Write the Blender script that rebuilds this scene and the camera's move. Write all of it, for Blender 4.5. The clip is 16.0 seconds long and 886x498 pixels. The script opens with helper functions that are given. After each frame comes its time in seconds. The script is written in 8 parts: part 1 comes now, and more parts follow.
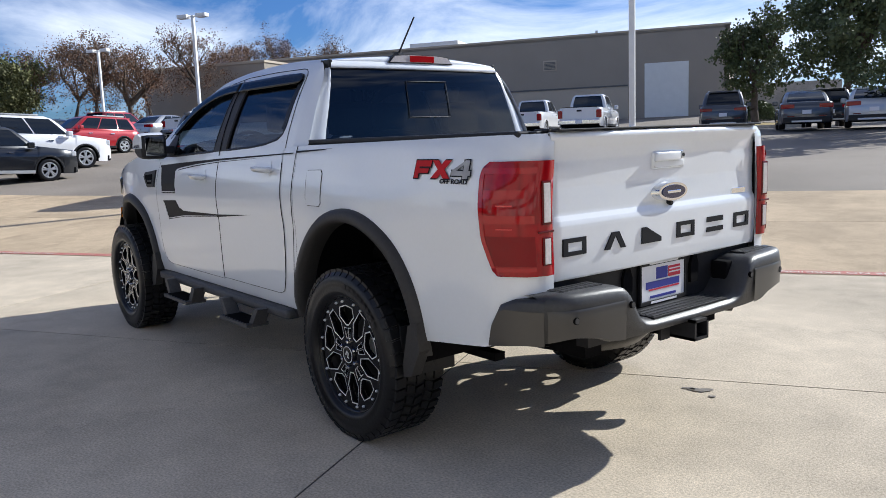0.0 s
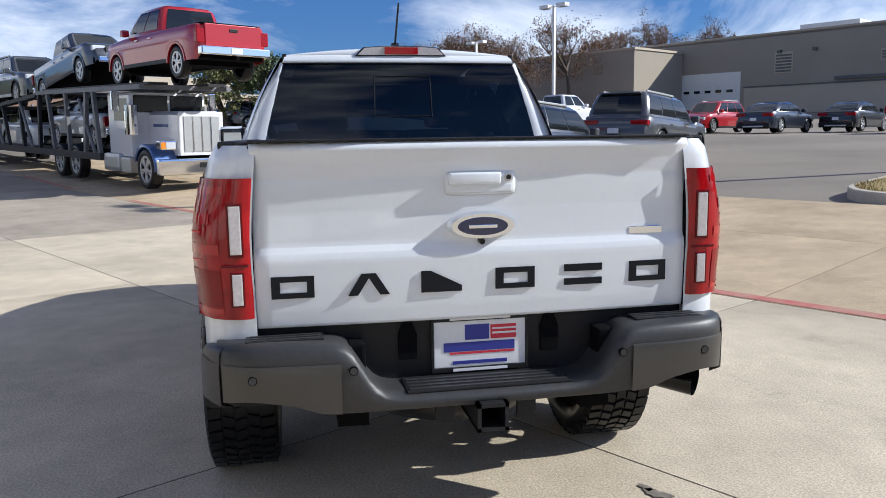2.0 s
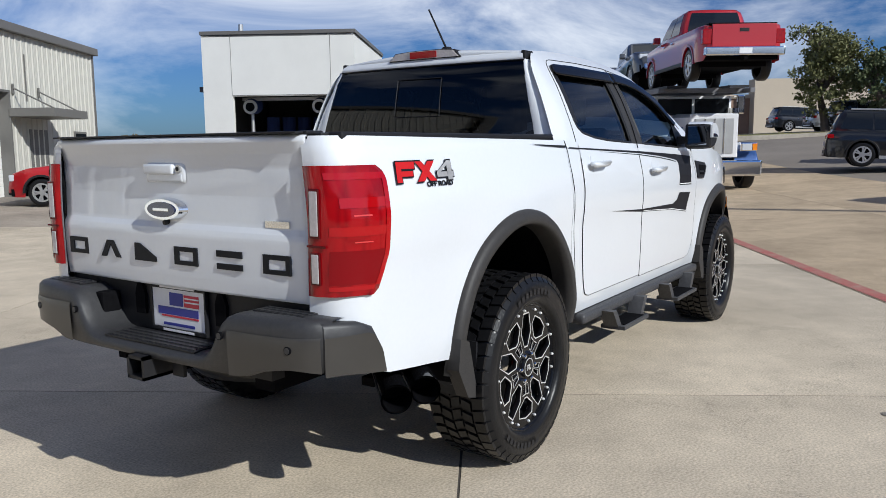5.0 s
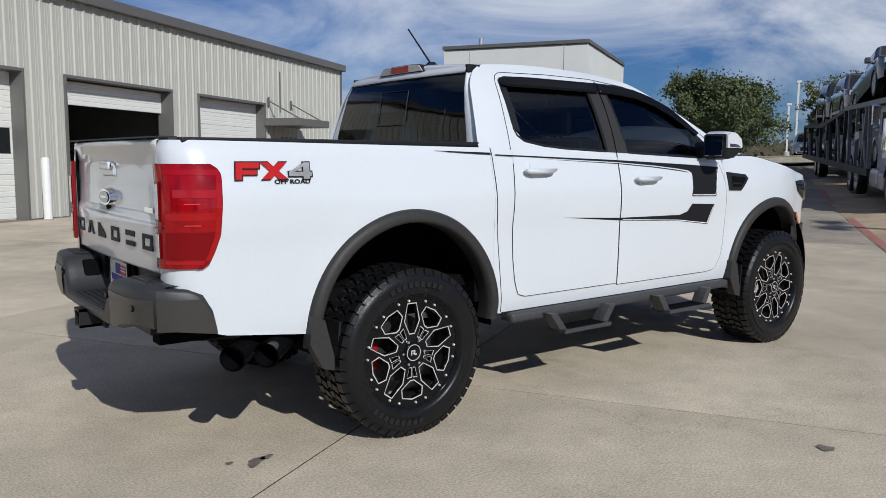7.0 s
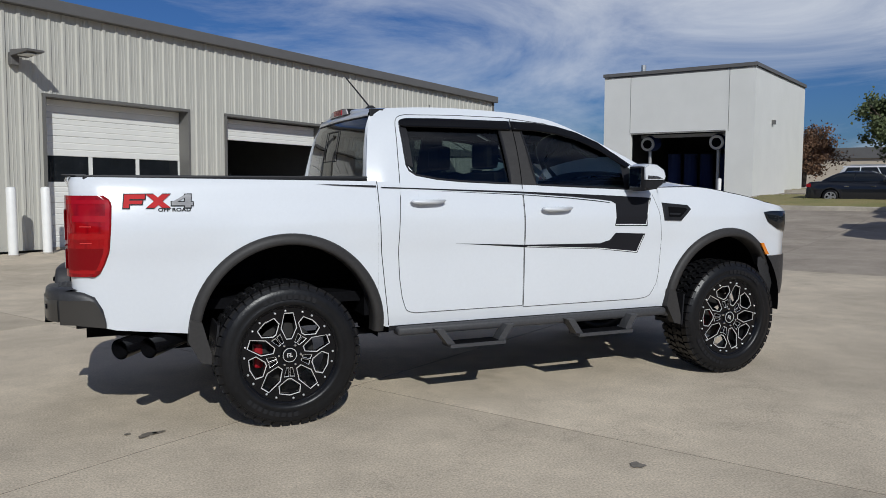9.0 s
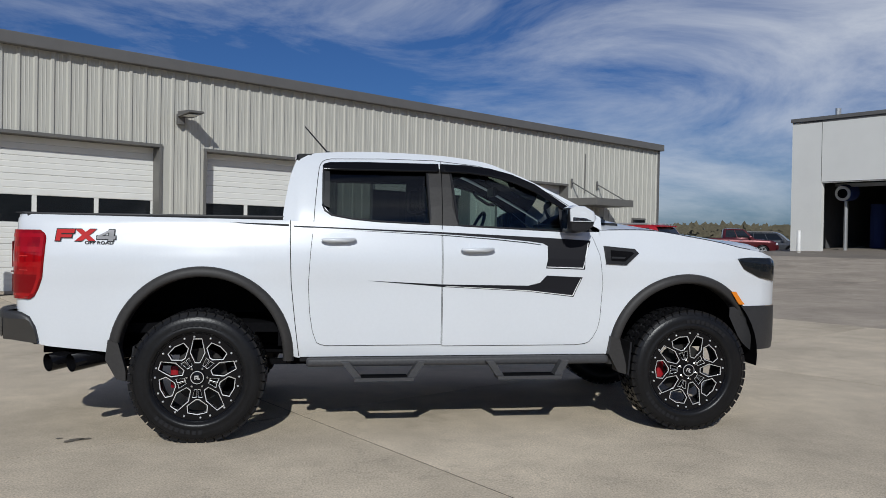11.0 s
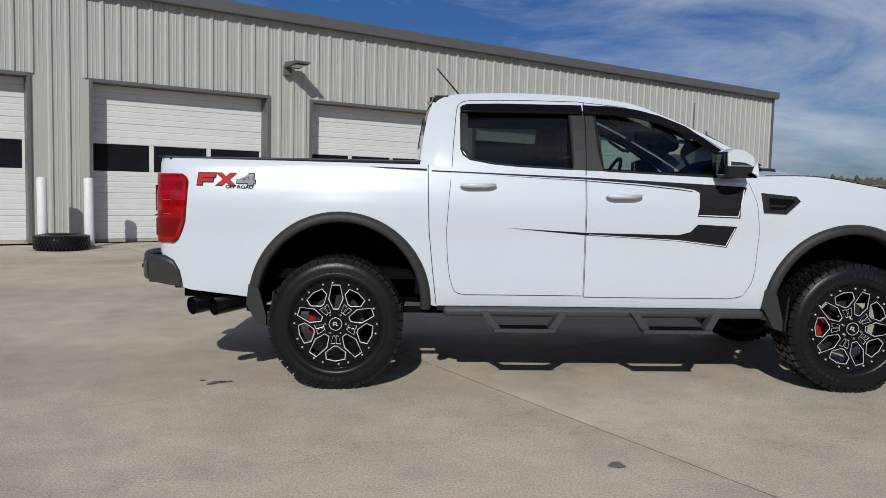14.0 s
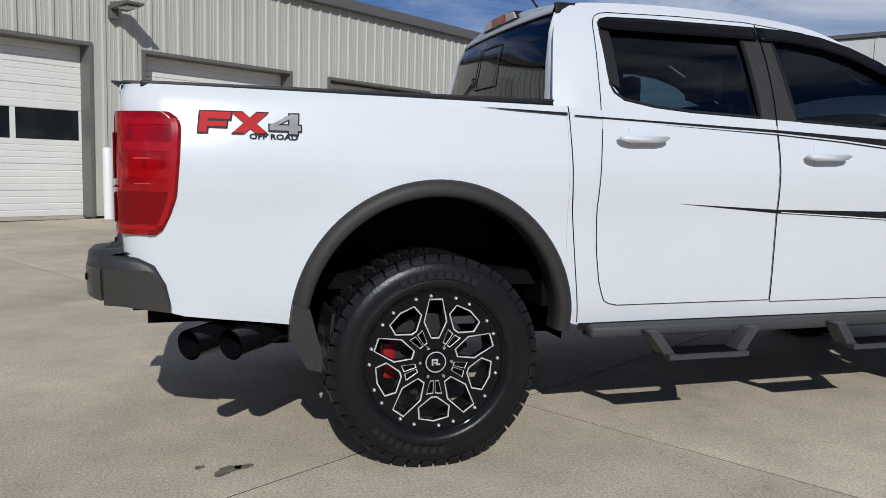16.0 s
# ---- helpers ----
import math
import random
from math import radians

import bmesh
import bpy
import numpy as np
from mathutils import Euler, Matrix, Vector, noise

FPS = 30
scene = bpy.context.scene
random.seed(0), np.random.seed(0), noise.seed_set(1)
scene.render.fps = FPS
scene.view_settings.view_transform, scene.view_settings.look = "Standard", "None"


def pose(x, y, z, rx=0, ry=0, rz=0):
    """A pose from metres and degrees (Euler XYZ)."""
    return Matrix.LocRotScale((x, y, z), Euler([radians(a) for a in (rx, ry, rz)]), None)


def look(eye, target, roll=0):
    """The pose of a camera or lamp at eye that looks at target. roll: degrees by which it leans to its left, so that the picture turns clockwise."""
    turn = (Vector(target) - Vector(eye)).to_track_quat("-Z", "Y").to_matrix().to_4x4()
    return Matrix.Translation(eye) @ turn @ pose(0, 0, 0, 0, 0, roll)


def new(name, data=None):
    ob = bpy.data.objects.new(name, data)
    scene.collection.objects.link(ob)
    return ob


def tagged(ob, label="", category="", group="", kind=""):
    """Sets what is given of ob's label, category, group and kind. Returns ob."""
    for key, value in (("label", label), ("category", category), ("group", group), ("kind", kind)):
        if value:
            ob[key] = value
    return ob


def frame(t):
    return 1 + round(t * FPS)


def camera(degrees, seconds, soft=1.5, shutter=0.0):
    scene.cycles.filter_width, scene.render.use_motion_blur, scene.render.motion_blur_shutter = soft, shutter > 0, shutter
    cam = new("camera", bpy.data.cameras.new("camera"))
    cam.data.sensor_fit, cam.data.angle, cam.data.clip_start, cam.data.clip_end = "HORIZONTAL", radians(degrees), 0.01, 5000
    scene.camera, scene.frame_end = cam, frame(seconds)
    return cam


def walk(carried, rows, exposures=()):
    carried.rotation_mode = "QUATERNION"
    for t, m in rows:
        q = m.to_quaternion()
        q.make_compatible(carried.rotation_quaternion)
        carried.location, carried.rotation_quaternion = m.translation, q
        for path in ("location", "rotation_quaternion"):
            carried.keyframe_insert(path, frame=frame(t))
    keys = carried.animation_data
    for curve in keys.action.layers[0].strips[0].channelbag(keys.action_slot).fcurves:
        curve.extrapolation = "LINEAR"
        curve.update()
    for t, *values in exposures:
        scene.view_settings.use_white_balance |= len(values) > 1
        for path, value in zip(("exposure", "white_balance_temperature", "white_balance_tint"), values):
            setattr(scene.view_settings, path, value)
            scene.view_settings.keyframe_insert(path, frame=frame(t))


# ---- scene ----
# Camera
cam = camera(59.1, 16.0, soft=0.8)
PATH = [
    (0, (-3.093, 2.788, 1.402), (-1.541, 1.558, 1.119), -2.1),
    (0.5, (-3.267, 2.272, 1.407), (-1.596, 1.211, 1.123), -2.2),
    (1, (-3.388, 1.702, 1.421), (-1.605, 0.84, 1.138), -1.9),
    (1.5, (-3.464, 1.141, 1.422), (-1.588, 0.509, 1.138), -1.3),
    (2, (-3.474, 0.58, 1.426), (-1.531, 0.203, 1.136), -0.8),
    (2.5, (-3.486, 0.035, 1.412), (-1.512, -0.073, 1.109), -0.7),
    (3, (-3.445, -0.476, 1.398), (-1.476, -0.315, 1.088), -0.6),
    (3.5, (-3.407, -1.023, 1.395), (-1.478, -0.593, 1.093), -0.8),
    (4, (-3.267, -1.524, 1.372), (-1.411, -0.838, 1.086), -0.9),
    (4.2, (-3.223, -1.724, 1.376), (-1.403, -0.944, 1.095), -0.9),
    (6.3, (-2.365, -3.418, 1.33), (-1.013, -1.963, 1.09), 0.2),
    (6.5, (-2.284, -3.55, 1.327), (-0.975, -2.056, 1.089), 0.3),
    (7, (-2.112, -3.923, 1.339), (-0.907, -2.344, 1.104), 0.2),
    (7.5, (-1.902, -4.199, 1.335), (-0.796, -2.548, 1.108), 0.1),
    (8, (-1.658, -4.555, 1.344), (-0.652, -2.84, 1.132), -0.1),
    (8.5, (-1.339, -4.942, 1.362), (-0.438, -3.167, 1.17), -0.2),
    (9, (-0.93, -5.261, 1.372), (-0.14, -3.431, 1.205), 0.1),
    (9.5, (-0.467, -5.569, 1.393), (0.2, -3.688, 1.259), 0.5),
    (9.7, (-0.28, -5.638, 1.382), (0.337, -3.739, 1.264), 0.6),
    (11.8, (1.175, -6.04, 1.234), (1.311, -4.045, 1.207), 0.4),
    (12, (1.22, -6.079, 1.201), (1.329, -4.082, 1.17), 0.3),
    (12.5, (1.273, -6.113, 1.156), (1.335, -4.115, 1.103), 0.2),
    (13, (1.169, -6.052, 1.19), (1.204, -4.054, 1.105), 0.4),
    (13.5, (0.827, -5.939, 1.258), (0.863, -3.943, 1.134), 0.7),
    (14, (0.5, -5.666, 1.261), (0.563, -3.673, 1.098), 0.9),
    (14.5, (0.086, -5.294, 1.246), (0.222, -3.308, 1.051), 0.9),
    (15, (-0.28, -4.81, 1.208), (-0.025, -2.839, 0.987), 0.8),
    (15.5, (-0.598, -4.278, 1.187), (-0.194, -2.333, 0.961), 0.9),
    (16, (-0.808, -3.695, 1.154), (-0.239, -1.791, 0.934), 1.2),
]
walk(cam, [(t, look(eye, target, roll)) for t, eye, target, roll in PATH],
     exposures=((0, 1.08), (1.5, 1.0), (3, 0.86), (4.2, 0.62), (6.3, 0.2), (9, -0.06), (12, -0.11), (14, -0.14), (16, -0.01)))

# World and sun
SUN = Vector((-0.27, -1.6, 1.0)).normalized()


def build_world():
    w = bpy.data.worlds.new("sky")
    scene.world = w
    w.use_nodes = True
    nt = w.node_tree
    nt.nodes.clear()
    N, K = nt.nodes.new, nt.links.new
    out, bg = N("ShaderNodeOutputWorld"), N("ShaderNodeBackground")
    sky = N("ShaderNodeTexSky")
    sky.sky_type, sky.sun_disc = "NISHITA", False
    sky.sun_elevation = math.asin(SUN.z)
    sky.sun_rotation = math.atan2(SUN.x, SUN.y)
    sky.air_density, sky.dust_density, sky.ozone_density = 1.0, 0.6, 3.0
    tc, mp = N("ShaderNodeTexCoord"), N("ShaderNodeMapping")
    mp.inputs["Scale"].default_value = (1.3, 2.2, 5.5)
    mp.inputs["Rotation"].default_value = (0.0, 0.15, 0.6)
    n1, n2 = N("ShaderNodeTexNoise"), N("ShaderNodeTexNoise")
    n1.inputs["Scale"].default_value, n1.inputs["Detail"].default_value, n1.inputs["Roughness"].default_value = 1.5, 9, 0.62
    n1.inputs["Distortion"].default_value = 0.6
    n2.inputs["Scale"].default_value, n2.inputs["Detail"].default_value = 0.6, 3
    add = N("ShaderNodeMath")
    add.operation = "MULTIPLY"
    ramp = N("ShaderNodeValToRGB")
    ramp.color_ramp.elements[0].position, ramp.color_ramp.elements[1].position = 0.212, 0.41
    ramp.color_ramp.elements[1].color = (0.74, 0.74, 0.74, 1)
    mix = N("ShaderNodeMix")
    mix.data_type = "RGBA"
    mix.inputs[7].default_value = (20.0, 21.2, 23.0, 1)
    K(tc.outputs["Generated"], mp.inputs["Vector"])
    K(mp.outputs[0], n1.inputs["Vector"])
    K(mp.outputs[0], n2.inputs["Vector"])
    K(n1.outputs[0], add.inputs[0])
    K(n2.outputs[0], add.inputs[1])
    K(add.outputs[0], ramp.inputs[0])
    K(ramp.outputs[0], mix.inputs[0])
    tint = N("ShaderNodeMix")
    tint.data_type, tint.blend_type = "RGBA", "MULTIPLY"
    tint.inputs[0].default_value = 1.0
    tint.inputs[7].default_value = (0.50, 0.88, 1.55, 1)
    K(sky.outputs[0], tint.inputs[6])
    K(tint.outputs[2], mix.inputs[6])
    K(mix.outputs[2], bg.inputs["Color"])
    bg.inputs["Strength"].default_value = 0.0345
    K(bg.outputs[0], out.inputs[0])


build_world()
lamp = bpy.data.lights.new("sun", "SUN")
lamp.energy, lamp.angle, lamp.color = 3.15, radians(0.5), (0.955, 0.975, 0.96)
sun = new("sun", lamp)
sun.matrix_world = look(SUN * 60, (0, 0, 0))


# Materials
def mat(name, color, rough=0.5, metal=0.0, spread=0.0, scale=3.0, fine=0.0, fine_scale=60.0, bump=0.0, bump_scale=80.0,
        color2=None, coat=0.0, spec=0.5, alpha=None, transmission=0.0, emit=None, vary=0.0, ior=1.45, rough_spread=0.0, coords="Object"):
    m = bpy.data.materials.new(name)
    m.use_nodes = True
    nt = m.node_tree
    b = nt.nodes["Principled BSDF"]
    N, K = nt.nodes.new, nt.links.new
    b.inputs["Base Color"].default_value = (*color, 1)
    b.inputs["Roughness"].default_value, b.inputs["Metallic"].default_value = rough, metal
    b.inputs["Coat Weight"].default_value, b.inputs["Specular IOR Level"].default_value = coat, spec
    b.inputs["Coat Roughness"].default_value = 0.03
    b.inputs["Transmission Weight"].default_value, b.inputs["IOR"].default_value = transmission, ior
    tc = N("ShaderNodeTexCoord")
    if spread or fine or color2:
        n1, n2 = N("ShaderNodeTexNoise"), N("ShaderNodeTexNoise")
        n1.inputs["Scale"].default_value, n1.inputs["Detail"].default_value = scale, 6
        n1.inputs["Roughness"].default_value = 0.6
        n2.inputs["Scale"].default_value, n2.inputs["Detail"].default_value = fine_scale, 4
        K(tc.outputs[coords], n1.inputs["Vector"])
        K(tc.outputs[coords], n2.inputs["Vector"])
        r1 = N("ShaderNodeMapRange")
        r1.inputs[1].default_value, r1.inputs[2].default_value = 0.3, 0.7
        K(n1.outputs[0], r1.inputs[0])
        mix = N("ShaderNodeMix")
        mix.data_type = "RGBA"
        c2 = color2 or tuple(c * (1 - spread) for c in color)
        c1 = color if color2 else tuple(min(1, c * (1 + spread * 0.6)) for c in color)
        mix.inputs[6].default_value, mix.inputs[7].default_value = (*c1, 1), (*c2, 1)
        K(r1.outputs[0], mix.inputs[0])
        r2 = N("ShaderNodeMapRange")
        r2.inputs[1].default_value, r2.inputs[2].default_value = 0.3, 0.7
        r2.inputs[3].default_value, r2.inputs[4].default_value = 1 - fine, 1 + fine
        K(n2.outputs[0], r2.inputs[0])
        hsv = N("ShaderNodeHueSaturation")
        K(mix.outputs[2], hsv.inputs["Color"])
        if vary:
            oi = N("ShaderNodeObjectInfo")
            rv = N("ShaderNodeMapRange")
            rv.inputs[3].default_value, rv.inputs[4].default_value = 1 - vary, 1 + vary
            K(oi.outputs["Random"], rv.inputs[0])
            mu = N("ShaderNodeMath")
            mu.operation = "MULTIPLY"
            K(rv.outputs[0], mu.inputs[0])
            K(r2.outputs[0], mu.inputs[1])
            K(mu.outputs[0], hsv.inputs["Value"])
        else:
            K(r2.outputs[0], hsv.inputs["Value"])
        K(hsv.outputs[0], b.inputs["Base Color"])
        if rough_spread:
            r3 = N("ShaderNodeMapRange")
            r3.inputs[1].default_value, r3.inputs[2].default_value = 0.3, 0.7
            r3.inputs[3].default_value, r3.inputs[4].default_value = rough - rough_spread, min(1, rough + rough_spread)
            K(n1.outputs[0], r3.inputs[0])
            K(r3.outputs[0], b.inputs["Roughness"])
    if bump:
        nb, bp = N("ShaderNodeTexNoise"), N("ShaderNodeBump")
        nb.inputs["Scale"].default_value, nb.inputs["Detail"].default_value = bump_scale, 5
        bp.inputs["Strength"].default_value, bp.inputs["Distance"].default_value = bump, 0.01
        K(tc.outputs[coords], nb.inputs["Vector"])
        K(nb.outputs[0], bp.inputs["Height"])
        K(bp.outputs[0], b.inputs["Normal"])
    if emit:
        b.inputs["Emission Color"].default_value, b.inputs["Emission Strength"].default_value = (*emit[:3], 1), emit[3]
    return m


def concrete(name, color, stain=0.75):
    m = mat(name, color, 0.9, spread=0.26, scale=0.55, fine=0.26, fine_scale=90, bump=0.25, bump_scale=140, vary=0.05, spec=0.2)
    nt = m.node_tree
    b = nt.nodes["Principled BSDF"]
    N, K = nt.nodes.new, nt.links.new
    src = b.inputs["Base Color"].links[0].from_socket
    b.inputs["Diffuse Roughness"].default_value = 0.12
    geo, n = N("ShaderNodeNewGeometry"), N("ShaderNodeTexNoise")
    n.inputs["Scale"].default_value, n.inputs["Detail"].default_value, n.inputs["Roughness"].default_value = 0.9, 7, 0.7
    K(geo.outputs["Position"], n.inputs["Vector"])
    r = N("ShaderNodeMapRange")
    r.inputs[1].default_value, r.inputs[2].default_value = 0.60, 0.74
    r.inputs[3].default_value, r.inputs[4].default_value = 1.0, stain
    K(n.outputs[0], r.inputs[0])
    mx = N("ShaderNodeMix")
    mx.data_type, mx.blend_type = "RGBA", "MULTIPLY"
    mx.inputs[0].default_value = 1.0
    K(src, mx.inputs[6])
    K(r.outputs[0], mx.inputs[7])
    # worn patches, pale scuffs and hairline cracks
    n3 = N("ShaderNodeTexNoise")
    n3.inputs["Scale"].default_value, n3.inputs["Detail"].default_value, n3.inputs["Roughness"].default_value = 3.3, 8, 0.72
    K(geo.outputs["Position"], n3.inputs["Vector"])
    r3 = N("ShaderNodeMapRange")
    r3.inputs[1].default_value, r3.inputs[2].default_value = 0.30, 0.70
    r3.inputs[3].default_value, r3.inputs[4].default_value = 0.87, 1.13
    K(n3.outputs[0], r3.inputs[0])
    warp = N("ShaderNodeMix")
    warp.data_type, warp.blend_type = "RGBA", "LINEAR_LIGHT"
    warp.inputs[0].default_value = 0.5
    K(geo.outputs["Position"], warp.inputs[6])
    K(n3.outputs["Color"], warp.inputs[7])
    vor = N("ShaderNodeTexVoronoi")
    vor.feature = "DISTANCE_TO_EDGE"
    vor.inputs["Scale"].default_value = 0.21
    K(warp.outputs[2], vor.inputs["Vector"])
    rc = N("ShaderNodeMapRange")
    rc.inputs[1].default_value, rc.inputs[2].default_value = 0.0, 0.0016
    rc.inputs[3].default_value, rc.inputs[4].default_value = 0.62, 1.0
    K(vor.outputs["Distance"], rc.inputs[0])
    mul = N("ShaderNodeMath")
    mul.operation = "MULTIPLY"
    K(r3.outputs[0], mul.inputs[0])
    K(rc.outputs[0], mul.inputs[1])
    mx2 = N("ShaderNodeMix")
    mx2.data_type, mx2.blend_type = "RGBA", "MULTIPLY"
    mx2.inputs[0].default_value = 1.0
    K(mx.outputs[2], mx2.inputs[6])
    K(mul.outputs[0], mx2.inputs[7])
    K(mx2.outputs[2], b.inputs["Base Color"])
    return m


M_CONC = concrete("concrete", (0.555, 0.47, 0.36))
M_CONC2 = concrete("warm_concrete", (0.50, 0.385, 0.26))
M_DRIVE = concrete("grey_drive_surface", (0.37, 0.315, 0.255))
M_KERB = concrete("kerb_concrete", (0.48, 0.43, 0.36), 0.6)
M_ASPH = mat("asphalt", (0.235, 0.20, 0.165), 0.9, spread=0.22, scale=0.25, fine=0.25, fine_scale=60, bump=0.4, bump_scale=120)
M_JOINT = mat("joint_filler", (0.075, 0.065, 0.055), 0.9, fine=0.2)
M_RED_LINE = mat("worn_red_paint", (0.45, 0.10, 0.085), 0.75, color2=(0.42, 0.25, 0.19), scale=5, fine=0.15)
M_MARK = mat("worn_white_paint", (0.62, 0.56, 0.50), 0.8, fine=0.1)
M_STAIN = mat("oil_stain", (0.19, 0.165, 0.135), 0.6, fine=0.25, fine_scale=30)
M_GRASS = mat("dry_grass", (0.36, 0.27, 0.11), 0.95, spread=0.3, scale=1.5, fine=0.35, fine_scale=60, bump=0.6)
M_GRASS2 = mat("green_grass", (0.20, 0.20, 0.07), 0.95, color2=(0.33, 0.27, 0.12), scale=0.6, fine=0.3, fine_scale=50, bump=0.6)
M_SIDING = mat("grey_ribbed_siding", (0.50, 0.485, 0.43), 0.45, spread=0.05, scale=0.6, fine=0.03, metal=0.0)
M_TRIM = mat("dark_grey_trim", (0.13, 0.125, 0.12), 0.5, spread=0.06)
M_JAMB = mat("grey_jamb_trim", (0.145, 0.14, 0.13), 0.5, spread=0.06)
M_DOORW = mat("white_door_panel", (0.80, 0.79, 0.74), 0.4, spread=0.04, scale=2)
M_DARKGLASS = mat("dark_glass", (0.012, 0.014, 0.016), 0.06, spec=0.6)
M_WHITE_WALL = mat("white_wall_panel", (0.72, 0.71, 0.67), 0.6, spread=0.04, scale=0.8, fine=0.03)
M_TAN = mat("tan_stucco", (0.36, 0.31, 0.25), 0.9, spread=0.06, scale=0.3, fine=0.05, bump=0.2)
M_TAN2 = mat("pale_tan_stucco", (0.52, 0.44, 0.34), 0.9, spread=0.05, scale=0.3, fine=0.05)
# Dark lining for open bays; the shade indoors is put into its colour
M_INSIDE = mat("dark_bay_lining", (0.10, 0.10, 0.10), 0.8, spread=0.1)
M_POST = mat("white_post_paint", (0.80, 0.79, 0.76), 0.45, spread=0.05, scale=6, fine=0.03)
M_STEEL = mat("galvanised_steel", (0.55, 0.55, 0.54), 0.4, metal=0.7, spread=0.1)
M_RUBBER = mat("tyre_rubber", (0.010, 0.010, 0.011), 0.33, spec=0.32, spread=0.25, scale=8, fine=0.15, bump=0.1)
M_BLACK = mat("black_plastic", (0.016, 0.016, 0.018), 0.45, spec=0.3, fine=0.1, bump=0.08, bump_scale=400)
M_FLARE = mat("grey_black_plastic", (0.038, 0.036, 0.035), 0.5, spec=0.3, fine=0.1, bump=0.1, bump_scale=500)
M_CHROME = mat("chrome", (0.85, 0.86, 0.87), 0.08, metal=1.0)
M_WHITE = mat("white_car_paint", (0.70, 0.725, 0.755), 0.28, coat=1.0, spread=0.015, scale=2, fine=0.01)
# Near-black for underbody, wells and gaps, with their shade put into the colour
M_SHADOWED = mat("shade_black", (0.006, 0.006, 0.007), 0.9, spec=0.05, fine=0.2)


# Geometry helpers
def mesh_of(bm, name, material, smooth=False):
    me = bpy.data.meshes.new(name)
    bm.normal_update()
    bm.to_mesh(me)
    bm.free()
    for m in material if isinstance(material, (list, tuple)) else [material]:
        me.materials.append(m)
    if smooth:
        for p in me.polygons:
            p.use_smooth = True
    return me


def part(name, bm, material, parent, label="", smooth=False, m=None):
    ob = new(name, bm if isinstance(bm, bpy.types.Mesh) else mesh_of(bm, name, material, smooth))
    ob.parent = parent
    if m is not None:
        ob.matrix_basis = m
    if label:
        ob["label"] = label
    return ob


def thing(name, label, category, group="", kind="", m=None):
    ob = tagged(new(name), label, category, group, kind)
    ob.empty_display_size = 0.2
    if m is not None:
        ob.matrix_basis = m
    return ob


def box(bm, x0, x1, y0, y1, z0, z1, bevel=0.0, m=None, mi=0):
    vs = [bm.verts.new((x, y, z)) for x in (x0, x1) for y in (y0, y1) for z in (z0, z1)]
    fs = [bm.faces.new([vs[i] for i in q]) for q in ((0, 1, 3, 2), (4, 6, 7, 5), (0, 4, 5, 1), (2, 3, 7, 6), (0, 2, 6, 4), (1, 5, 7, 3))]
    for f in fs:
        f.material_index = mi
    if m is not None:
        bmesh.ops.transform(bm, matrix=m, verts=vs)
    if bevel:
        es = list({e for f in fs for e in f.edges})
        bmesh.ops.bevel(bm, geom=es, offset=bevel, segments=2, affect="EDGES", profile=0.6)
    return bm


def boxm(*a, **k):
    return box(bmesh.new(), *a, **k)


def tube(bm, a, b, r0, r1=None, n=10, caps=True):
    a, b = Vector(a), Vector(b)
    r1 = r0 if r1 is None else r1
    q = (b - a).to_track_quat("Z", "Y").to_matrix()
    rings = []
    for p, r in ((a, r0), (b, r1)):
        rings.append([bm.verts.new(p + q @ Vector((r * math.cos(2 * math.pi * i / n), r * math.sin(2 * math.pi * i / n), 0))) for i in range(n)])
    for i in range(n):
        bm.faces.new((rings[0][i], rings[0][(i + 1) % n], rings[1][(i + 1) % n], rings[1][i]))
    if caps:
        bm.faces.new(rings[0][::-1])
        bm.faces.new(rings[1])
    return bm


def path_tube(bm, pts, r, n=8):
    """A bent tube through the points, closed where the last is the first."""
    pts = [Vector(p) for p in pts]
    loop = (pts[0] - pts[-1]).length < 1e-6
    if loop:
        pts = pts[:-1]
    rings = []
    up = Vector((0, 0, 1))
    for i, p in enumerate(pts):
        a, b = (pts[i - 1] if i or loop else p), (pts[(i + 1) % len(pts)] if i < len(pts) - 1 or loop else p)
        d = (b - a).normalized()
        s = d.cross(up)
        if s.length < 0.05:
            s = d.cross(Vector((0, 1, 0)))
        s.normalize()
        t = s.cross(d)
        if rings and (rings[-1][0].co - pts[i - 1]).dot(s) < 0:
            s, t = -s, -t
        rings.append([bm.verts.new(p + (s * math.cos(2 * math.pi * k / n) + t * math.sin(2 * math.pi * k / n)) * r) for k in range(n)])
    for a, b in zip(rings, rings[1:] + (rings[:1] if loop else [])):
        for k in range(n):
            bm.faces.new((a[k], a[(k + 1) % n], b[(k + 1) % n], b[k]))
    if not loop:
        bm.faces.new(rings[0])
        bm.faces.new(rings[-1])
    bmesh.ops.recalc_face_normals(bm, faces=bm.faces[:])
    return bm


def lathe(profile, n=48, axis="Y"):
    """Turns (radius, along) pairs round the axis."""
    bm = bmesh.new()
    rings = []
    for r, y in profile:
        rings.append([bm.verts.new((r * math.cos(2 * math.pi * i / n), y, r * math.sin(2 * math.pi * i / n))) for i in range(n)])
    for a, b in zip(rings[:-1], rings[1:]):
        for i in range(n):
            bm.faces.new((a[i], a[(i + 1) % n], b[(i + 1) % n], b[i]))
    return bm


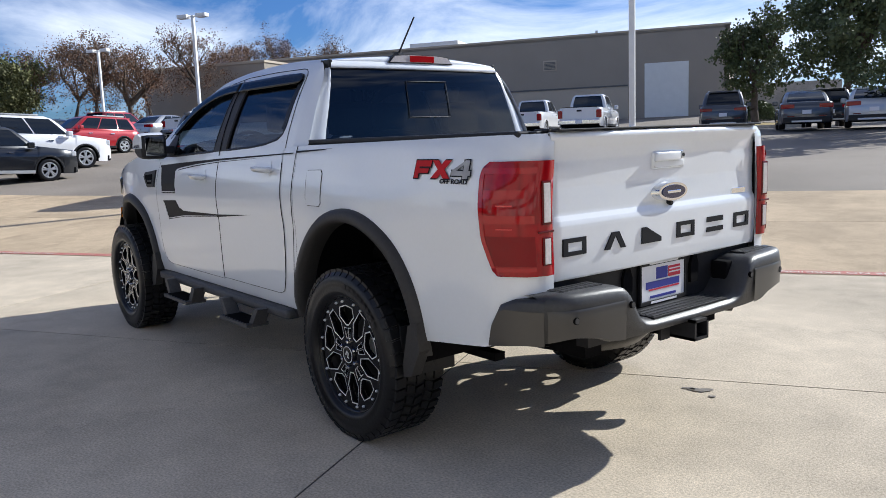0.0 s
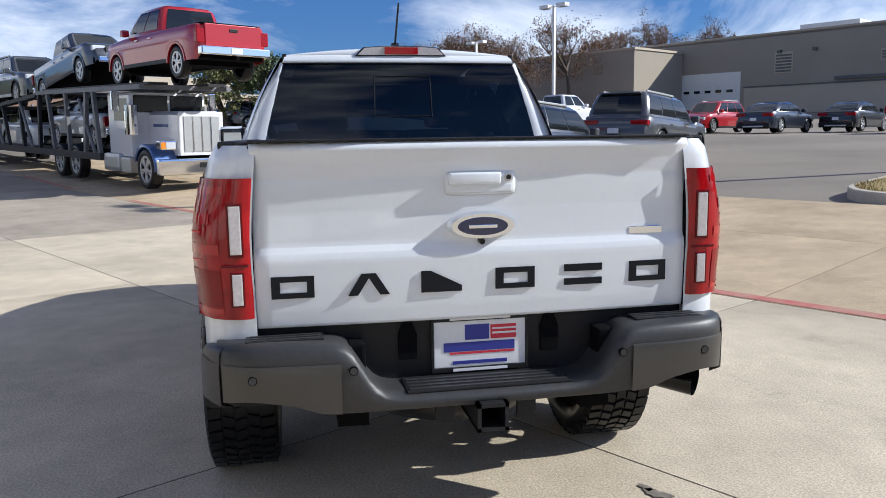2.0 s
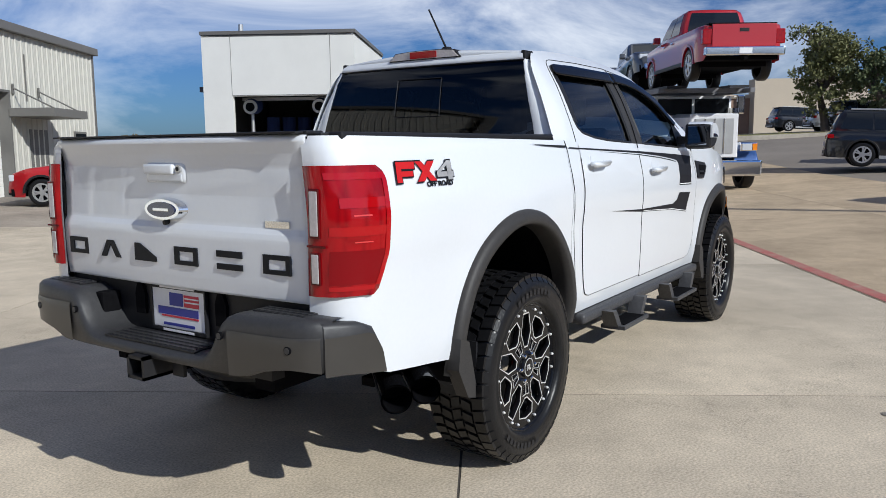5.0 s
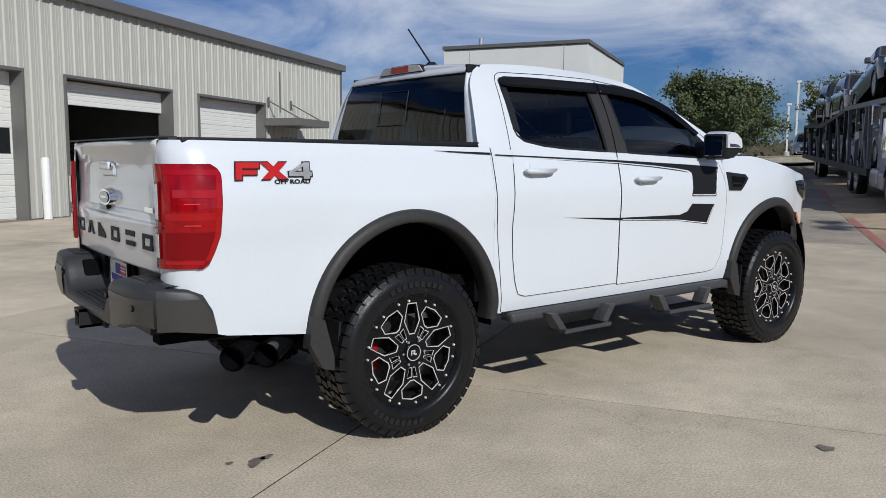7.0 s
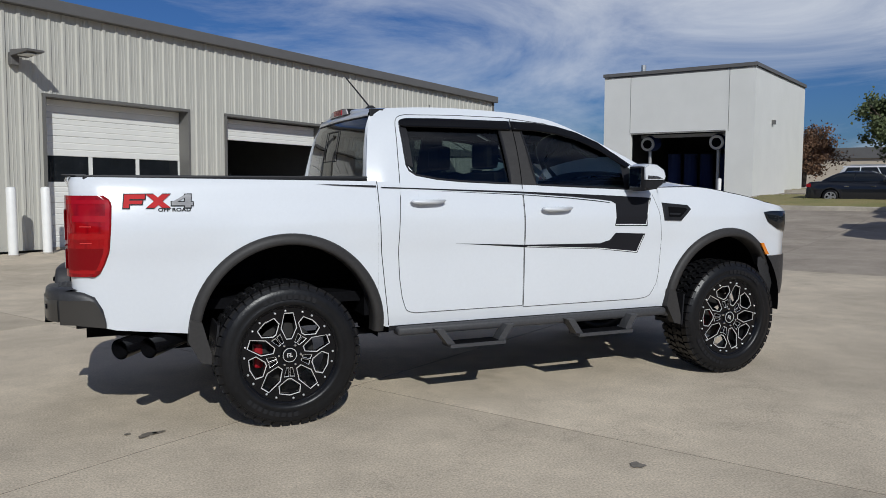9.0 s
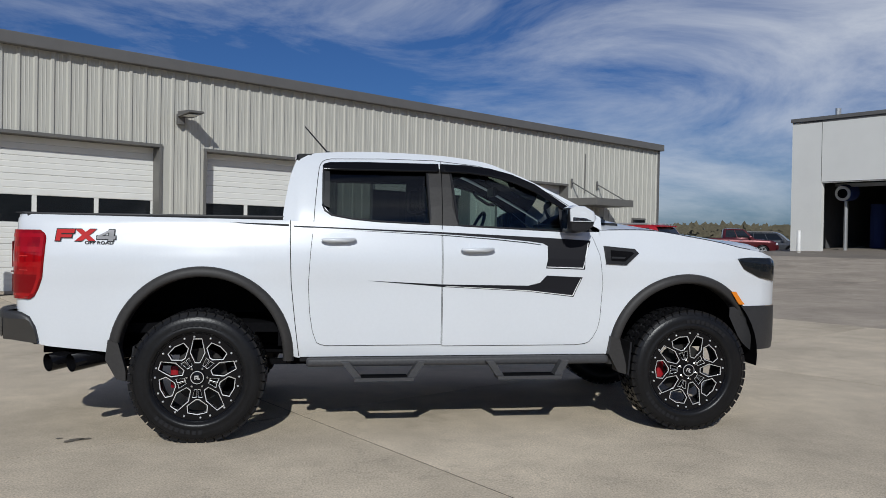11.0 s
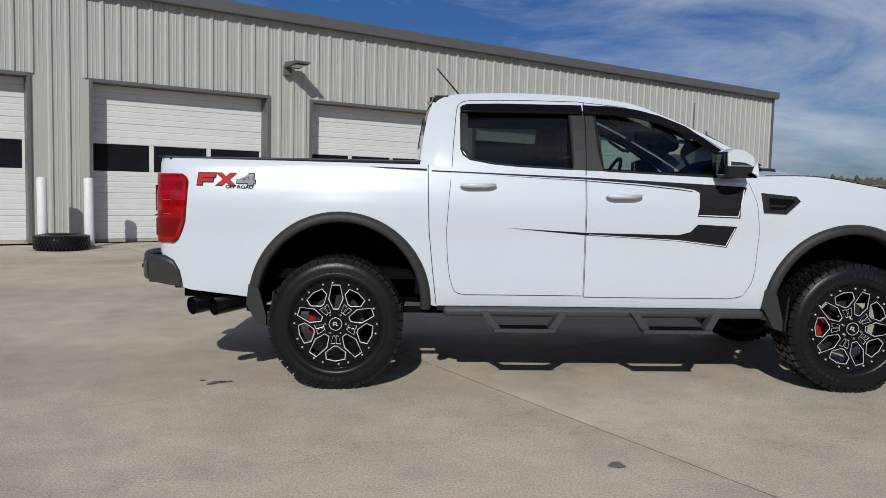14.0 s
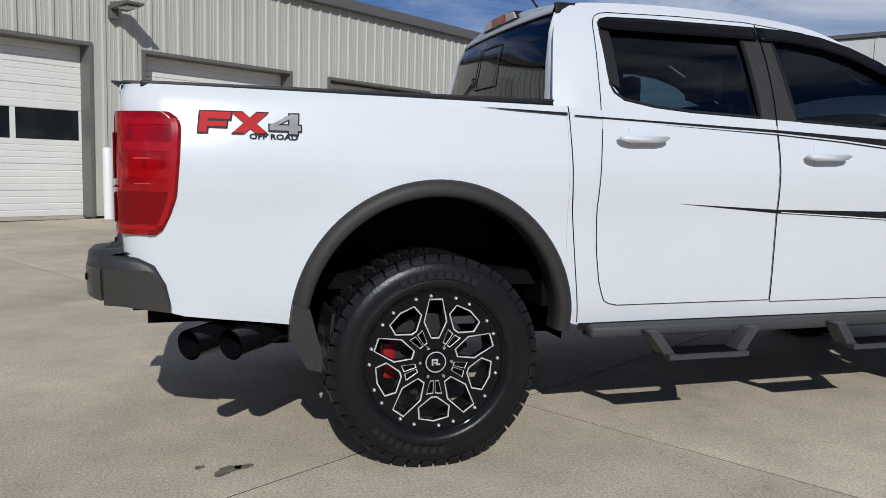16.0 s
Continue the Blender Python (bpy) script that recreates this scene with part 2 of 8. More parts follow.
def prism(poly, y0, y1, bm=None, plane="xz", mi=0):
    """Extrudes a polygon; plane says which axes it lies in, y0 to y1 run along the third."""
    bm = bm or bmesh.new()

    def at(p, d):
        return {"xz": (p[0], d, p[1]), "xy": (p[0], p[1], d), "yz": (d, p[0], p[1])}[plane]
    a, b = [bm.verts.new(at(p, y0)) for p in poly], [bm.verts.new(at(p, y1)) for p in poly]
    n = len(poly)
    fs = [bm.faces.new(a), bm.faces.new(b[::-1])]
    for i in range(n):
        fs.append(bm.faces.new((a[i], b[i], b[(i + 1) % n], a[(i + 1) % n])))
    for f in fs:
        f.material_index = mi
    bmesh.ops.recalc_face_normals(bm, faces=fs)
    return bm


def lerp(table, x):
    """Reads a table of (x, value) pairs, straight between them."""
    if x <= table[0][0]:
        return table[0][1]
    for (a, p), (b, q) in zip(table[:-1], table[1:]):
        if x <= b:
            return p + (q - p) * (x - a) / (b - a)
    return table[-1][1]


def smooth_lerp(table, x):
    """Reads a table of (x, value) pairs along a smooth curve."""
    n = len(table)
    if x <= table[0][0]:
        return table[0][1]
    if x >= table[-1][0]:
        return table[-1][1]
    i = max(k for k in range(n - 1) if table[k][0] <= x)
    (x0, y0), (x1, y1) = table[i], table[i + 1]

    def slope(k):
        if k in (0, n - 1):
            a, b = (0, 1) if k == 0 else (n - 2, n - 1)
            return (table[b][1] - table[a][1]) / (table[b][0] - table[a][0])
        d0 = (table[k][1] - table[k - 1][1]) / (table[k][0] - table[k - 1][0])
        d1 = (table[k + 1][1] - table[k][1]) / (table[k + 1][0] - table[k][0])
        return 0 if d0 * d1 <= 0 else 2 * d0 * d1 / (d0 + d1)
    h = x1 - x0
    t = (x - x0) / h
    return (y0 * (2 * t**3 - 3 * t**2 + 1) + h * slope(i) * (t**3 - 2 * t**2 + t) + y1 * (-2 * t**3 + 3 * t**2) + h * slope(i + 1) * (t**3 - t**2))


def grid_skin(rows, bm=None, mi=0):
    """Quads through rows of points of equal length."""
    bm = bm or bmesh.new()
    vs = [[bm.verts.new(p) for p in r] for r in rows]
    for a, b in zip(vs[:-1], vs[1:]):
        for i in range(len(a) - 1):
            f = bm.faces.new((a[i], a[i + 1], b[i + 1], b[i]))
            f.material_index = mi
    return bm


def facing(bm, way):
    """Turns all faces of an open sheet so that they look along way."""
    bm.normal_update()
    if sum((f.normal * f.calc_area() for f in bm.faces), Vector()).dot(Vector(way)) < 0:
        bmesh.ops.reverse_faces(bm, faces=bm.faces[:])
    return bm


def spaced(a, b, n):
    return [a + (b - a) * i / n for i in range(n + 1)]


def thicken(bm, d):
    """Gives a skin a thickness d behind its faces."""
    bm.normal_update()
    bmesh.ops.solidify(bm, geom=bm.faces[:], thickness=d)
    return bm


def text_mesh(body, size, depth=0.002, spacing=1.0, bold=0.0):
    cu = bpy.data.curves.new("lettering", "FONT")
    cu.body, cu.size, cu.extrude, cu.space_character, cu.offset = body, size, depth, spacing, bold
    cu.align_x, cu.align_y = "CENTER", "CENTER"
    ob = bpy.data.objects.new("lettering", cu)
    scene.collection.objects.link(ob)
    me = bpy.data.meshes.new_from_object(ob.evaluated_get(bpy.context.evaluated_depsgraph_get()))
    bpy.data.objects.remove(ob)
    return me


def plate_with_holes(outer, holes, depth, bevel):
    """A flat plate in the x-y plane with openings, as a mesh."""
    cu = bpy.data.curves.new("plate", "CURVE")
    cu.dimensions, cu.fill_mode, cu.extrude, cu.bevel_depth, cu.bevel_resolution = "2D", "BOTH", depth, bevel, 1
    for loop in [outer, *holes]:
        sp = cu.splines.new("POLY")
        sp.points.add(len(loop) - 1)
        for p, (x, y) in zip(sp.points, loop):
            p.co = (x, y, 0, 1)
        sp.use_cyclic_u = True
    ob = bpy.data.objects.new("plate", cu)
    scene.collection.objects.link(ob)
    me = bpy.data.meshes.new_from_object(ob.evaluated_get(bpy.context.evaluated_depsgraph_get()))
    bpy.data.objects.remove(ob)
    me.materials.clear()
    return me


# The site: u runs along the red line, v across it, away from the workshop
CU, SU = 0.861, 0.509


def site(u, v, z=None):
    x, y = CU * u + SU * v, SU * u - CU * v
    return Vector((x, y, rise(u, v) if z is None else z))


def rise(u, v):
    """Height of the ground: level round the pickup, then up towards the far lots."""
    drive = 0.012 * min(max(0, u - 10), 40) + 0.03 * min(max(0, u - 18), 20)
    return (0.050 * min(max(0, v - 4), 24) + 0.006 * min(max(0, v - 28), 18) + 0.058 * min(max(0, v - 46), 22)
            + drive * min(1, max(0, (v + 21) / 8)))


def ground_at(x, y):
    return rise(CU * x + SU * y, SU * x - CU * y)


def steps_out(fine, far):
    return sorted({-f for f in far} | set(fine) | set(far))


def build_ground():
    us = steps_out([2.0 * i for i in range(-20, 36)], [80, 110, 160, 260, 500, 1000, 2200])
    vs = steps_out([2.0 * i for i in range(-20, 42)], [90, 120, 170, 260, 500, 1000, 2200])
    bm = grid_skin([[site(u, v) - Vector((0, 0, 0.03)) for v in vs] for u in us])
    ob = new("ground", mesh_of(bm, "ground", M_ASPH, True))
    tagged(ob, "worn grey-brown asphalt parking lot rising gently", "ground", kind="structure")


JU = [-23.0, -18.4, -13.7, -9.0, -4.3, 0.4, 5.1, 9.8, 14.5, 19.2, 23.9, 28.6]
JV = [-11.6, -7.5, -3.5, 0.5, 4.0, 7.1, 10.2]


def build_paving():
    root = thing("pavement", "pale tan concrete slabs with dark sawn joints", "pavement", kind="structure")
    g = 0.0055
    bed = grid_skin([[site(u, v) - Vector((0, 0, 0.0025)) for v in JV] for u in JU])
    part("joint_bed", bed, M_JOINT, root, "dark joint filler between slabs")
    for i in range(len(JU) - 1):
        for j in range(len(JV) - 1):
            u0, u1, v0, v1 = JU[i] + g, JU[i + 1] - g, JV[j] + g, JV[j + 1] - g
            c = site((u0 + u1) / 2, (v0 + v1) / 2)
            bm = bmesh.new()
            top = [bm.verts.new(site(u, v) - c) for u, v in ((u0, v0), (u1, v0), (u1, v1), (u0, v1))]
            low = [bm.verts.new(r.co - Vector((0, 0, 0.03))) for r in top]
            bm.faces.new(top)
            for k in range(4):
                bm.faces.new((top[k], top[(k + 1) % 4], low[(k + 1) % 4], low[k]))
            bmesh.ops.recalc_face_normals(bm, faces=bm.faces[:])
            part("slab", bm, M_CONC2 if j >= 4 else M_DRIVE if JU[i] > 9 else M_CONC, root, m=Matrix.Translation(c))


def strip(u0, u1, v0, v1, lift=0.004, n=24):
    return grid_skin([[site(u, v0) + Vector((0, 0, lift)), site(u, v1) + Vector((0, 0, lift))] for u in spaced(u0, u1, n)])


def flat_text(body, size, u, v, turn):
    """Painted writing on the ground."""
    me = text_mesh(body, size, 0.0)
    me.materials.append(M_MARK)
    return me, Matrix.Translation(site(u, v) + Vector((0, 0, 0.006))) @ Matrix.Rotation(math.atan2(SU, CU) + turn, 4, "Z")


def build_markings():
    line = thing("fire_lane_line", "faded red painted fire lane line with worn white words", "painted line", kind="structure")
    part("stripe", strip(-23, 24, 4.02, 4.16), M_RED_LINE, line, "faded red paint")
    for u in (-13.6, -2.3, 8.3, 17.0):
        me, m = flat_text("FIRE LANE NO PARKING", 0.13, u, 4.09, 0)
        part("lettering", me, M_MARK, line, "worn white painted words", m=m)
    rnd = random.Random(4)

    def blot(name, x, y, r, squeeze, seed):
        rr = random.Random(seed)
        bm = bmesh.new()
        n = 28
        c = bm.verts.new((0, 0, 0))
        ph = [rr.uniform(0, 6.28) for _ in range(4)]
        ring = []
        for i in range(n):
            a = 2 * math.pi * i / n
            q = r * (1 + 0.22 * math.sin(2 * a + ph[0]) + 0.16 * math.sin(3 * a + ph[1]) + 0.1 * math.sin(7 * a + ph[2]))
            ring.append(bm.verts.new((q * math.cos(a), q * squeeze * math.sin(a), 0)))
        for i in range(n):
            bm.faces.new((c, ring[i], ring[(i + 1) % n]))
        ob = new(name, mesh_of(bm, name, M_STAIN))
        ob.matrix_basis = Matrix.Translation((x, y, ground_at(x, y) + 0.005)) @ Matrix.Rotation(rnd.uniform(0, 3), 4, "Z")
        tagged(ob, "small dark dried oil stain on concrete", "stain", "stains on the concrete", kind="structure")
    for k, (x, y, r) in enumerate(((-0.76, -0.80, 0.05), (-0.70, -0.78, 0.03), (-0.86, -0.75, 0.02), (1.415, -2.227, 0.045), (-2.6, 1.1, 0.012), (4.6, -2.6, 0.05), (3.4, -3.4, 0.06))):
        blot("oil_stain", x, y, r, 0.7, k + 3)


def kerb_ring(poly, w=0.16, h=0.15):
    """A raised kerb along a closed outline of (u, v) points: outer face, top and inner edge."""
    n = len(poly)
    cu, cv = sum(p[0] for p in poly) / n, sum(p[1] for p in poly) / n
    rows = []
    for k, (du, dz) in enumerate(((0, -0.1), (0, h - 0.02), (0.02, h), (w, h), (w, h - 0.08))):
        row = []
        for u, v in [*poly, poly[0]]:
            d = math.hypot(u - cu, v - cv)
            row.append(site(u - (u - cu) / d * du, v - (v - cv) / d * du) + Vector((0, 0, dz)))
        rows.append(row)
    return grid_skin(rows)


def build_island(name, poly, turf, label):
    root = thing(name, label, "island", kind="structure")
    part("kerb", kerb_ring(poly), M_KERB, root, "pale worn concrete kerb")
    n = len(poly)
    cu, cv = sum(p[0] for p in poly) / n, sum(p[1] for p in poly) / n
    bm = bmesh.new()
    rings = []
    for f, h in ((0.985, 0.10), (0.9, 0.16), (0.6, 0.22), (0.25, 0.25)):
        rings.append([bm.verts.new(site(cu + (u - cu) * f, cv + (v - cv) * f) + Vector((0, 0, h))) for u, v in poly])
    for a, b in zip(rings[:-1], rings[1:]):
        for i in range(n):
            bm.faces.new((a[i], a[(i + 1) % n], b[(i + 1) % n], b[i]))
    bm.faces.new(rings[-1])
    bmesh.ops.recalc_face_normals(bm, faces=bm.faces[:])
    part("turf", bm, turf, root, "mown grass", True)
    # blades
    rr = random.Random(len(name) + n)
    bm = bmesh.new()
    for _ in range(5000):
        f, i, k = math.sqrt(rr.random()) * 0.97, rr.randrange(n), rr.random()
        (u0, v0), (u1, v1) = poly[i], poly[(i + 1) % n]
        u, v = cu + (u0 + (u1 - u0) * k - cu) * f, cv + (v0 + (v1 - v0) * k - cv) * f
        p = site(u, v) + Vector((0, 0, 0.10 + 0.14 * (1 - f)))
        a, h = rr.uniform(0, 6.28), rr.uniform(0.04, 0.10)
        d = Vector((math.cos(a), math.sin(a), 0)) * 0.02
        bm.faces.new([bm.verts.new(q) for q in (p - d, p + d, p + Vector((d.y * 1.5, d.x * 1.5, h)))])
    part("blades", bm, turf, root, "dry grass blades")["kind"] = "stuff"


def rounded(u0, u1, v0, v1, r, n=6):
    out = []
    for cu, cv, a0 in ((u1 - r, v1 - r, 0), (u0 + r, v1 - r, 90), (u0 + r, v0 + r, 180), (u1 - r, v0 + r, 270)):
        for i in range(n + 1):
            a = radians(a0 + 90 * i / n)
            out.append((cu + r * math.cos(a), cv + r * math.sin(a)))
    return out


build_ground()
build_markings()


# Metal workshop
WORKSHOP = Matrix.Translation((-2.0, 12.6, 0.02)) @ Matrix.Rotation(radians(34.5), 4, "Z") @ Matrix.Rotation(radians(0.55), 4, "Y")
HEAD, EAVE, S0, S1 = 3.15, 4.88, -30.0, 18.85
RIB0, RIB = -30.32, 0.3105
BAYS = [(-27.0, -23.3), (-20.5, -16.8), (-15.6, -11.9), (-9.6, -5.82), (-4.80, -1.06), (-0.08, 3.60), (4.70, 8.47), (9.6, 13.2)]


def ribbed(bm, a, b, z0, z1):
    """Sheet steel with a raised rib each 0.3 m and a small one between."""
    pts = [(a, 0.0)]
    k = math.ceil((a - RIB0) / RIB)
    while RIB0 + k * RIB < b - 0.1:
        c = RIB0 + k * RIB
        if c > a + 0.08:
            pts += [(c - 0.05, 0.0), (c - 0.025, -0.032), (c + 0.025, -0.032), (c + 0.05, 0.0)]
            for o in (0.12, 0.19):
                if c + o + 0.03 < b:
                    pts += [(c + o - 0.012, 0), (c + o, -0.006), (c + o + 0.012, 0)]
        k += 1
    pts.append((b, 0.0))
    lo, hi = [bm.verts.new((x, y, z0)) for x, y in pts], [bm.verts.new((x, y, z1)) for x, y in pts]
    for i in range(len(pts) - 1):
        bm.faces.new((lo[i], lo[i + 1], hi[i + 1], hi[i]))
    return bm


def build_workshop():
    root = thing("workshop_building", "grey ribbed metal workshop with white roll-up doors", "building", m=WORKSHOP)
    bm = bmesh.new()
    ribbed(bm, S0, S1, HEAD, EAVE)
    edges = [S0] + [e for b in BAYS for e in b] + [S1]
    for a, b in zip(edges[::2], edges[1::2]):
        ribbed(bm, a, b, 0, HEAD)
    bmesh.ops.remove_doubles(bm, verts=bm.verts[:], dist=0.0005)
    part("front_wall", bm, M_SIDING, root, "ribbed grey steel siding")
    bm = boxm(S0, S1, 0.26, 0.30, HEAD, EAVE)
    for a, b in zip(edges[::2], edges[1::2]):
        box(bm, a, b, 0.26, 0.30, -0.05, HEAD)
    box(bm, S1 - 0.02, S1, 0.02, 20, -0.1, EAVE)
    box(bm, S0, S0 + 0.2, 0.02, 20, -0.1, EAVE)
    box(bm, S0, S1, 19.8, 20, -0.1, EAVE)
    part("wall", bm, M_SIDING, root)
    bm = bmesh.new()
    prism([(-0.05, EAVE + 0.02), (10, EAVE + 0.75), (20.1, EAVE + 0.02), (20.1, EAVE - 0.1), (10, EAVE + 0.6), (-0.05, EAVE - 0.1)], S0 - 0.1, S1 + 0.1, bm, "yz")
    part("roof", bm, M_TRIM, root, "dark grey low metal roof")
    bm = boxm(S0 - 0.1, S1 + 0.12, -0.20, -0.02, EAVE - 0.10, EAVE + 0.145, 0.02)
    part("gutter", bm, M_TRIM, root, "dark grey gutter along the eave")
    part("corner_trim", boxm(S1 - 0.08, S1 + 0.05, -0.05, 0.1, -0.05, EAVE - 0.10, 0.005), M_TRIM, root)
    part("base_trim", boxm(S0, BAYS[3][0] - 0.2, -0.02, 0.02, 0, 0.06), M_TRIM, root)
    for k, (a, b) in enumerate(BAYS):
        jb = boxm(a, a + 0.06, -0.045, 0.40, -0.02, HEAD - 0.002)
        part("jamb", jb, M_JAMB, root)
        part("jamb", boxm(b - 0.06, b, -0.045, 0.40, -0.02, HEAD - 0.002), M_JAMB, root)
        part("lintel", boxm(a, b, -0.048, 0.402, HEAD - 0.06, HEAD + 0.004), M_JAMB, root)
        door = part("roll_up_door", boxm(a + 0.05, b - 0.05, 0.37, 0.375, HEAD - 0.3, HEAD - 0.05), M_JAMB, root, "white sectional door half raised" if k == 6 else "closed white sectional door")
        top = HEAD - 0.06
        rows = [2.52, 3.06] if k == 6 else [0.0, 0.47, 0.94, 1.38, 1.92, 2.34, 2.7, top]
        for z0, z1 in zip(rows[:-1], rows[1:]):
            win = abs(z0 - 1.38) < 0.01
            if win:
                n = 3
                w = (b - a - 0.12) / n
                for i in range(n + 1):
                    c = a + 0.06 + w * i
                    part("stile", boxm(max(a + 0.06, c - 0.045), min(b - 0.06, c + 0.045), 0.30, 0.34, z0 + 0.001, z1 - 0.001), M_DOORW, door)
                for i in range(n):
                    part("pane", boxm(a + 0.06 + w * i + 0.045, a + 0.06 + w * (i + 1) - 0.045, 0.315, 0.33, z0 + 0.001, z1 - 0.001), M_DARKGLASS, door, "dark door window")
            else:
                bm = bmesh.new()
                m = max(2, round((z1 - z0) / 0.12))
                prof = []
                for i in range(m):
                    q0, q1 = z0 + (z1 - z0) * i / m, z0 + (z1 - z0) * (i + 1) / m
                    prof += [(0.308, q0 + 0.002), (0.30, q0 + 0.014), (0.30, q1 - 0.012), (0.308, q1 - 0.002)]
                grid_skin([[(x, y, zz) for y, zz in prof] for x in (a + 0.06, b - 0.06)], bm)
                part("door_section", bm, M_DOORW, door)
    # inside of the shop
    part("floor", boxm(S0, S1, 0.31, 19.7, -0.06, 0.004), M_CONC, root, "workshop floor")
    part("partition", boxm(3.9, 4.1, 0.32, 12, 0, EAVE - 0.1), M_INSIDE, root)
    part("partition", boxm(9.05, 9.25, 0.32, 12, 0, EAVE - 0.1), M_INSIDE, root)
    part("back_wall", boxm(4.1, 9.05, 11.8, 12, 0, EAVE - 0.1), M_INSIDE, root)
    part("shop_ceiling", boxm(4.1, 9.05, 0.32, 12, EAVE - 0.3, EAVE - 0.2), M_INSIDE, root)
    tube_mat = mat("fluorescent_tube", (0.9, 0.9, 0.85), 0.5, emit=(1.0, 0.95, 0.85, 4.0))
    for x, y in ((5.6, 4.5), (7.3, 8.0)):
        fx = thing("ceiling_light", "lit fluorescent batten under the workshop ceiling", "ceiling light", "workshop lights", m=WORKSHOP)
        part("housing", boxm(x - 0.65, x + 0.65, y - 0.08, y + 0.08, 3.3, 3.36), M_JAMB, fx)
        part("tube", boxm(x - 0.62, x + 0.62, y - 0.05, y + 0.05, 3.27, 3.299, 0.01), tube_mat, fx, "glowing white tube")
        part("hanger", boxm(x - 0.01, x + 0.01, y - 0.01, y + 0.01, 3.36, EAVE - 0.3), M_JAMB, fx)
    # side door, little window, pipe
    d = part("side_door", boxm(14.2, 15.3, -0.02, 0.02, 0.0, 2.1, 0.004), M_JAMB, root, "grey steel door under the awning")
    part("door_handle", boxm(15.12, 15.2, -0.06, -0.02, 1.0, 1.05, 0.005), M_STEEL, d)
    w = part("window", boxm(17.1, 18.0, -0.04, 0.0, 1.2, 2.12, 0.004), M_JAMB, root, "small framed window")
    part("pane", boxm(17.17, 17.93, -0.05, -0.03, 1.27, 2.05), M_DARKGLASS, w)
    part("conduit", tube(bmesh.new(), (14.1, -0.06, 2.9), (14.1, -0.06, 4.25), 0.02), M_JAMB, root)
    aw = thing("awning", "flat grey metal awning hung from two rods", "awning", m=WORKSHOP)
    part("canopy", boxm(13.1, 15.25, -1.3, -0.036, 2.42, 2.66, 0.01), M_JAMB, aw, "flat sheet metal canopy")
    for x in (13.38, 14.85):
        part("rod", tube(bmesh.new(), (x, -0.02, 3.25), (x + 0.02, -1.2, 2.64), 0.022), M_JAMB, aw)
        part("bracket", boxm(x - 0.04, x + 0.04, -0.06, -0.03, 3.05, 3.35), M_JAMB, aw)
    # wall lights
    for x in (-0.66,):
        wl = thing("wall_light", "grey shoebox wall lamp above the doors", "wall lamp", m=WORKSHOP)
        part("mount", boxm(x - 0.09, x + 0.06, -0.16, -0.03, 3.62, 3.86, 0.01), M_TRIM, wl)
        part("head", prism([(-0.16, 3.78), (-0.75, 3.83), (-0.75, 3.87), (-0.16, 3.90)], x - 0.12, x + 0.22, None, "yz"), M_TRIM, wl)
        part("lens", boxm(x - 0.06, x + 0.16, -0.66, -0.3, 3.785, 3.80), M_DOORW, wl)


def build_bollard(x, y, h=1.3):
    b = thing("bollard", "white painted round steel bollard beside a workshop door", "bollard", "bollards at the workshop doors", m=Matrix.Translation((x, y, ground_at(x, y))))
    part("post", lathe_z([(0.085, -0.05), (0.085, h - 0.04), (0.07, h - 0.01), (0.0, h)], 20), M_POST, b, smooth=True)
    part("sleeve", lathe_z([(0.10, 0.0), (0.10, 0.02), (0.086, 0.03)], 20), M_KERB, b, "concrete collar")


def lathe_z(profile, n=24):
    bm = bmesh.new()
    rings = [[bm.verts.new((r * math.cos(2 * math.pi * i / n), r * math.sin(2 * math.pi * i / n), z)) for i in range(n)] for r, z in profile]
    for a, b in zip(rings[:-1], rings[1:]):
        for i in range(n):
            bm.faces.new((a[i], a[(i + 1) % n], b[(i + 1) % n], b[i]))
    return bm


build_workshop()
for s in (-11.0, -5.76, -4.97, -1.17, -0.50, 3.35, 9.0):
    p = WORKSHOP @ Vector((s, -0.75, 0))
    build_bollard(p.x, p.y)


def build_loose_tyre(x, y):
    t = thing("loose_tyre", "old black tyre lying flat by a bollard", "tyre", m=Matrix.Translation((x, y, ground_at(x, y) + 0.14)))
    prof = [(0.27, -0.11), (0.36, -0.14), (0.43, -0.12), (0.455, -0.07), (0.455, 0.07), (0.43, 0.12), (0.36, 0.14), (0.27, 0.11), (0.255, 0.0), (0.27, -0.11)]
    part("carcass", lathe_z(prof, 40), M_RUBBER, t, smooth=True)
    lugs = bmesh.new()
    for k in range(44):
        a = 2 * math.pi * k / 44
        for z, o in ((-0.09, 0.0), (-0.03, 0.07), (0.03, 0.0), (0.09, 0.07)):
            box(lugs, 0.44, 0.468, -0.022, 0.022, z - 0.024, z + 0.024, m=Matrix.Rotation(a + o, 4, "Z"))
    part("tread", lugs, M_RUBBER, t, "blocky tread")["kind"] = "stuff"


p = WORKSHOP @ Vector((-5.52, -1.15, 0))
build_loose_tyre(p.x, p.y)
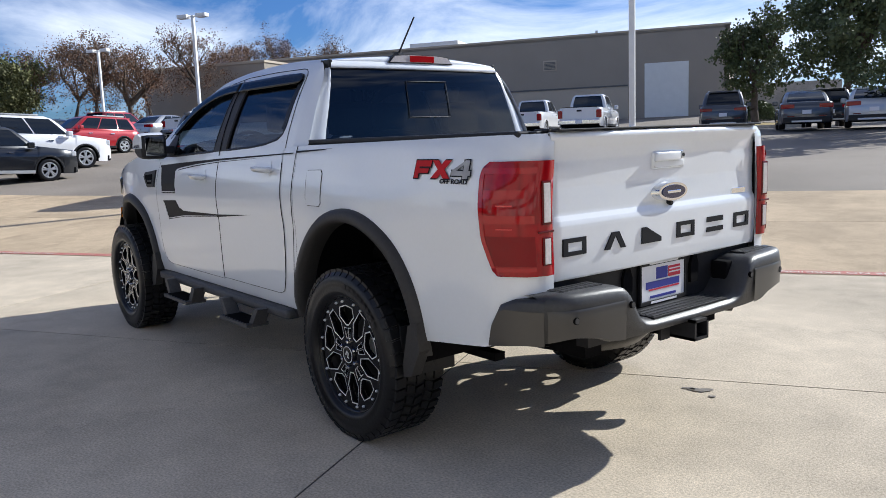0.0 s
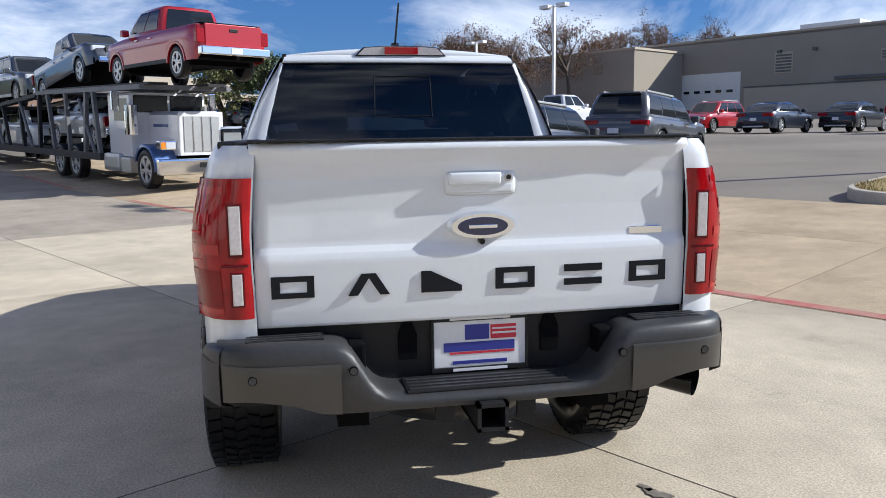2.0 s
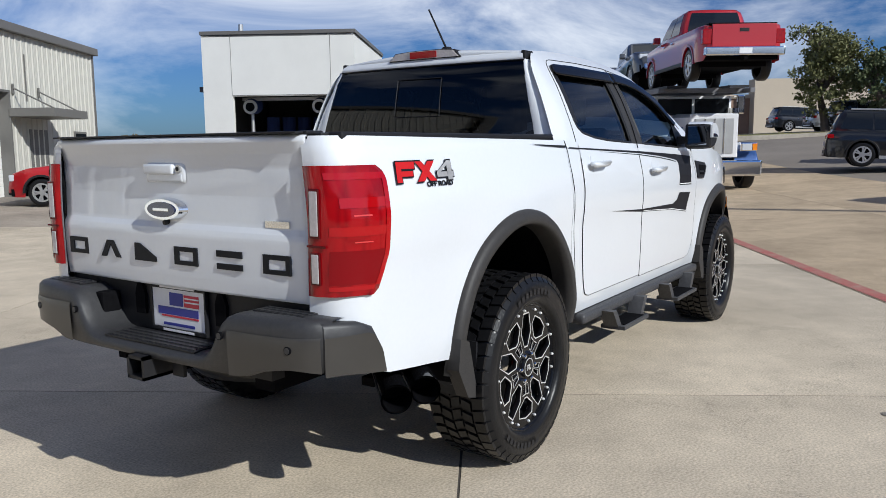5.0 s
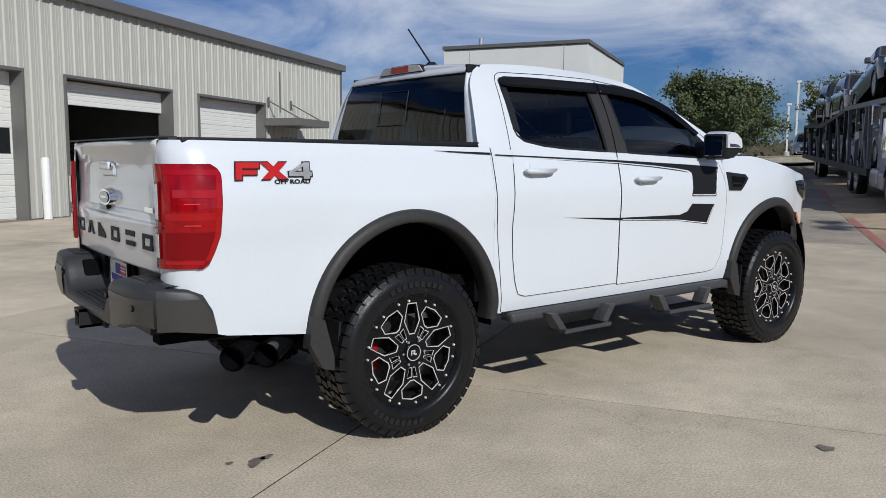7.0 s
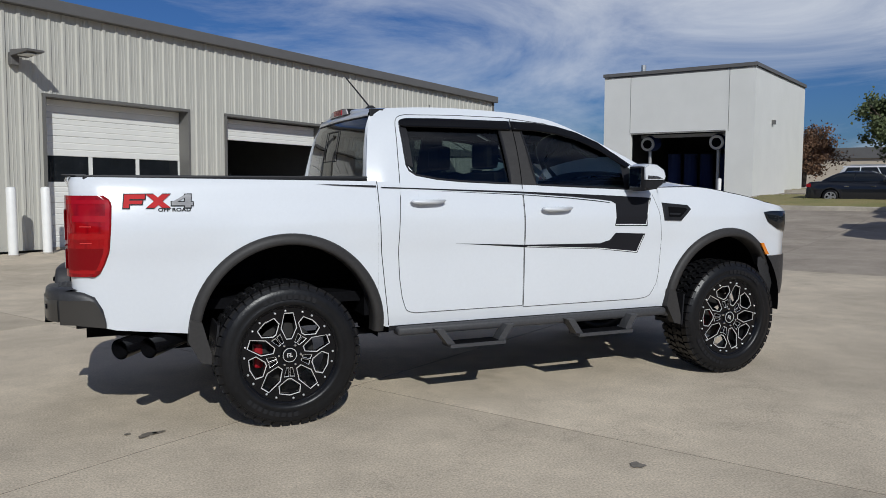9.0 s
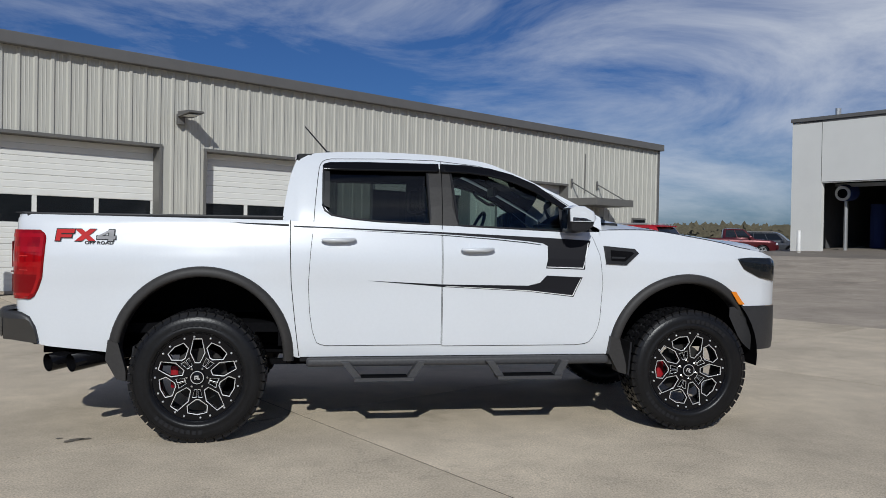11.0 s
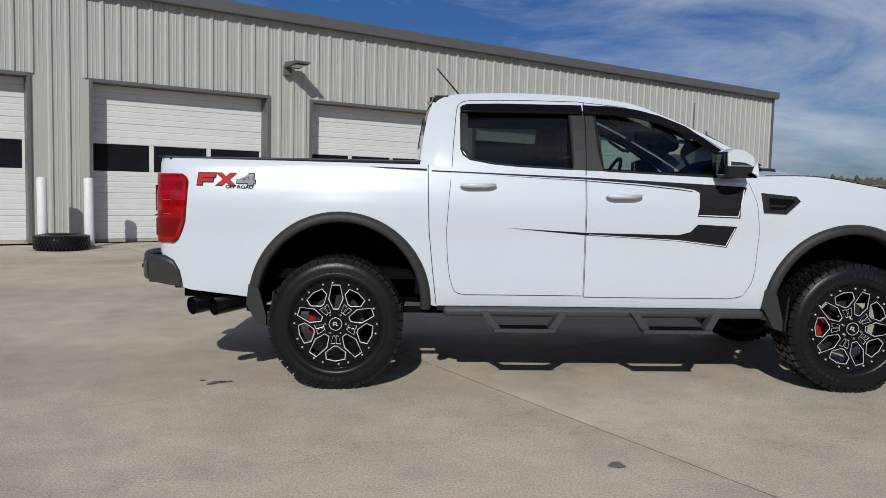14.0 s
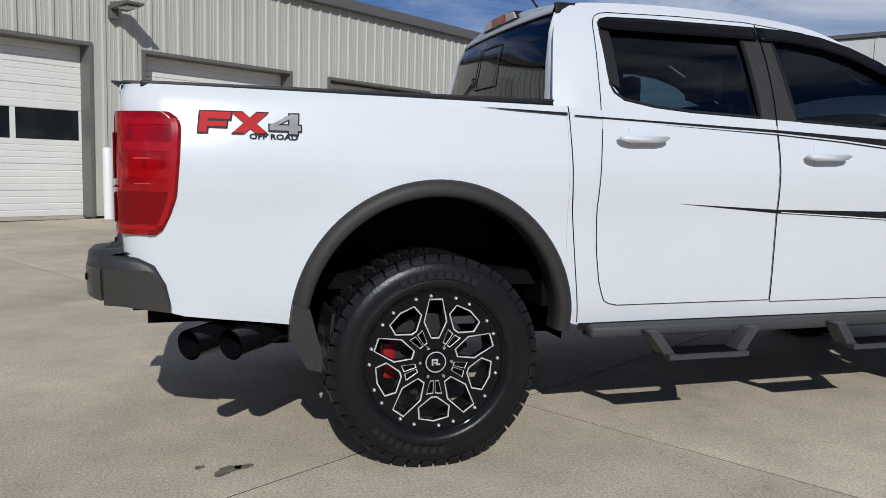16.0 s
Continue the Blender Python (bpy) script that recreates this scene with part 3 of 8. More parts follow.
# The white pickup: x forward from the rear axle, y to its left, z up
def glass_mat(name, tint, gloss=1.0):
    m = bpy.data.materials.new(name)
    m.use_nodes = True
    nt = m.node_tree
    nt.nodes.clear()
    N, K = nt.nodes.new, nt.links.new
    out, mix, tr, gl, fr = N("ShaderNodeOutputMaterial"), N("ShaderNodeMixShader"), N("ShaderNodeBsdfTransparent"), N("ShaderNodeBsdfGlossy"), N("ShaderNodeFresnel")
    tr.inputs["Color"].default_value = (*tint, 1)
    gl.inputs["Roughness"].default_value = 0.015
    gl.inputs["Color"].default_value = (gloss, gloss, gloss, 1)
    fr.inputs["IOR"].default_value = 1.52
    K(fr.outputs[0], mix.inputs[0])
    K(tr.outputs[0], mix.inputs[1])
    K(gl.outputs[0], mix.inputs[2])
    K(mix.outputs[0], out.inputs[0])
    return m


M_GLASS_SIDE = glass_mat("tinted_side_glass", (0.30, 0.34, 0.33))
M_GLASS_DOOR = glass_mat("pale_green_front_door_glass", (0.50, 0.60, 0.58))
M_GLASS_REAR = glass_mat("dark_rear_glass", (0.12, 0.14, 0.16))
M_GLASS_FRONT = glass_mat("clear_windscreen", (0.62, 0.68, 0.66))
M_LAMP_RED = mat("red_lamp_plastic", (0.40, 0.004, 0.008), 0.10, spec=0.3, fine=0.05, spread=0.25, scale=14)
lamp_nt = M_LAMP_RED.node_tree
lamp_b = lamp_nt.nodes["Principled BSDF"]
facet, fr_map, fr_mix, lamp_tc = lamp_nt.nodes.new("ShaderNodeTexVoronoi"), lamp_nt.nodes.new("ShaderNodeMapping"), lamp_nt.nodes.new("ShaderNodeValToRGB"), lamp_nt.nodes.new("ShaderNodeTexCoord")
facet.distance = "CHEBYCHEV"
facet.inputs["Scale"].default_value, facet.inputs["Randomness"].default_value = 9.0, 0.55
fr_map.inputs["Scale"].default_value = (2.2, 2.2, 1.0)
fr_mix.color_ramp.elements[0].color, fr_mix.color_ramp.elements[1].color = (0.32, 0.003, 0.006, 1), (0.22, 0.002, 0.005, 1)
fr_mix.color_ramp.elements[0].position, fr_mix.color_ramp.elements[1].position = 0.32, 0.60
lamp_nt.links.new(lamp_tc.outputs["Object"], fr_map.inputs["Vector"])
lamp_nt.links.new(fr_map.outputs[0], facet.inputs["Vector"])
lamp_nt.links.new(facet.outputs["Distance"], fr_mix.inputs[0])
lamp_nt.links.new(fr_mix.outputs[0], lamp_b.inputs["Base Color"])
lamp_b.inputs["Coat Weight"].default_value = 0.35
M_LAMP_DEEP = mat("deep_red_lamp_plastic", (0.10, 0.002, 0.004), 0.12, spec=0.35)
M_LAMP_LIT = mat("bright_red_reflector", (0.37, 0.003, 0.006), 0.08, spec=0.4, coat=0.5)
M_LAMP_MID = mat("plain_red_lamp_panel", (0.20, 0.002, 0.005), 0.12, spec=0.35)
# Pale red for thin strips that paint a glint on the tail light
M_LAMP_SHINE = mat("pale_red_lamp_shine", (0.65, 0.05, 0.05), 0.12, spec=0.5)
M_LAMP_CLEAR = mat("clear_lamp_lens", (0.55, 0.51, 0.51), 0.15, coat=1.0, fine=0.1, fine_scale=90)
M_AMBER = mat("amber_reflector", (0.85, 0.25, 0.02), 0.2, coat=1.0)
M_BUMPER = mat("textured_black_bumper", (0.035, 0.035, 0.037), 0.42, fine=0.12, bump=0.12, bump_scale=500)
M_BUMPER2 = mat("dark_grey_bumper_paint", (0.055, 0.051, 0.046), 0.38, metal=0.25, spread=0.1, scale=5, coat=0.3)
M_DECAL = mat("dark_grey_vinyl", (0.016, 0.016, 0.019), 0.5, spec=0.12)
M_DECAL_RED = mat("red_vinyl", (0.50, 0.015, 0.018), 0.5, spec=0.15, spread=0.2, scale=8)
M_DECAL_SILVER = mat("silver_vinyl", (0.36, 0.36, 0.37), 0.5, spec=0.15, spread=0.3, scale=12)
M_DECAL_WHITE = mat("white_pinstripe", (0.8, 0.8, 0.8), 0.4)
M_LETTER = mat("satin_black_letter", (0.010, 0.011, 0.014), 0.5, spec=0.2)
M_BLUE = mat("dark_blue_badge", (0.006, 0.012, 0.055), 0.12, coat=1.0)
M_RIM = mat("gloss_black_alloy", (0.006, 0.006, 0.007), 0.10, spec=0.3)
M_MACHINED = mat("machined_alloy", (0.80, 0.79, 0.78), 0.35, metal=0.6)
M_BARREL = mat("satin_black_barrel", (0.008, 0.008, 0.009), 0.55)
M_DISC = mat("dull_brake_iron", (0.05, 0.048, 0.046), 0.5, metal=0.6, spread=0.2)
M_CALIPER = mat("red_brake_caliper", (0.34, 0.008, 0.014), 0.45)
M_SEAT = mat("black_seat_cloth", (0.03, 0.03, 0.032), 0.85, fine=0.15, bump=0.2)
M_MIRROR = mat("mirror_glass", (0.30, 0.32, 0.35), 0.02, metal=1.0)
M_PLATE = mat("white_plate", (0.78, 0.78, 0.80), 0.35, fine=0.02)
M_PLATE_BLUE = mat("blue_print", (0.03, 0.04, 0.28), 0.4)
M_PLATE_RED = mat("red_print", (0.60, 0.03, 0.06), 0.4)
M_STEP = mat("textured_grey_step_steel", (0.055, 0.055, 0.058), 0.5, spec=0.4, fine=0.15, bump=0.15, bump_scale=400)
M_VISOR = mat("smoked_visor_plastic", (0.006, 0.006, 0.007), 0.12, spec=0.25)
M_HEADLINER = mat("grey_headliner_cloth", (0.20, 0.20, 0.19), 0.9, fine=0.1, bump=0.1)
M_COVER = mat("black_tonneau_vinyl", (0.02, 0.02, 0.021), 0.5, fine=0.1, bump=0.15, bump_scale=300)

SIDE_Z = [(0.45, 0.835), (0.52, 0.850), (0.60, 0.866), (0.75, 0.872), (0.95, 0.876), (1.06, 0.884), (1.12, 0.884), (1.20, 0.874), (1.28, 0.856), (1.34, 0.842), (1.38, 0.828), (1.41, 0.805)]
FRONT_X = [(2.6, 0.0), (3.0, 0.0), (3.3, 0.015), (3.55, 0.05), (3.72, 0.10), (3.80, 0.15), (3.86, 0.23)]
REAR_X = [(-1.0, 0.016), (-0.9, 0.006), (-0.75, 0.0)]
GREEN_Z = [(1.30, 0.845), (1.34, 0.833), (1.45, 0.797), (1.55, 0.755), (1.65, 0.708), (1.74, 0.655), (1.80, 0.615), (1.86, 0.56)]
ROOF_X = [(0.50, 1.39), (0.525, 1.57), (0.557, 1.72), (0.616, 1.803), (0.714, 1.843), (1.108, 1.860), (1.503, 1.847), (1.82, 1.808), (2.06, 1.72), (2.30, 1.603), (2.5, 1.50), (2.66, 1.41)]
FENDER_X = [(2.40, 1.335), (2.6, 1.345), (2.9, 1.350), (3.3, 1.300), (3.6, 1.245), (3.78, 1.195), (3.86, 1.13)]
HOOD_X = [(2.60, 1.47), (2.80, 1.435), (2.90, 1.408), (3.13, 1.365), (3.54, 1.312), (3.80, 1.255), (3.88, 1.20), (3.91, 1.13)]
ARCHES = [(0.02, 0.53), (3.22, 0.495)]


def half_width(x, z):
    y = smooth_lerp(SIDE_Z, z)
    if x > 2.6:
        y -= smooth_lerp(FRONT_X, x)
    if x < -0.75:
        y -= smooth_lerp(REAR_X, x)
    for cx, cz in ARCHES:
        d = math.hypot(x - cx, z - cz)
        if 0.5 < d < 0.72:
            y += 0.014 * (1 - (d - 0.5) / 0.22) ** 2
    return y


def arch_floor(x, low, r=0.535):
    """Lower edge of a side panel, lifted over the wheel openings."""
    z = low
    for cx, cz in ARCHES:
        if abs(x - cx) < r:
            z = max(z, cz + math.sqrt(r * r - (x - cx) ** 2))
    return z


def arch_samples(a, b, step=0.05, r=0.535):
    xs = set(spaced(a, b, max(2, int((b - a) / step))))
    for cx, _ in ARCHES:
        for k in range(0, 31):
            x = cx + r * math.cos(math.pi * k / 30)
            if a < x < b:
                xs.add(x)
        for e in (-r - 0.0005, r + 0.0005):
            if a < cx + e < b:
                xs.add(cx + e)
    return sorted(xs)


def side_skin(xs, low, high, s, n=18, off=0.0, surface=half_width):
    rows = []
    for x in xs:
        z0, z1 = low(x), high(x)
        rows.append([(x, s * (surface(x, z) + off), z) for z in spaced(z0, z1, n)])
    bm = grid_skin(rows)
    if s > 0:
        bmesh.ops.reverse_faces(bm, faces=bm.faces[:])
    return bm


def poly_span(poly, x):
    zs = []
    for (x0, z0), (x1, z1) in zip(poly, poly[1:] + poly[:1]):
        if min(x0, x1) - 1e-9 <= x <= max(x0, x1) + 1e-9:
            if abs(x1 - x0) < 1e-9:
                zs += [z0, z1]
            else:
                zs.append(z0 + (z1 - z0) * (x - x0) / (x1 - x0))
    return min(zs), max(zs)


def patch(poly, s, off, surface=half_width, step=0.04, n=3, thick=0.0):
    """A sheet with the outline poly in x and z, laid on the body side."""
    x0, x1 = min(p[0] for p in poly), max(p[0] for p in poly)
    xs = sorted(set(spaced(x0, x1, max(2, int((x1 - x0) / step)))) | {p[0] for p in poly})
    bm = side_skin(xs, lambda x: poly_span(poly, x)[0], lambda x: poly_span(poly, x)[1], s, n, off, surface)
    bmesh.ops.remove_doubles(bm, verts=bm.verts[:], dist=1e-5)
    if thick:
        bm.normal_update()
        ext = bmesh.ops.extrude_face_region(bm, geom=bm.faces[:])
        bmesh.ops.translate(bm, vec=(0, -s * thick, 0), verts=[v for v in ext["geom"] if isinstance(v, bmesh.types.BMVert)])
        bmesh.ops.recalc_face_normals(bm, faces=bm.faces[:])
    return bm


def seam(pts, s, r=0.004, surface=half_width, off=0.001):
    fine = []
    for (x0, z0), (x1, z1) in zip(pts[:-1], pts[1:]):
        n = max(1, int(math.hypot(x1 - x0, z1 - z0) / 0.035))
        fine += [(x0 + (x1 - x0) * k / n, z0 + (z1 - z0) * k / n) for k in range(n)]
    fine.append(pts[-1])
    return path_tube(bmesh.new(), [(x, s * (surface(x, z) + off), z) for x, z in fine], r, 6)


def green_width(x, z):
    y = smooth_lerp(GREEN_Z, z)
    return y + 0.012 * max(0, 1 - abs(x - 1.5) / 0.9) - (0.02 * max(0, (0.62 - x) / 0.1) if x < 0.62 else 0)


def belt(x):
    return smooth_lerp([(0.5, 1.385), (0.76, 1.372), (1.5, 1.345), (2.3, 1.318), (2.6, 1.31)], x)


def rail(x):
    return smooth_lerp(ROOF_X, x)


WIN_REAR = [(0.758, 1.735), (0.758, 1.485), (0.772, 1.45), (0.814, 1.422), (0.95, 1.398), (1.116, 1.384), (1.456, 1.370), (1.446, 1.742)]
WIN_FRONT = [(1.60, 1.748), (1.638, 1.364), (2.30, 1.338), (2.37, 1.335), (2.372, 1.50), (2.178, 1.622), (2.025, 1.69), (1.872, 1.730), (1.72, 1.746)]


def build_side(truck, s):
    w = M_WHITE
    # bed side with the rounded rear corner
    def bed_low(x):
        return arch_floor(x, lerp([(-1.0, 0.70), (-0.943, 0.605), (-0.535, 0.558), (0.3, 0.545), (0.55, 0.53)], x))
    rows = []
    for x, y in [(-1.108, 0.698), (-1.107, 0.74), (-1.098, 0.785), (-1.078, 0.815), (-1.05, 0.838)]:
        row = []
        for k in spaced(0.0, 1.0, 22):
            zz = 0.80 + (1.402 - 0.80) * k
            row.append((x + (0.012 if zz > 1.38 else 0), s * (y + (half_width(-1.0, zz) - half_width(-1.0, 1.0)) * (y - 0.60) / 0.25), zz))
        rows.append(row)
    for x in arch_samples(-1.0, 0.545):
        z0, z1 = bed_low(x), lerp([(-1.0, 1.402), (0.55, 1.385)], x)
        rows.append([(x, s * half_width(x, z), z) for z in spaced(z0, z1, 22)])
    bm = grid_skin(rows)
    if s > 0:
        bmesh.ops.reverse_faces(bm, faces=bm.faces[:])
    bed = part("bed_side", bm, w, truck, smooth=True)
    # cab side below the windows
    cab_low = lambda x: arch_floor(x, lerp([(0.55, 0.53), (0.62, 0.505), (2.66, 0.49)], x))
    part("cab_side", side_skin(arch_samples(0.551, 2.72), cab_low, belt, s, 20), w, truck, smooth=True)
    part("front_wing", side_skin(arch_samples(2.60, 3.86), lambda x: arch_floor(x, lerp([(2.6, 0.49), (3.6, 0.83), (3.9, 0.83)], x)), lambda x: smooth_lerp(FENDER_X, x), s, 20, 0.0015), w, truck, smooth=True)
    # doors
    rear_l = [(0.586, 0.80), (0.592, 0.755), (0.61, 0.722), (0.68, 0.698), (0.80, 0.680), (0.98, 0.671), (1.2, 0.685), (1.36, 0.701), (1.4, 0.705)]
    front_r = [(0.577, 2.40), (0.584, 2.49), (0.60, 2.53), (0.66, 2.578), (0.75, 2.600), (0.985, 2.616), (1.176, 2.595), (1.309, 2.544), (1.35, 2.52)]
    for name, xl, xr, z0 in (("rear_door", lambda z: lerp(rear_l, z), lambda z: 1.526, 0.588), ("front_door", lambda z: 1.533, lambda z: lerp(front_r, z), 0.580)):
        zs = [z0, z0 + 0.008, z0 + 0.02, z0 + 0.05] + spaced(z0 + 0.1, 1.30, 16)
        rows = []
        for z in zs:
            a, b = xl(z), xr(z)
            rows.append([(x, s * (half_width(x, z) + 0.0045), z) for x in spaced(a, b, 22)])
        rows.append([(x, s * (half_width(x, belt(x) - 0.004) + 0.0045), belt(x) - 0.004) for x in spaced(xl(1.34), xr(1.34), 22)])
        bm = grid_skin(rows)
        if s < 0:
            bmesh.ops.reverse_faces(bm, faces=bm.faces[:])
        bmesh.ops.recalc_face_normals(bm, faces=bm.faces[:])
        ob = part(name, bm, w, truck, smooth=True)
        edge = [(xl(z), z) for z in reversed(zs)] + [(xr(z), z) for z in zs]
        part("door_gap", seam(edge, s, 0.0018, off=0.0035), M_SHADOWED, ob, "dark gap round the door")
        hx, hz = (0.86, 1.262) if name == "rear_door" else (1.758, 1.208)
        yb = half_width(hx, hz)
        h = part("door_handle", prism([(-0.112, 0.006), (-0.095, -0.006), (-0.06, -0.014), (0.06, -0.014), (0.095, -0.006), (0.112, 0.006), (0.095, 0.015), (-0.095, 0.015)], -0.015, 0.015), w, ob, "white pull handle", True,
                 Matrix.Translation((hx, s * (yb + 0.035), hz)) @ Matrix.Rotation(radians(-1.5), 4, "Y"))
        part("handle_cup", patch([(hx - 0.05, hz - 0.035), (hx + 0.05, hz - 0.035), (hx + 0.06, hz), (hx + 0.05, hz + 0.045), (hx - 0.05, hz + 0.045), (hx - 0.06, hz)], s, 0.0075, thick=0.004), M_WHITE, ob)
    # gap between cab and bed, with the sill
    part("bed_end", patch([(0.545, 0.53), (0.545, 1.385), (0.553, 1.385), (0.557, 1.2), (0.564, 0.98), (0.588, 0.74), (0.614, 0.52)], s, 0.0012, step=0.006, n=16), w, bed, smooth=True)
    part("cab_gap", seam([(lerp([(0.52, 0.614), (0.74, 0.588), (0.98, 0.564), (1.2, 0.557), (1.4, 0.553)], z), z) for z in spaced(0.52, 1.385, 34)], s, 0.0024, off=0.0012), M_SHADOWED, truck, "dark gap between cab and bed")
    part("sill", side_skin(spaced(0.62, 2.68, 12), lambda x: 0.485, lambda x: 0.515, s, 2, 0.001), M_BLACK, truck)
    # greenhouse
    part("roof_rail", side_skin(sorted({0.758, 1.446, 1.60, 2.372, *spaced(0.74, 2.62, 40)}),
                                lambda x: lerp([(0.74, 1.738), (1.45, 1.742), (1.60, 1.748), (1.72, 1.746), (1.872, 1.730), (2.025, 1.69), (2.178, 1.622), (2.372, 1.50), (2.46, 1.43), (2.62, 1.345)], x), rail, s, 6, surface=green_width), w, truck, smooth=True)
    part("rear_pillar", side_skin([0.505, 0.515, 0.53, 0.545, 0.56, 0.58, 0.61, 0.65, 0.70, 0.758], lambda x: belt(x) - 0.01, rail, s, 14, surface=green_width), w, truck, smooth=True)
    part("window_ledge", side_skin(spaced(0.758, 2.62, 36), lambda x: belt(x) - 0.006, lambda x: lerp([(0.758, 1.49), (0.772, 1.45), (0.814, 1.422), (0.95, 1.398), (1.116, 1.384), (1.456, 1.370), (2.30, 1.338), (2.62, 1.335)], x), s, 3, surface=green_width), w, truck, smooth=True)
    part("pillar_cover", patch([(1.440, 1.745), (1.452, 1.368), (1.640, 1.362), (1.602, 1.748)], s, 0.002, green_width, thick=0.02), M_FLARE, truck, "black pillar between the door windows")
    part("mirror_sail", patch([(2.33, 1.335), (2.33, 1.53), (2.40, 1.478), (2.50, 1.40), (2.56, 1.335)], s, 0.003, green_width), M_BLACK, truck)
    part("rear_window", facing(patch(WIN_REAR, s, -0.012, green_width, n=6), (0, s, 0)), M_GLASS_SIDE, truck, "dark tinted glass", True)
    part("front_window", facing(patch(WIN_FRONT, s, -0.012, green_width, n=6), (0, s, 0)), M_GLASS_DOOR, truck, "tinted glass", True)
    frame_r = WIN_REAR + WIN_REAR[:1]
    part("window_seal", seam(frame_r, s, 0.010, green_width, -0.006), M_BLACK, truck)
    part("window_seal", seam(WIN_FRONT + WIN_FRONT[:1], s, 0.010, green_width, -0.006), M_BLACK, truck)
    part("quarter_strip", patch([(0.758, 1.735), (0.758, 1.49), (0.80, 1.47), (0.80, 1.735)], s, 0.0, green_width), M_BLACK, truck)
    # rain visors
    part("rain_visor", patch([(0.752, 1.752), (0.762, 1.728), (0.80, 1.722), (1.50, 1.722), (1.525, 1.724), (1.525, 1.782), (1.0, 1.784), (0.80, 1.778), (0.765, 1.768)], s, 0.018, green_width, n=4, thick=0.012), M_VISOR, truck, "smoked black rain visor", True)
    part("rain_visor", patch([(1.535, 1.722), (1.60, 1.722), (1.72, 1.718), (1.872, 1.700), (2.025, 1.660), (2.178, 1.594), (2.36, 1.482), (2.40, 1.50), (2.178, 1.655), (2.025, 1.72), (1.872, 1.760), (1.72, 1.778), (1.535, 1.783)], s, 0.018, green_width, n=4, thick=0.012), M_VISOR, truck, "smoked black rain visor", True)
    part("door_frame_gap", seam([(0.70, 1.36), (0.708, 1.50), (0.722, 1.66), (0.730, 1.735), (0.738, 1.763), (0.752, 1.782), (0.775, 1.795), (0.81, 1.802), (1.15, 1.810), (1.5, 1.806), (1.8, 1.775), (2.06, 1.70), (2.3, 1.58), (2.48, 1.46)], s, 0.002, green_width), M_SHADOWED, truck)
    part("door_frame_gap", seam([(1.529, 1.34), (1.536, 1.5), (1.545, 1.795)], s, 0.0025, green_width, 0.004), M_SHADOWED, truck)
    # wheel arch flares and flaps
    for k, (cx, cz) in enumerate(ARCHES):
        a0, a1 = (-4, 184) if k == 0 else (32, 185)
        rows = []
        for i in range(49):
            a = radians(a0 + (a1 - a0) * i / 48)
            row = []
            for r, o in ((0.563, 0.0), (0.560, 0.022), (0.548, 0.038), (0.515, 0.046), (0.500, 0.040), (0.494, 0.0), (0.494, -0.06)):
                x, z = cx + r * math.cos(a), cz + r * math.sin(a)
                row.append((x, s * (half_width(cx + 0.56 * math.cos(a), max(0.5, cz + 0.56 * math.sin(a))) - 0.012 + o), z))
            rows.append(row)
        bm = grid_skin(rows)
        if s < 0:
            bmesh.ops.reverse_faces(bm, faces=bm.faces[:])
        bmesh.ops.recalc_face_normals(bm, faces=bm.faces[:])
        part("arch_flare", bm, M_FLARE, truck, "dark grey plastic wheel arch flare", True)
        fx = cx - 0.545
        flap = prism([(s * 0.60, 0.60), (s * 0.895, 0.60), (s * 0.905, 0.38), (s * 0.62, 0.37)], -0.006, 0.006, None, "yz")
        fl = part("mud_flap", flap, M_BLACK, truck, "black rubber mud flap", m=Matrix.Translation((fx + (0.03 if k else 0.0), 0, 0)) @ Matrix.Rotation(radians(-9), 4, "Y"))
        fl.matrix_basis = Matrix.Translation((fx + 0.08, 0, 0)) @ Matrix.Rotation(radians(6), 4, "Y")
        part("flap_edge", prism([(-0.005, 0.64), (-0.02, 0.52), (0.045, 0.40), (0.10, 0.385), (0.10, 0.45), (0.055, 0.62)], s * 0.86, s * 0.915, None, "xz"), M_FLARE, truck, m=Matrix.Translation((fx, 0, 0)))
        # wheel well liner, its near-black colour carrying the shade in the arch
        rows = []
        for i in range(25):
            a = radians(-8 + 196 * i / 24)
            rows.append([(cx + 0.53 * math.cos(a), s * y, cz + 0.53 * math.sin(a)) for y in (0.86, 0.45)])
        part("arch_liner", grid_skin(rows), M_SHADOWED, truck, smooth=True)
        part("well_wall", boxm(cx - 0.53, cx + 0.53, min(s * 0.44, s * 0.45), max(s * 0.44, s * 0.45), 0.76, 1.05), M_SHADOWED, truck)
    # tail light
    rows, rows2 = [], []
    edge = [(0.885, -0.99), (0.90, -0.965), (0.95, -0.940), (1.016, -0.917), (1.15, -0.905), (1.26, -0.900), (1.285, -0.908), (1.307, -0.94)]
    for z in spaced(0.887, 1.307, 24):
        xe = lerp(edge, z)
        row = []
        for x, y in ((-1.112, 0.703), (-1.124, 0.712), (-1.126, 0.75), (-1.112, 0.792), (-1.09, 0.824), (-1.055, 0.848), (-1.0, 0.0), (xe - 0.03, 0.0), (xe - 0.006, 0.0), (xe, -1.0)):
            hw = half_width(-1.0, z)
            if y == 0:
                yy = half_width(x, z) + 0.013
            elif y < 0:
                yy = half_width(x, z) + 0.002
            else:
                yy = y + (hw - half_width(-1.0, 1.0)) * (y - 0.60) / 0.25
            row.append((x, s * yy, z))
        rows.append(row)
    bm = grid_skin(rows)
    bmesh.ops.recalc_face_normals(bm, faces=bm.faces[:])
    lamp_ob = part("tail_light", bm, M_LAMP_RED, truck, "red wraparound tail light", True)
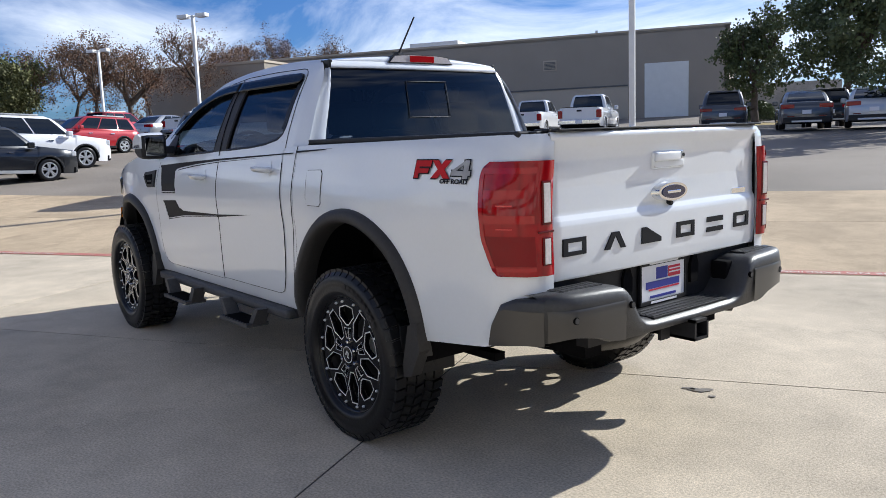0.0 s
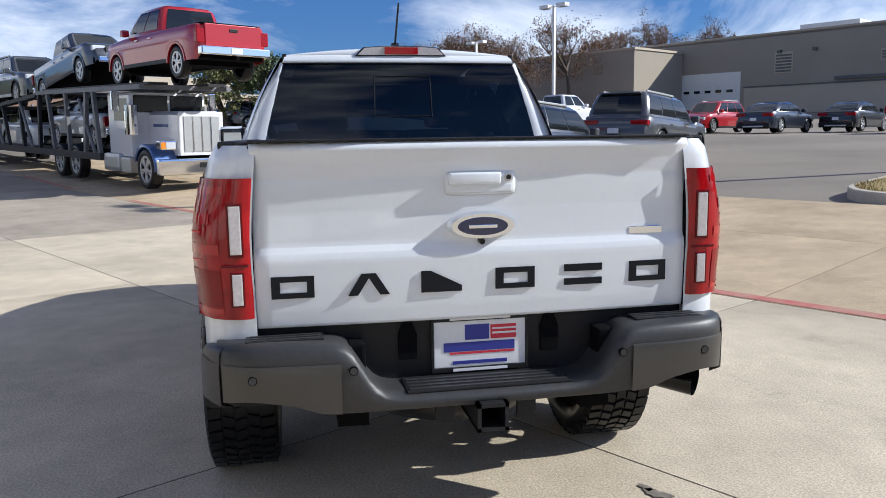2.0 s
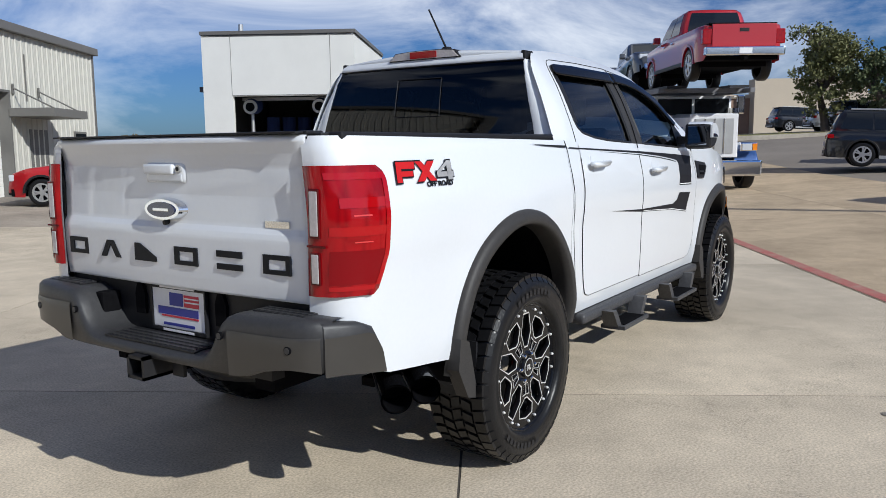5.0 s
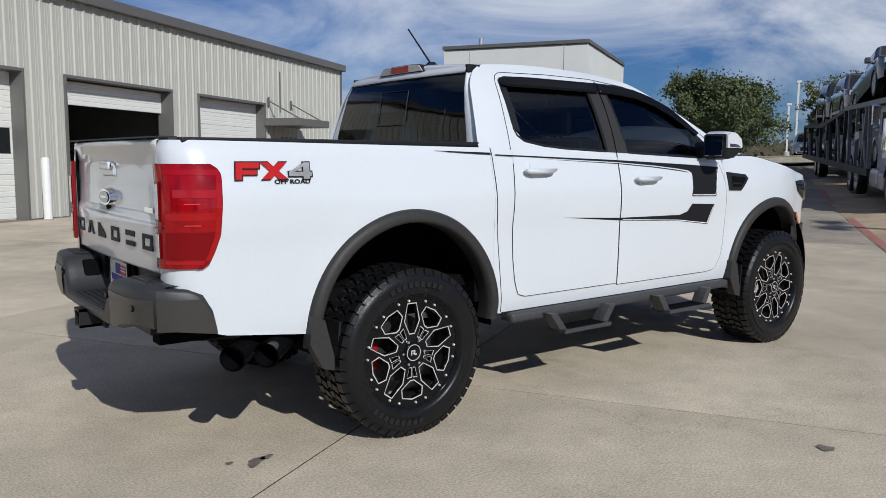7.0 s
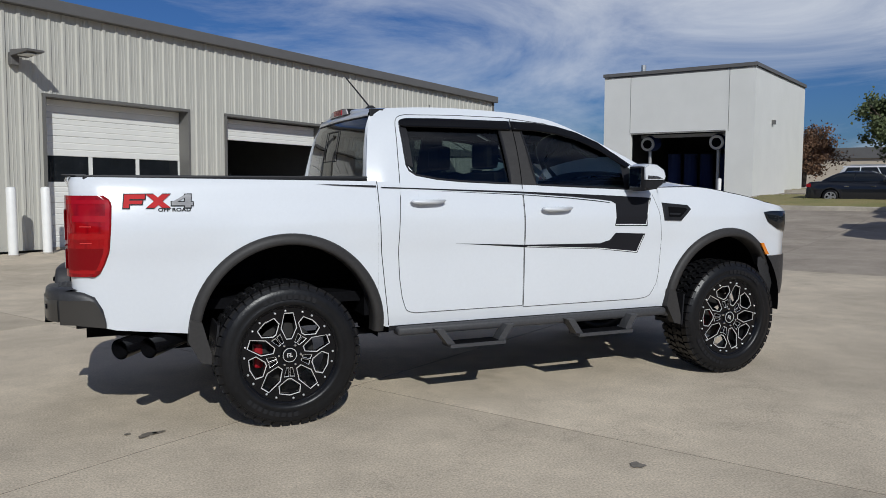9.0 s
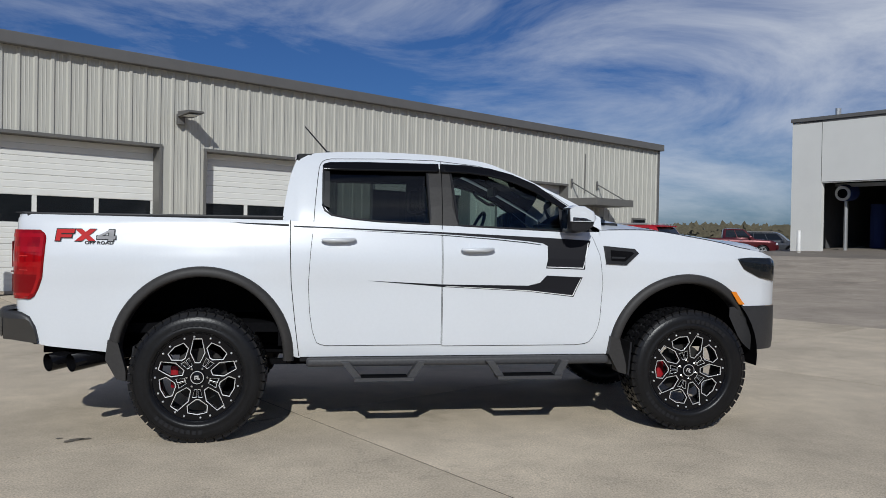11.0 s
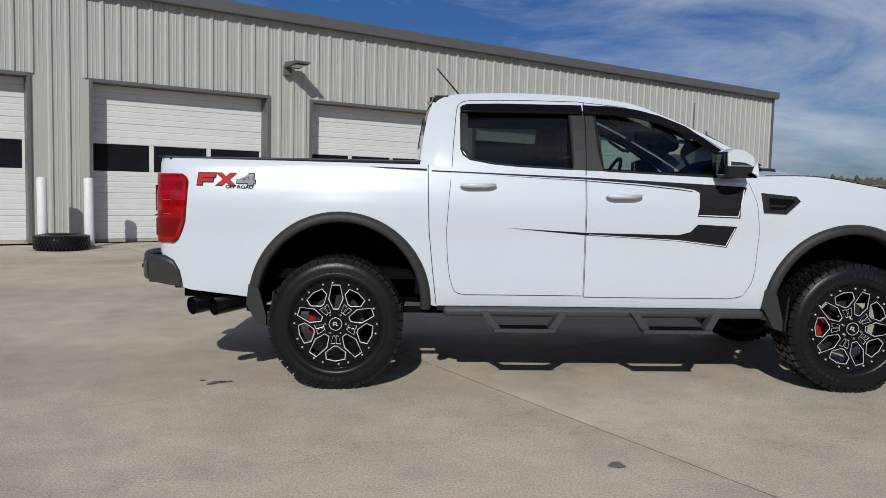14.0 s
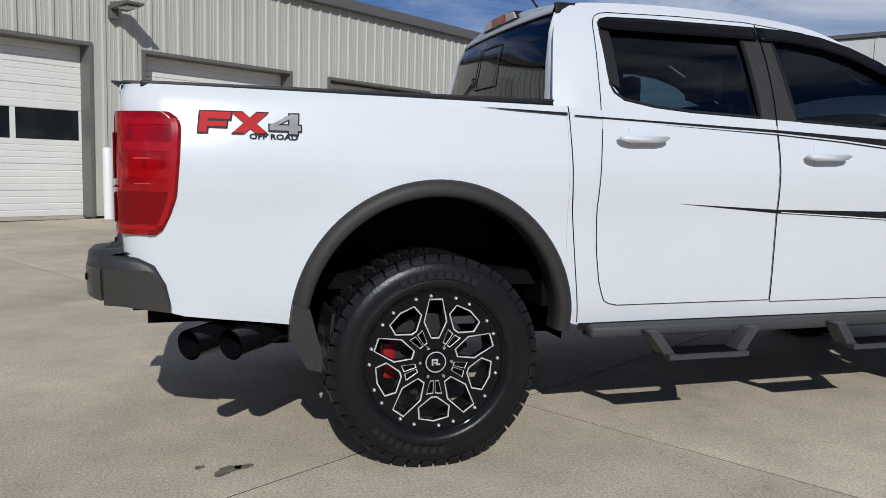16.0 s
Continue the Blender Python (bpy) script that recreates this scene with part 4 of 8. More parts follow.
    def lens(name, y0, y1, z0, z1, material, x=-1.1262, label="", d=0.003):
        part(name, boxm(x - d, x + 0.004, min(s * y0, s * y1), max(s * y0, s * y1), z0, z1, 0.003), material, lamp_ob, label)
    lens("lens_frame", 0.722, 0.768, 1.075, 1.235, M_LAMP_DEEP)
    lens("reversing_lens", 0.728, 0.762, 1.083, 1.227, M_LAMP_CLEAR, -1.128, "clear reversing lens")
    lens("lens_frame", 0.724, 0.766, 0.925, 1.03, M_LAMP_DEEP)
    lens("clear_lens", 0.730, 0.760, 0.930, 1.025, M_LAMP_CLEAR, -1.128, "clear lower lens")
    lens("divider", 0.71, 0.79, 1.046, 1.054, M_LAMP_DEEP, -1.126)
    # bright bands and plain panels moulded in the lens round its corner; shine painted
    def band(z0, z1, a, b, material, off=0.002, n=2, slant=0.0):
        out = []
        for z in spaced(z0, z1, n):
            row, xe = [], lerp(edge, z)
            hw = half_width(-1.0, z)
            for x, y in ((-1.126, 0.75), (-1.112, 0.792), (-1.09, 0.824), (-1.055, 0.848), (-1.0, 0.0), (xe - 0.03, 0.0), (xe - 0.010, 0.0)):
                yy = half_width(x, z) + 0.013 if y == 0 else y + (hw - half_width(-1.0, 1.0)) * (y - 0.60) / 0.25
                nx, ny = (-1.0, 0.3) if x < -1.11 else (-0.6, 0.8) if x < -1.05 else (0.0, 1.0)
                row.append((x + nx * off, s * (yy + ny * off), z))
            out.append(row[a:b])
        bm = grid_skin(out)
        bmesh.ops.recalc_face_normals(bm, faces=bm.faces[:])
        part("lens_band", bm, material, lamp_ob, smooth=True)
    band(0.925, 1.035, 1, 6, M_LAMP_MID, 0.0016, 6)
    band(1.262, 1.284, 1, 7, M_LAMP_LIT)
    band(1.172, 1.204, 2, 6, M_LAMP_LIT)
    band(1.145, 1.150, 3, 5, M_LAMP_SHINE)
    band(1.082, 1.112, 1, 6, M_LAMP_LIT)
    band(1.060, 1.064, 3, 5, M_LAMP_SHINE)
    band(0.905, 0.920, 1, 6, M_LAMP_LIT)
    band(0.918, 1.272, 5, 7, M_LAMP_LIT, 0.0026, 22)
    # stripes
    off = 0.0062
    part("stripe", patch([(0.177, 1.369), (0.545, 1.360), (0.545, 1.349), (0.3, 1.360)], s, off), M_DECAL, truck, "dark grey vinyl stripe")
    part("stripe", patch([(0.575, 1.352), (1.524, 1.322), (2.10, 1.298), (2.245, 1.292), (2.24, 1.235), (2.20, 1.256), (2.10, 1.268), (1.874, 1.288), (1.524, 1.310), (0.9, 1.334), (0.575, 1.346)], s, off, step=0.05), M_DECAL, truck, "dark grey vinyl stripe")
    part("stripe", patch([(0.9, 1.328), (1.524, 1.304), (1.874, 1.281), (2.10, 1.260), (2.19, 1.247), (2.19, 1.243), (2.10, 1.254), (1.874, 1.275), (1.524, 1.299)], s, off, step=0.05), M_DECAL, truck)
    part("stripe_block", patch([(2.222, 1.09), (2.236, 1.292), (2.532, 1.277), (2.488, 1.083)], s, off), M_DECAL, truck, "dark grey vinyl block")
    part("pinstripe", patch([(2.228, 1.102), (2.474, 1.096), (2.512, 1.262), (2.518, 1.262), (2.479, 1.090), (2.228, 1.097)], s, off + 0.0012, step=0.02), M_DECAL_WHITE, truck)
    part("stripe", patch([(1.04, 1.005), (1.526, 0.982), (2.105, 0.975), (2.182, 0.995), (2.227, 1.043), (2.473, 1.032), (2.413, 0.900), (2.106, 0.936), (1.526, 0.966)], s, off, step=0.04), M_DECAL, truck, "dark grey vinyl stripe")
    part("pinstripe", patch([(1.55, 0.972), (2.106, 0.944), (2.405, 0.911), (2.458, 1.022), (2.463, 1.022), (2.409, 0.906), (2.106, 0.939), (1.55, 0.969)], s, off + 0.0012, step=0.02), M_DECAL_WHITE, truck)
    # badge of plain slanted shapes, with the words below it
    def badge_poly(pts):
        return [((px if s < 0 else -1.344 - px), pz) for px, pz in pts]
    shapes = (([((-0.846, 1.242), (-0.838, 1.312), (-0.812, 1.312), (-0.818, 1.242)), ((-0.822, 1.288), (-0.820, 1.312), (-0.735, 1.312), (-0.740, 1.288)), ((-0.822, 1.262), (-0.820, 1.280), (-0.750, 1.280), (-0.754, 1.262))], M_DECAL_RED, "red badge shape"),
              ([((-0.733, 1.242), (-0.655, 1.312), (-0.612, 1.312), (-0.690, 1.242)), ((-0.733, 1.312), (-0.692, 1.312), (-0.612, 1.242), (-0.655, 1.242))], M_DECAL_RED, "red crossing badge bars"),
              ([((-0.606, 1.254), (-0.606, 1.272), (-0.498, 1.272), (-0.498, 1.254)), ((-0.606, 1.272), (-0.530, 1.312), (-0.505, 1.312), (-0.578, 1.272)), ((-0.540, 1.242), (-0.536, 1.311), (-0.506, 1.311), (-0.510, 1.242))], M_DECAL_SILVER, "silver badge shape"))
    for polys, c0, lab in shapes:
        bk = None
        for n, pl in enumerate(polys):
            cx, cz = sum(p[0] for p in pl) / 4, sum(p[1] for p in pl) / 4
            big = [(p[0] + math.copysign(0.005, p[0] - cx), p[1] + math.copysign(0.005, p[1] - cz)) for p in pl]
            outline = part("badge", patch(badge_poly(big), s, off), M_LETTER, bk or truck)
            bk = bk or outline
        for n, pl in enumerate(polys):
            part("badge_face", patch(badge_poly(pl), s, off + 0.0014 + 0.0003 * n), c0, bk, lab if n == 0 else "")
    me = text_mesh("OFF ROAD", 0.0255, 0.001, 1.05, 0.0008)
    me.materials.append(M_LETTER)
    zc, xc = 1.230, -0.592 if s < 0 else -0.752
    yy = half_width(xc, zc)
    tilt = math.atan2(half_width(xc, 1.215) - half_width(xc, 1.235), 0.02)
    m = Matrix.Translation((xc, s * (yy + 0.004), zc)) @ Matrix.Rotation(0 if s < 0 else math.pi, 4, "Z") @ Matrix.Rotation(math.pi / 2 - tilt, 4, "X") @ Matrix.Diagonal((1.3, 1, 1, 1))
    part("lettering", me, M_LETTER, truck, "small black words OFF ROAD", m=m)
    # vent in the wing
    v = part("wing_vent", patch([(2.621, 1.243), (2.635, 1.122), (2.776, 1.116), (2.865, 1.195), (2.838, 1.224)], s, 0.012, thick=0.012), M_BLACK, truck, "black plastic wing vent")
    part("vent_mesh", patch([(2.665, 1.215), (2.668, 1.145), (2.765, 1.140), (2.83, 1.195), (2.815, 1.205)], s, 0.015), M_SHADOWED, v)
    part("vent_bar", patch([(2.67, 1.160), (2.67, 1.172), (2.77, 1.168), (2.76, 1.157)], s, 0.017), M_BLACK, v)
    # mirror
    mx = part("mirror_arm", prism([(2.36, 1.36), (2.47, 1.36), (2.45, 1.41), (2.38, 1.41)], s * 0.80, s * 0.92, None, "xz"), M_BLACK, truck)
    bm = bmesh.new()
    rows = []
    for y, k in ((0.885, 0.86), (0.90, 0.95), (1.00, 0.95), (1.04, 0.90), (1.052, 0.78)):
        ring = [(-0.085, -0.085), (-0.09, 0.0), (-0.085, 0.075), (-0.05, 0.09), (0.02, 0.085), (0.08, 0.05), (0.10, 0.0), (0.085, -0.05), (0.03, -0.085), (-0.05, -0.095), (-0.085, -0.085)]
        rows.append([(2.405 + a * k + 0.03 * (y - 0.885), s * y, 1.415 + b * k) for a, b in ring])
    grid_skin(rows, bm)
    for r in (rows[0], rows[-1]):
        bm.faces.new([bm.verts.new(p) for p in r[:-1]])
    bmesh.ops.recalc_face_normals(bm, faces=bm.faces[:])
    mh = part("door_mirror", bm, M_BLACK, truck, "black door mirror with a white cap", True)
    bm = bmesh.new()
    grid_skin([[(2.407 + a * k + 0.03 * (y - 0.885), s * (y + 0.003), 1.417 + b * k) for a, b in ((-0.088, 0.075), (-0.05, 0.093), (0.02, 0.09), (0.085, 0.053), (0.105, 0.005), (0.09, -0.02))] for y, k in ((0.90, 0.95), (1.00, 0.95), (1.042, 0.91), (1.056, 0.80), (1.060, 0.45), (1.061, 0.08))], bm)
    bmesh.ops.recalc_face_normals(bm, faces=bm.faces[:])
    part("mirror_cap", bm, M_WHITE, mh, "white mirror cap", True)
    part("mirror_cap", prism([(2.330, 1.400), (2.325, 1.478), (2.36, 1.496), (2.425, 1.490), (2.475, 1.455), (2.488, 1.410), (2.48, 1.400)], s * 1.050, s * 1.0625), M_WHITE, mh)
    part("indicator_strip", prism([(2.345, 1.405), (2.345, 1.428), (2.43, 1.422), (2.47, 1.405)], s * 1.057, s * 1.066), M_CHROME, mh, "bright indicator strip")
    part("mirror_glass", boxm(2.316, 2.320, min(s * 0.905, s * 1.03), max(s * 0.905, s * 1.03), 1.35, 1.476, 0.002), M_MIRROR, mh, "mirror glass")
    # side step with two dropped hoops
    st = part("side_step", boxm(0.66, 2.66, min(s * 0.80, s * 0.90), max(s * 0.80, s * 0.90), 0.455, 0.51, 0.02), M_STEP, truck, "black textured steel step bar", True)
    for a, b, c, d in ((0.905, 0.985, 1.318, 1.388), (1.835, 1.905, 2.282, 2.338)):
        hoop = bmesh.new()
        for (xa, za), (xb, zb) in (((a, 0.49), (c - (c - b), 0.39)), ((d, 0.49), (c, 0.39))):
            prism([(xa - 0.022, za), (xa + 0.028, za), (xb + 0.028, zb), (xb - 0.022, zb)], s * 0.885, s * 0.965, hoop, "xz")
        box(hoop, b - 0.022, c + 0.022, min(s * 0.865, s * 1.0), max(s * 0.865, s * 1.0), 0.378, 0.398)
        part("step_hoop", hoop, M_STEP, st, "dropped step hoop")
        part("step_tread", boxm(b + 0.02, c - 0.02, min(s * 0.88, s * 0.985), max(s * 0.88, s * 0.985), 0.398, 0.402), M_SHADOWED, st)
    for x in (0.75, 1.6, 2.5):
        part("step_bracket", boxm(x - 0.03, x + 0.03, min(s * 0.5, s * 0.82), max(s * 0.5, s * 0.82), 0.47, 0.50), M_SHADOWED, st)
    # headlight, front corner
    part("headlight", patch([(3.615, 1.162), (3.66, 1.09), (3.74, 1.03), (3.84, 1.0), (3.85, 1.13), (3.80, 1.165), (3.70, 1.17)], s, 0.012, step=0.02, thick=0.03), M_DARKGLASS, truck, "smoked headlight", True)
    part("side_marker", patch([(3.545, 0.935), (3.585, 0.935), (3.655, 0.845), (3.61, 0.845)], s, 0.036, step=0.02, thick=0.03), M_AMBER, truck, "amber side marker")
    part("bumper_end", side_skin(spaced(3.55, 3.86, 8), lambda x: lerp([(3.55, 0.76), (3.64, 0.60), (3.70, 0.52), (3.9, 0.52)], x), lambda x: 0.828, s, 6, 0.016), M_BUMPER, truck, "dark grey front bumper corner", True)


def tread_block(bm, R, ang, y0, y1, da, skew, h=0.006):
    vs = []
    for r in (R - 0.01, R + h):
        k = 0.92 if r > R else 1.0
        for y, o in ((y0, -skew), (y1, skew)):
            for a in (-da * k, da * k):
                q = ang + a + o
                vs.append(bm.verts.new((r * math.cos(q), y, r * math.sin(q))))
    for q in ((4, 5, 7, 6), (0, 1, 5, 4), (2, 6, 7, 3), (0, 4, 6, 2), (1, 3, 7, 5)):
        bm.faces.new([vs[i] for i in q])


def build_wheel_meshes():
    """Meshes of one wheel, turning round y, its outside at negative y."""
    R = 0.404
    # tyre body
    prof = [(0.272, 0.09), (0.285, 0.128), (0.335, 0.146), (0.375, 0.140), (0.394, 0.122), (R - 0.006, 0.09), (R - 0.004, 0.0), (R - 0.006, -0.09), (0.394, -0.122), (0.375, -0.140), (0.335, -0.146), (0.312, -0.142), (0.308, -0.145), (0.29, -0.136), (0.282, -0.128), (0.268, -0.09)]
    tyre = lathe(prof, 72)
    tread = bmesh.new()
    n = 46
    for k in range(n):
        a = 2 * math.pi * k / n
        d = math.pi / n
        for (y0, y1), sh, da, sk in (((-0.128, -0.078), 0.0, 0.88, 0.10), ((-0.070, -0.028), 0.55, 0.70, -0.25), ((-0.020, 0.020), 0.15, 0.66, 0.22), ((0.028, 0.070), 0.60, 0.70, -0.25), ((0.078, 0.128), 0.1, 0.72, 0.10)):
            tread_block(tread, R, a + sh * d, y0, y1, da * d, sk * d)
        # shoulder lugs on the outer wall
        for y, sgn in ((-0.136, -1), (0.136, 1)):
            vs = []
            for r, o in ((0.398, 0.0), (0.378, 0.0)):
                for q in (-0.80 * d, 0.80 * d):
                    for yy in (y + sgn * 0.005 - sgn * (0.014 if r > 0.39 else 0), y - sgn * 0.02):
                        vs.append(tread.verts.new((r * math.cos(a + q), yy, r * math.sin(a + q))))
            for q in ((0, 2, 6, 4), (0, 1, 3, 2), (4, 6, 7, 5), (0, 4, 5, 1), (2, 3, 7, 6)):
                tread.faces.new([vs[i] for i in q])
    bmesh.ops.recalc_face_normals(tyre, faces=tyre.faces[:])
    bmesh.ops.recalc_face_normals(tread, faces=tread.faces[:])
    tread_me = mesh_of(tread, "tread", M_RUBBER)
    tyre_me = mesh_of(tyre, "tyre", M_RUBBER, True)
    # raised writing that cannot be read: plain bars on the side wall
    bars_me = []
    for c in (90, 250):
        bars = bmesh.new()
        for i in range(9):
            a = radians(c + (i - 4) * 6.0)
            vs = []
            for r in (0.322, 0.348):
                for q in (-0.035, 0.035):
                    vs.append(bars.verts.new((r * math.cos(a + q), -0.1505, r * math.sin(a + q))))
            bars.faces.new((vs[0], vs[1], vs[3], vs[2]))
        bars_me.append(mesh_of(bars, "wall_bars", M_BLACK))
    barrel = mesh_of(lathe([(0.275, 0.10), (0.262, 0.09), (0.235, 0.02), (0.232, -0.05), (0.245, -0.085), (0.268, -0.10)], 48), "barrel", M_BARREL, True)
    lip = mesh_of(lathe([(0.262, -0.085), (0.268, -0.108), (0.274, -0.118), (0.282, -0.120), (0.286, -0.112), (0.282, -0.09)], 64), "lip", M_RIM, True)
    # face with openings
    def polar(r, deg):
        return (r * math.cos(radians(deg)), r * math.sin(radians(deg)))
    holes = []
    for k in range(5):
        c = 90 + 72 * k
        holes.append([polar(0.094, c - 9), polar(0.158, c - 15), polar(0.236, c - 6), polar(0.236, c + 6), polar(0.158, c + 15), polar(0.094, c + 9)])
        q = c + 36
        holes.append([polar(0.143, q - 4), polar(0.187, q - 18), polar(0.226, q - 14), polar(0.230, q), polar(0.226, q + 14), polar(0.187, q + 18), polar(0.143, q + 4)])
        holes.append([polar(0.080, q - 12), polar(0.078, q - 3), polar(0.122, q - 2.5), polar(0.128, q - 13)])
        holes.append([polar(0.080, q + 12), polar(0.128, q + 13), polar(0.122, q + 2.5), polar(0.078, q + 3)])
    outer = [polar(0.270, 360 * i / 64) for i in range(64)]
    face = plate_with_holes(outer, holes[:], 0.010, 0.003)
    face.transform(Matrix.Rotation(math.pi / 2, 4, "X") @ Matrix.Translation((0, 0, 0.095)))
    face.materials.append(M_RIM)
    lines = bmesh.new()
    for h in holes:
        pts = [Vector((x, -0.108, z)) for x, z in h]
        c = sum(pts, Vector()) / len(pts)
        big = len(h) > 5
        w_in = 0.0060 if big else 0.0042
        inner = pts
        outr = [p - (c - p).normalized() * w_in for p in pts]
        n2 = len(pts)
        a = [lines.verts.new(p) for p in inner]
        b = [lines.verts.new(p + Vector((0, -0.0005, 0))) for p in outr]
        d = [lines.verts.new(p + Vector((0, 0.010, 0)) + (c - p).normalized() * 0.003) for p in inner]
        for i in range(n2):
            lines.faces.new((a[i], a[(i + 1) % n2], b[(i + 1) % n2], b[i]))
            lines.faces.new((a[i], d[i], d[(i + 1) % n2], a[(i + 1) % n2]))
    bmesh.ops.recalc_face_normals(lines, faces=lines.faces[:])
    lines_me = mesh_of(lines, "machined_edges", M_MACHINED)
    cap = mesh_of(lathe([(0.0, -0.122), (0.040, -0.122), (0.046, -0.118), (0.048, -0.104)], 28), "cap", M_RIM, True)
    ring = mesh_of(lathe([(0.0365, -0.1225), (0.0365, -0.1240), (0.0405, -0.1240), (0.0405, -0.1225)], 28), "ring", M_MACHINED)
    mark = bmesh.new()
    for x0, x1, z0, z1 in ((-0.016, -0.010, -0.012, 0.012), (-0.010, 0.002, 0.006, 0.012), (0.002, 0.008, -0.012, 0.012), (0.008, 0.017, -0.012, -0.006), (-0.006, 0.0, -0.006, 0.0)):
        box(mark, x0, x1, -0.1245, -0.121, z0, z1)
    mark_me = mesh_of(mark, "mark", M_MACHINED)
    stud = mesh_of(lathe([(0.0, -0.012), (0.004, -0.011), (0.0065, -0.007), (0.0065, 0.0)], 10), "stud", M_MACHINED, True)
    nut = mesh_of(lathe([(0.0, -0.02), (0.006, -0.02), (0.009, -0.016), (0.010, 0.0)], 6), "nut", M_CHROME)
    return tyre_me, tread_me, bars_me, barrel, lip, face, lines_me, cap, ring, mark_me, stud, nut


def build_wheel(truck, x, y, z, s, roll):
    tyre, tread, bars, barrel, lip, face, lines, cap, ring, mark, stud, nut = WHEEL
    turn = Matrix.Rotation(0 if s < 0 else math.pi, 4, "Z")
    m = Matrix.Translation((x, s * y, z)) @ turn @ Matrix.Rotation(radians(roll), 4, "Y")
    wh = part("wheel", barrel, None, truck, "gloss black and machined alloy wheel", m=m)
    for nm, me, lab in (("tyre", tyre, "black all-terrain tyre"), ("wall_lettering", bars[0], ""), ("wall_lettering", bars[1], ""), ("rim_lip", lip, ""), ("rim_face", face, "gloss black wheel face"), ("machined_edges", lines, "bright machined edges"), ("hub_cap", cap, ""), ("hub_ring", ring, ""), ("hub_mark", mark, "")):
        part(nm, me, None, wh, lab)
    part("tread", tread, None, wh, "blocky rubber tread")["kind"] = "stuff"
    for k in range(20):
        a = 2 * math.pi * (k + 0.5 * (k % 2) * 0.5) / 20
        part("rim_stud", stud, None, wh, m=Matrix.Translation((0.252 * math.cos(a), -0.107, 0.252 * math.sin(a))))
    for k in range(6):
        a = 2 * math.pi * k / 6
        part("lug_nut", nut, None, wh, m=Matrix.Translation((0.062 * math.cos(a), -0.107, 0.062 * math.sin(a))))
    cal = bmesh.new()
    sx = -0.15
    box(cal, sx - 0.03, sx + 0.02, -0.015, 0.06, -0.085, 0.055, 0.015)
    part("brake_caliper", cal, M_CALIPER, truck, "red brake caliper", m=Matrix.Translation((x, s * y, z)) @ turn)
    part("brake_disc", lathe([(0.07, -0.005), (0.165, -0.005), (0.165, 0.015), (0.07, 0.015)], 40), M_DISC, truck, m=Matrix.Translation((x, s * y, z)) @ turn)


GATE_Z = [(0.845, -1.095), (0.852, -1.118), (0.90, -1.122), (0.96, -1.124), (1.055, -1.126), (1.075, -1.122), (1.095, -1.112), (1.20, -1.108), (1.30, -1.112), (1.345, -1.125), (1.385, -1.143), (1.400, -1.140), (1.410, -1.12), (1.412, -1.08)]


def gate_x(y, z):
    return lerp(GATE_Z, z) + 0.018 * (y / 0.7) ** 2 + (0.014 * max(0, min(1, (z - 1.27) / 0.1)) * max(0, (abs(y) - 0.35) / 0.35) ** 1.5 if z > 1.27 else 0)


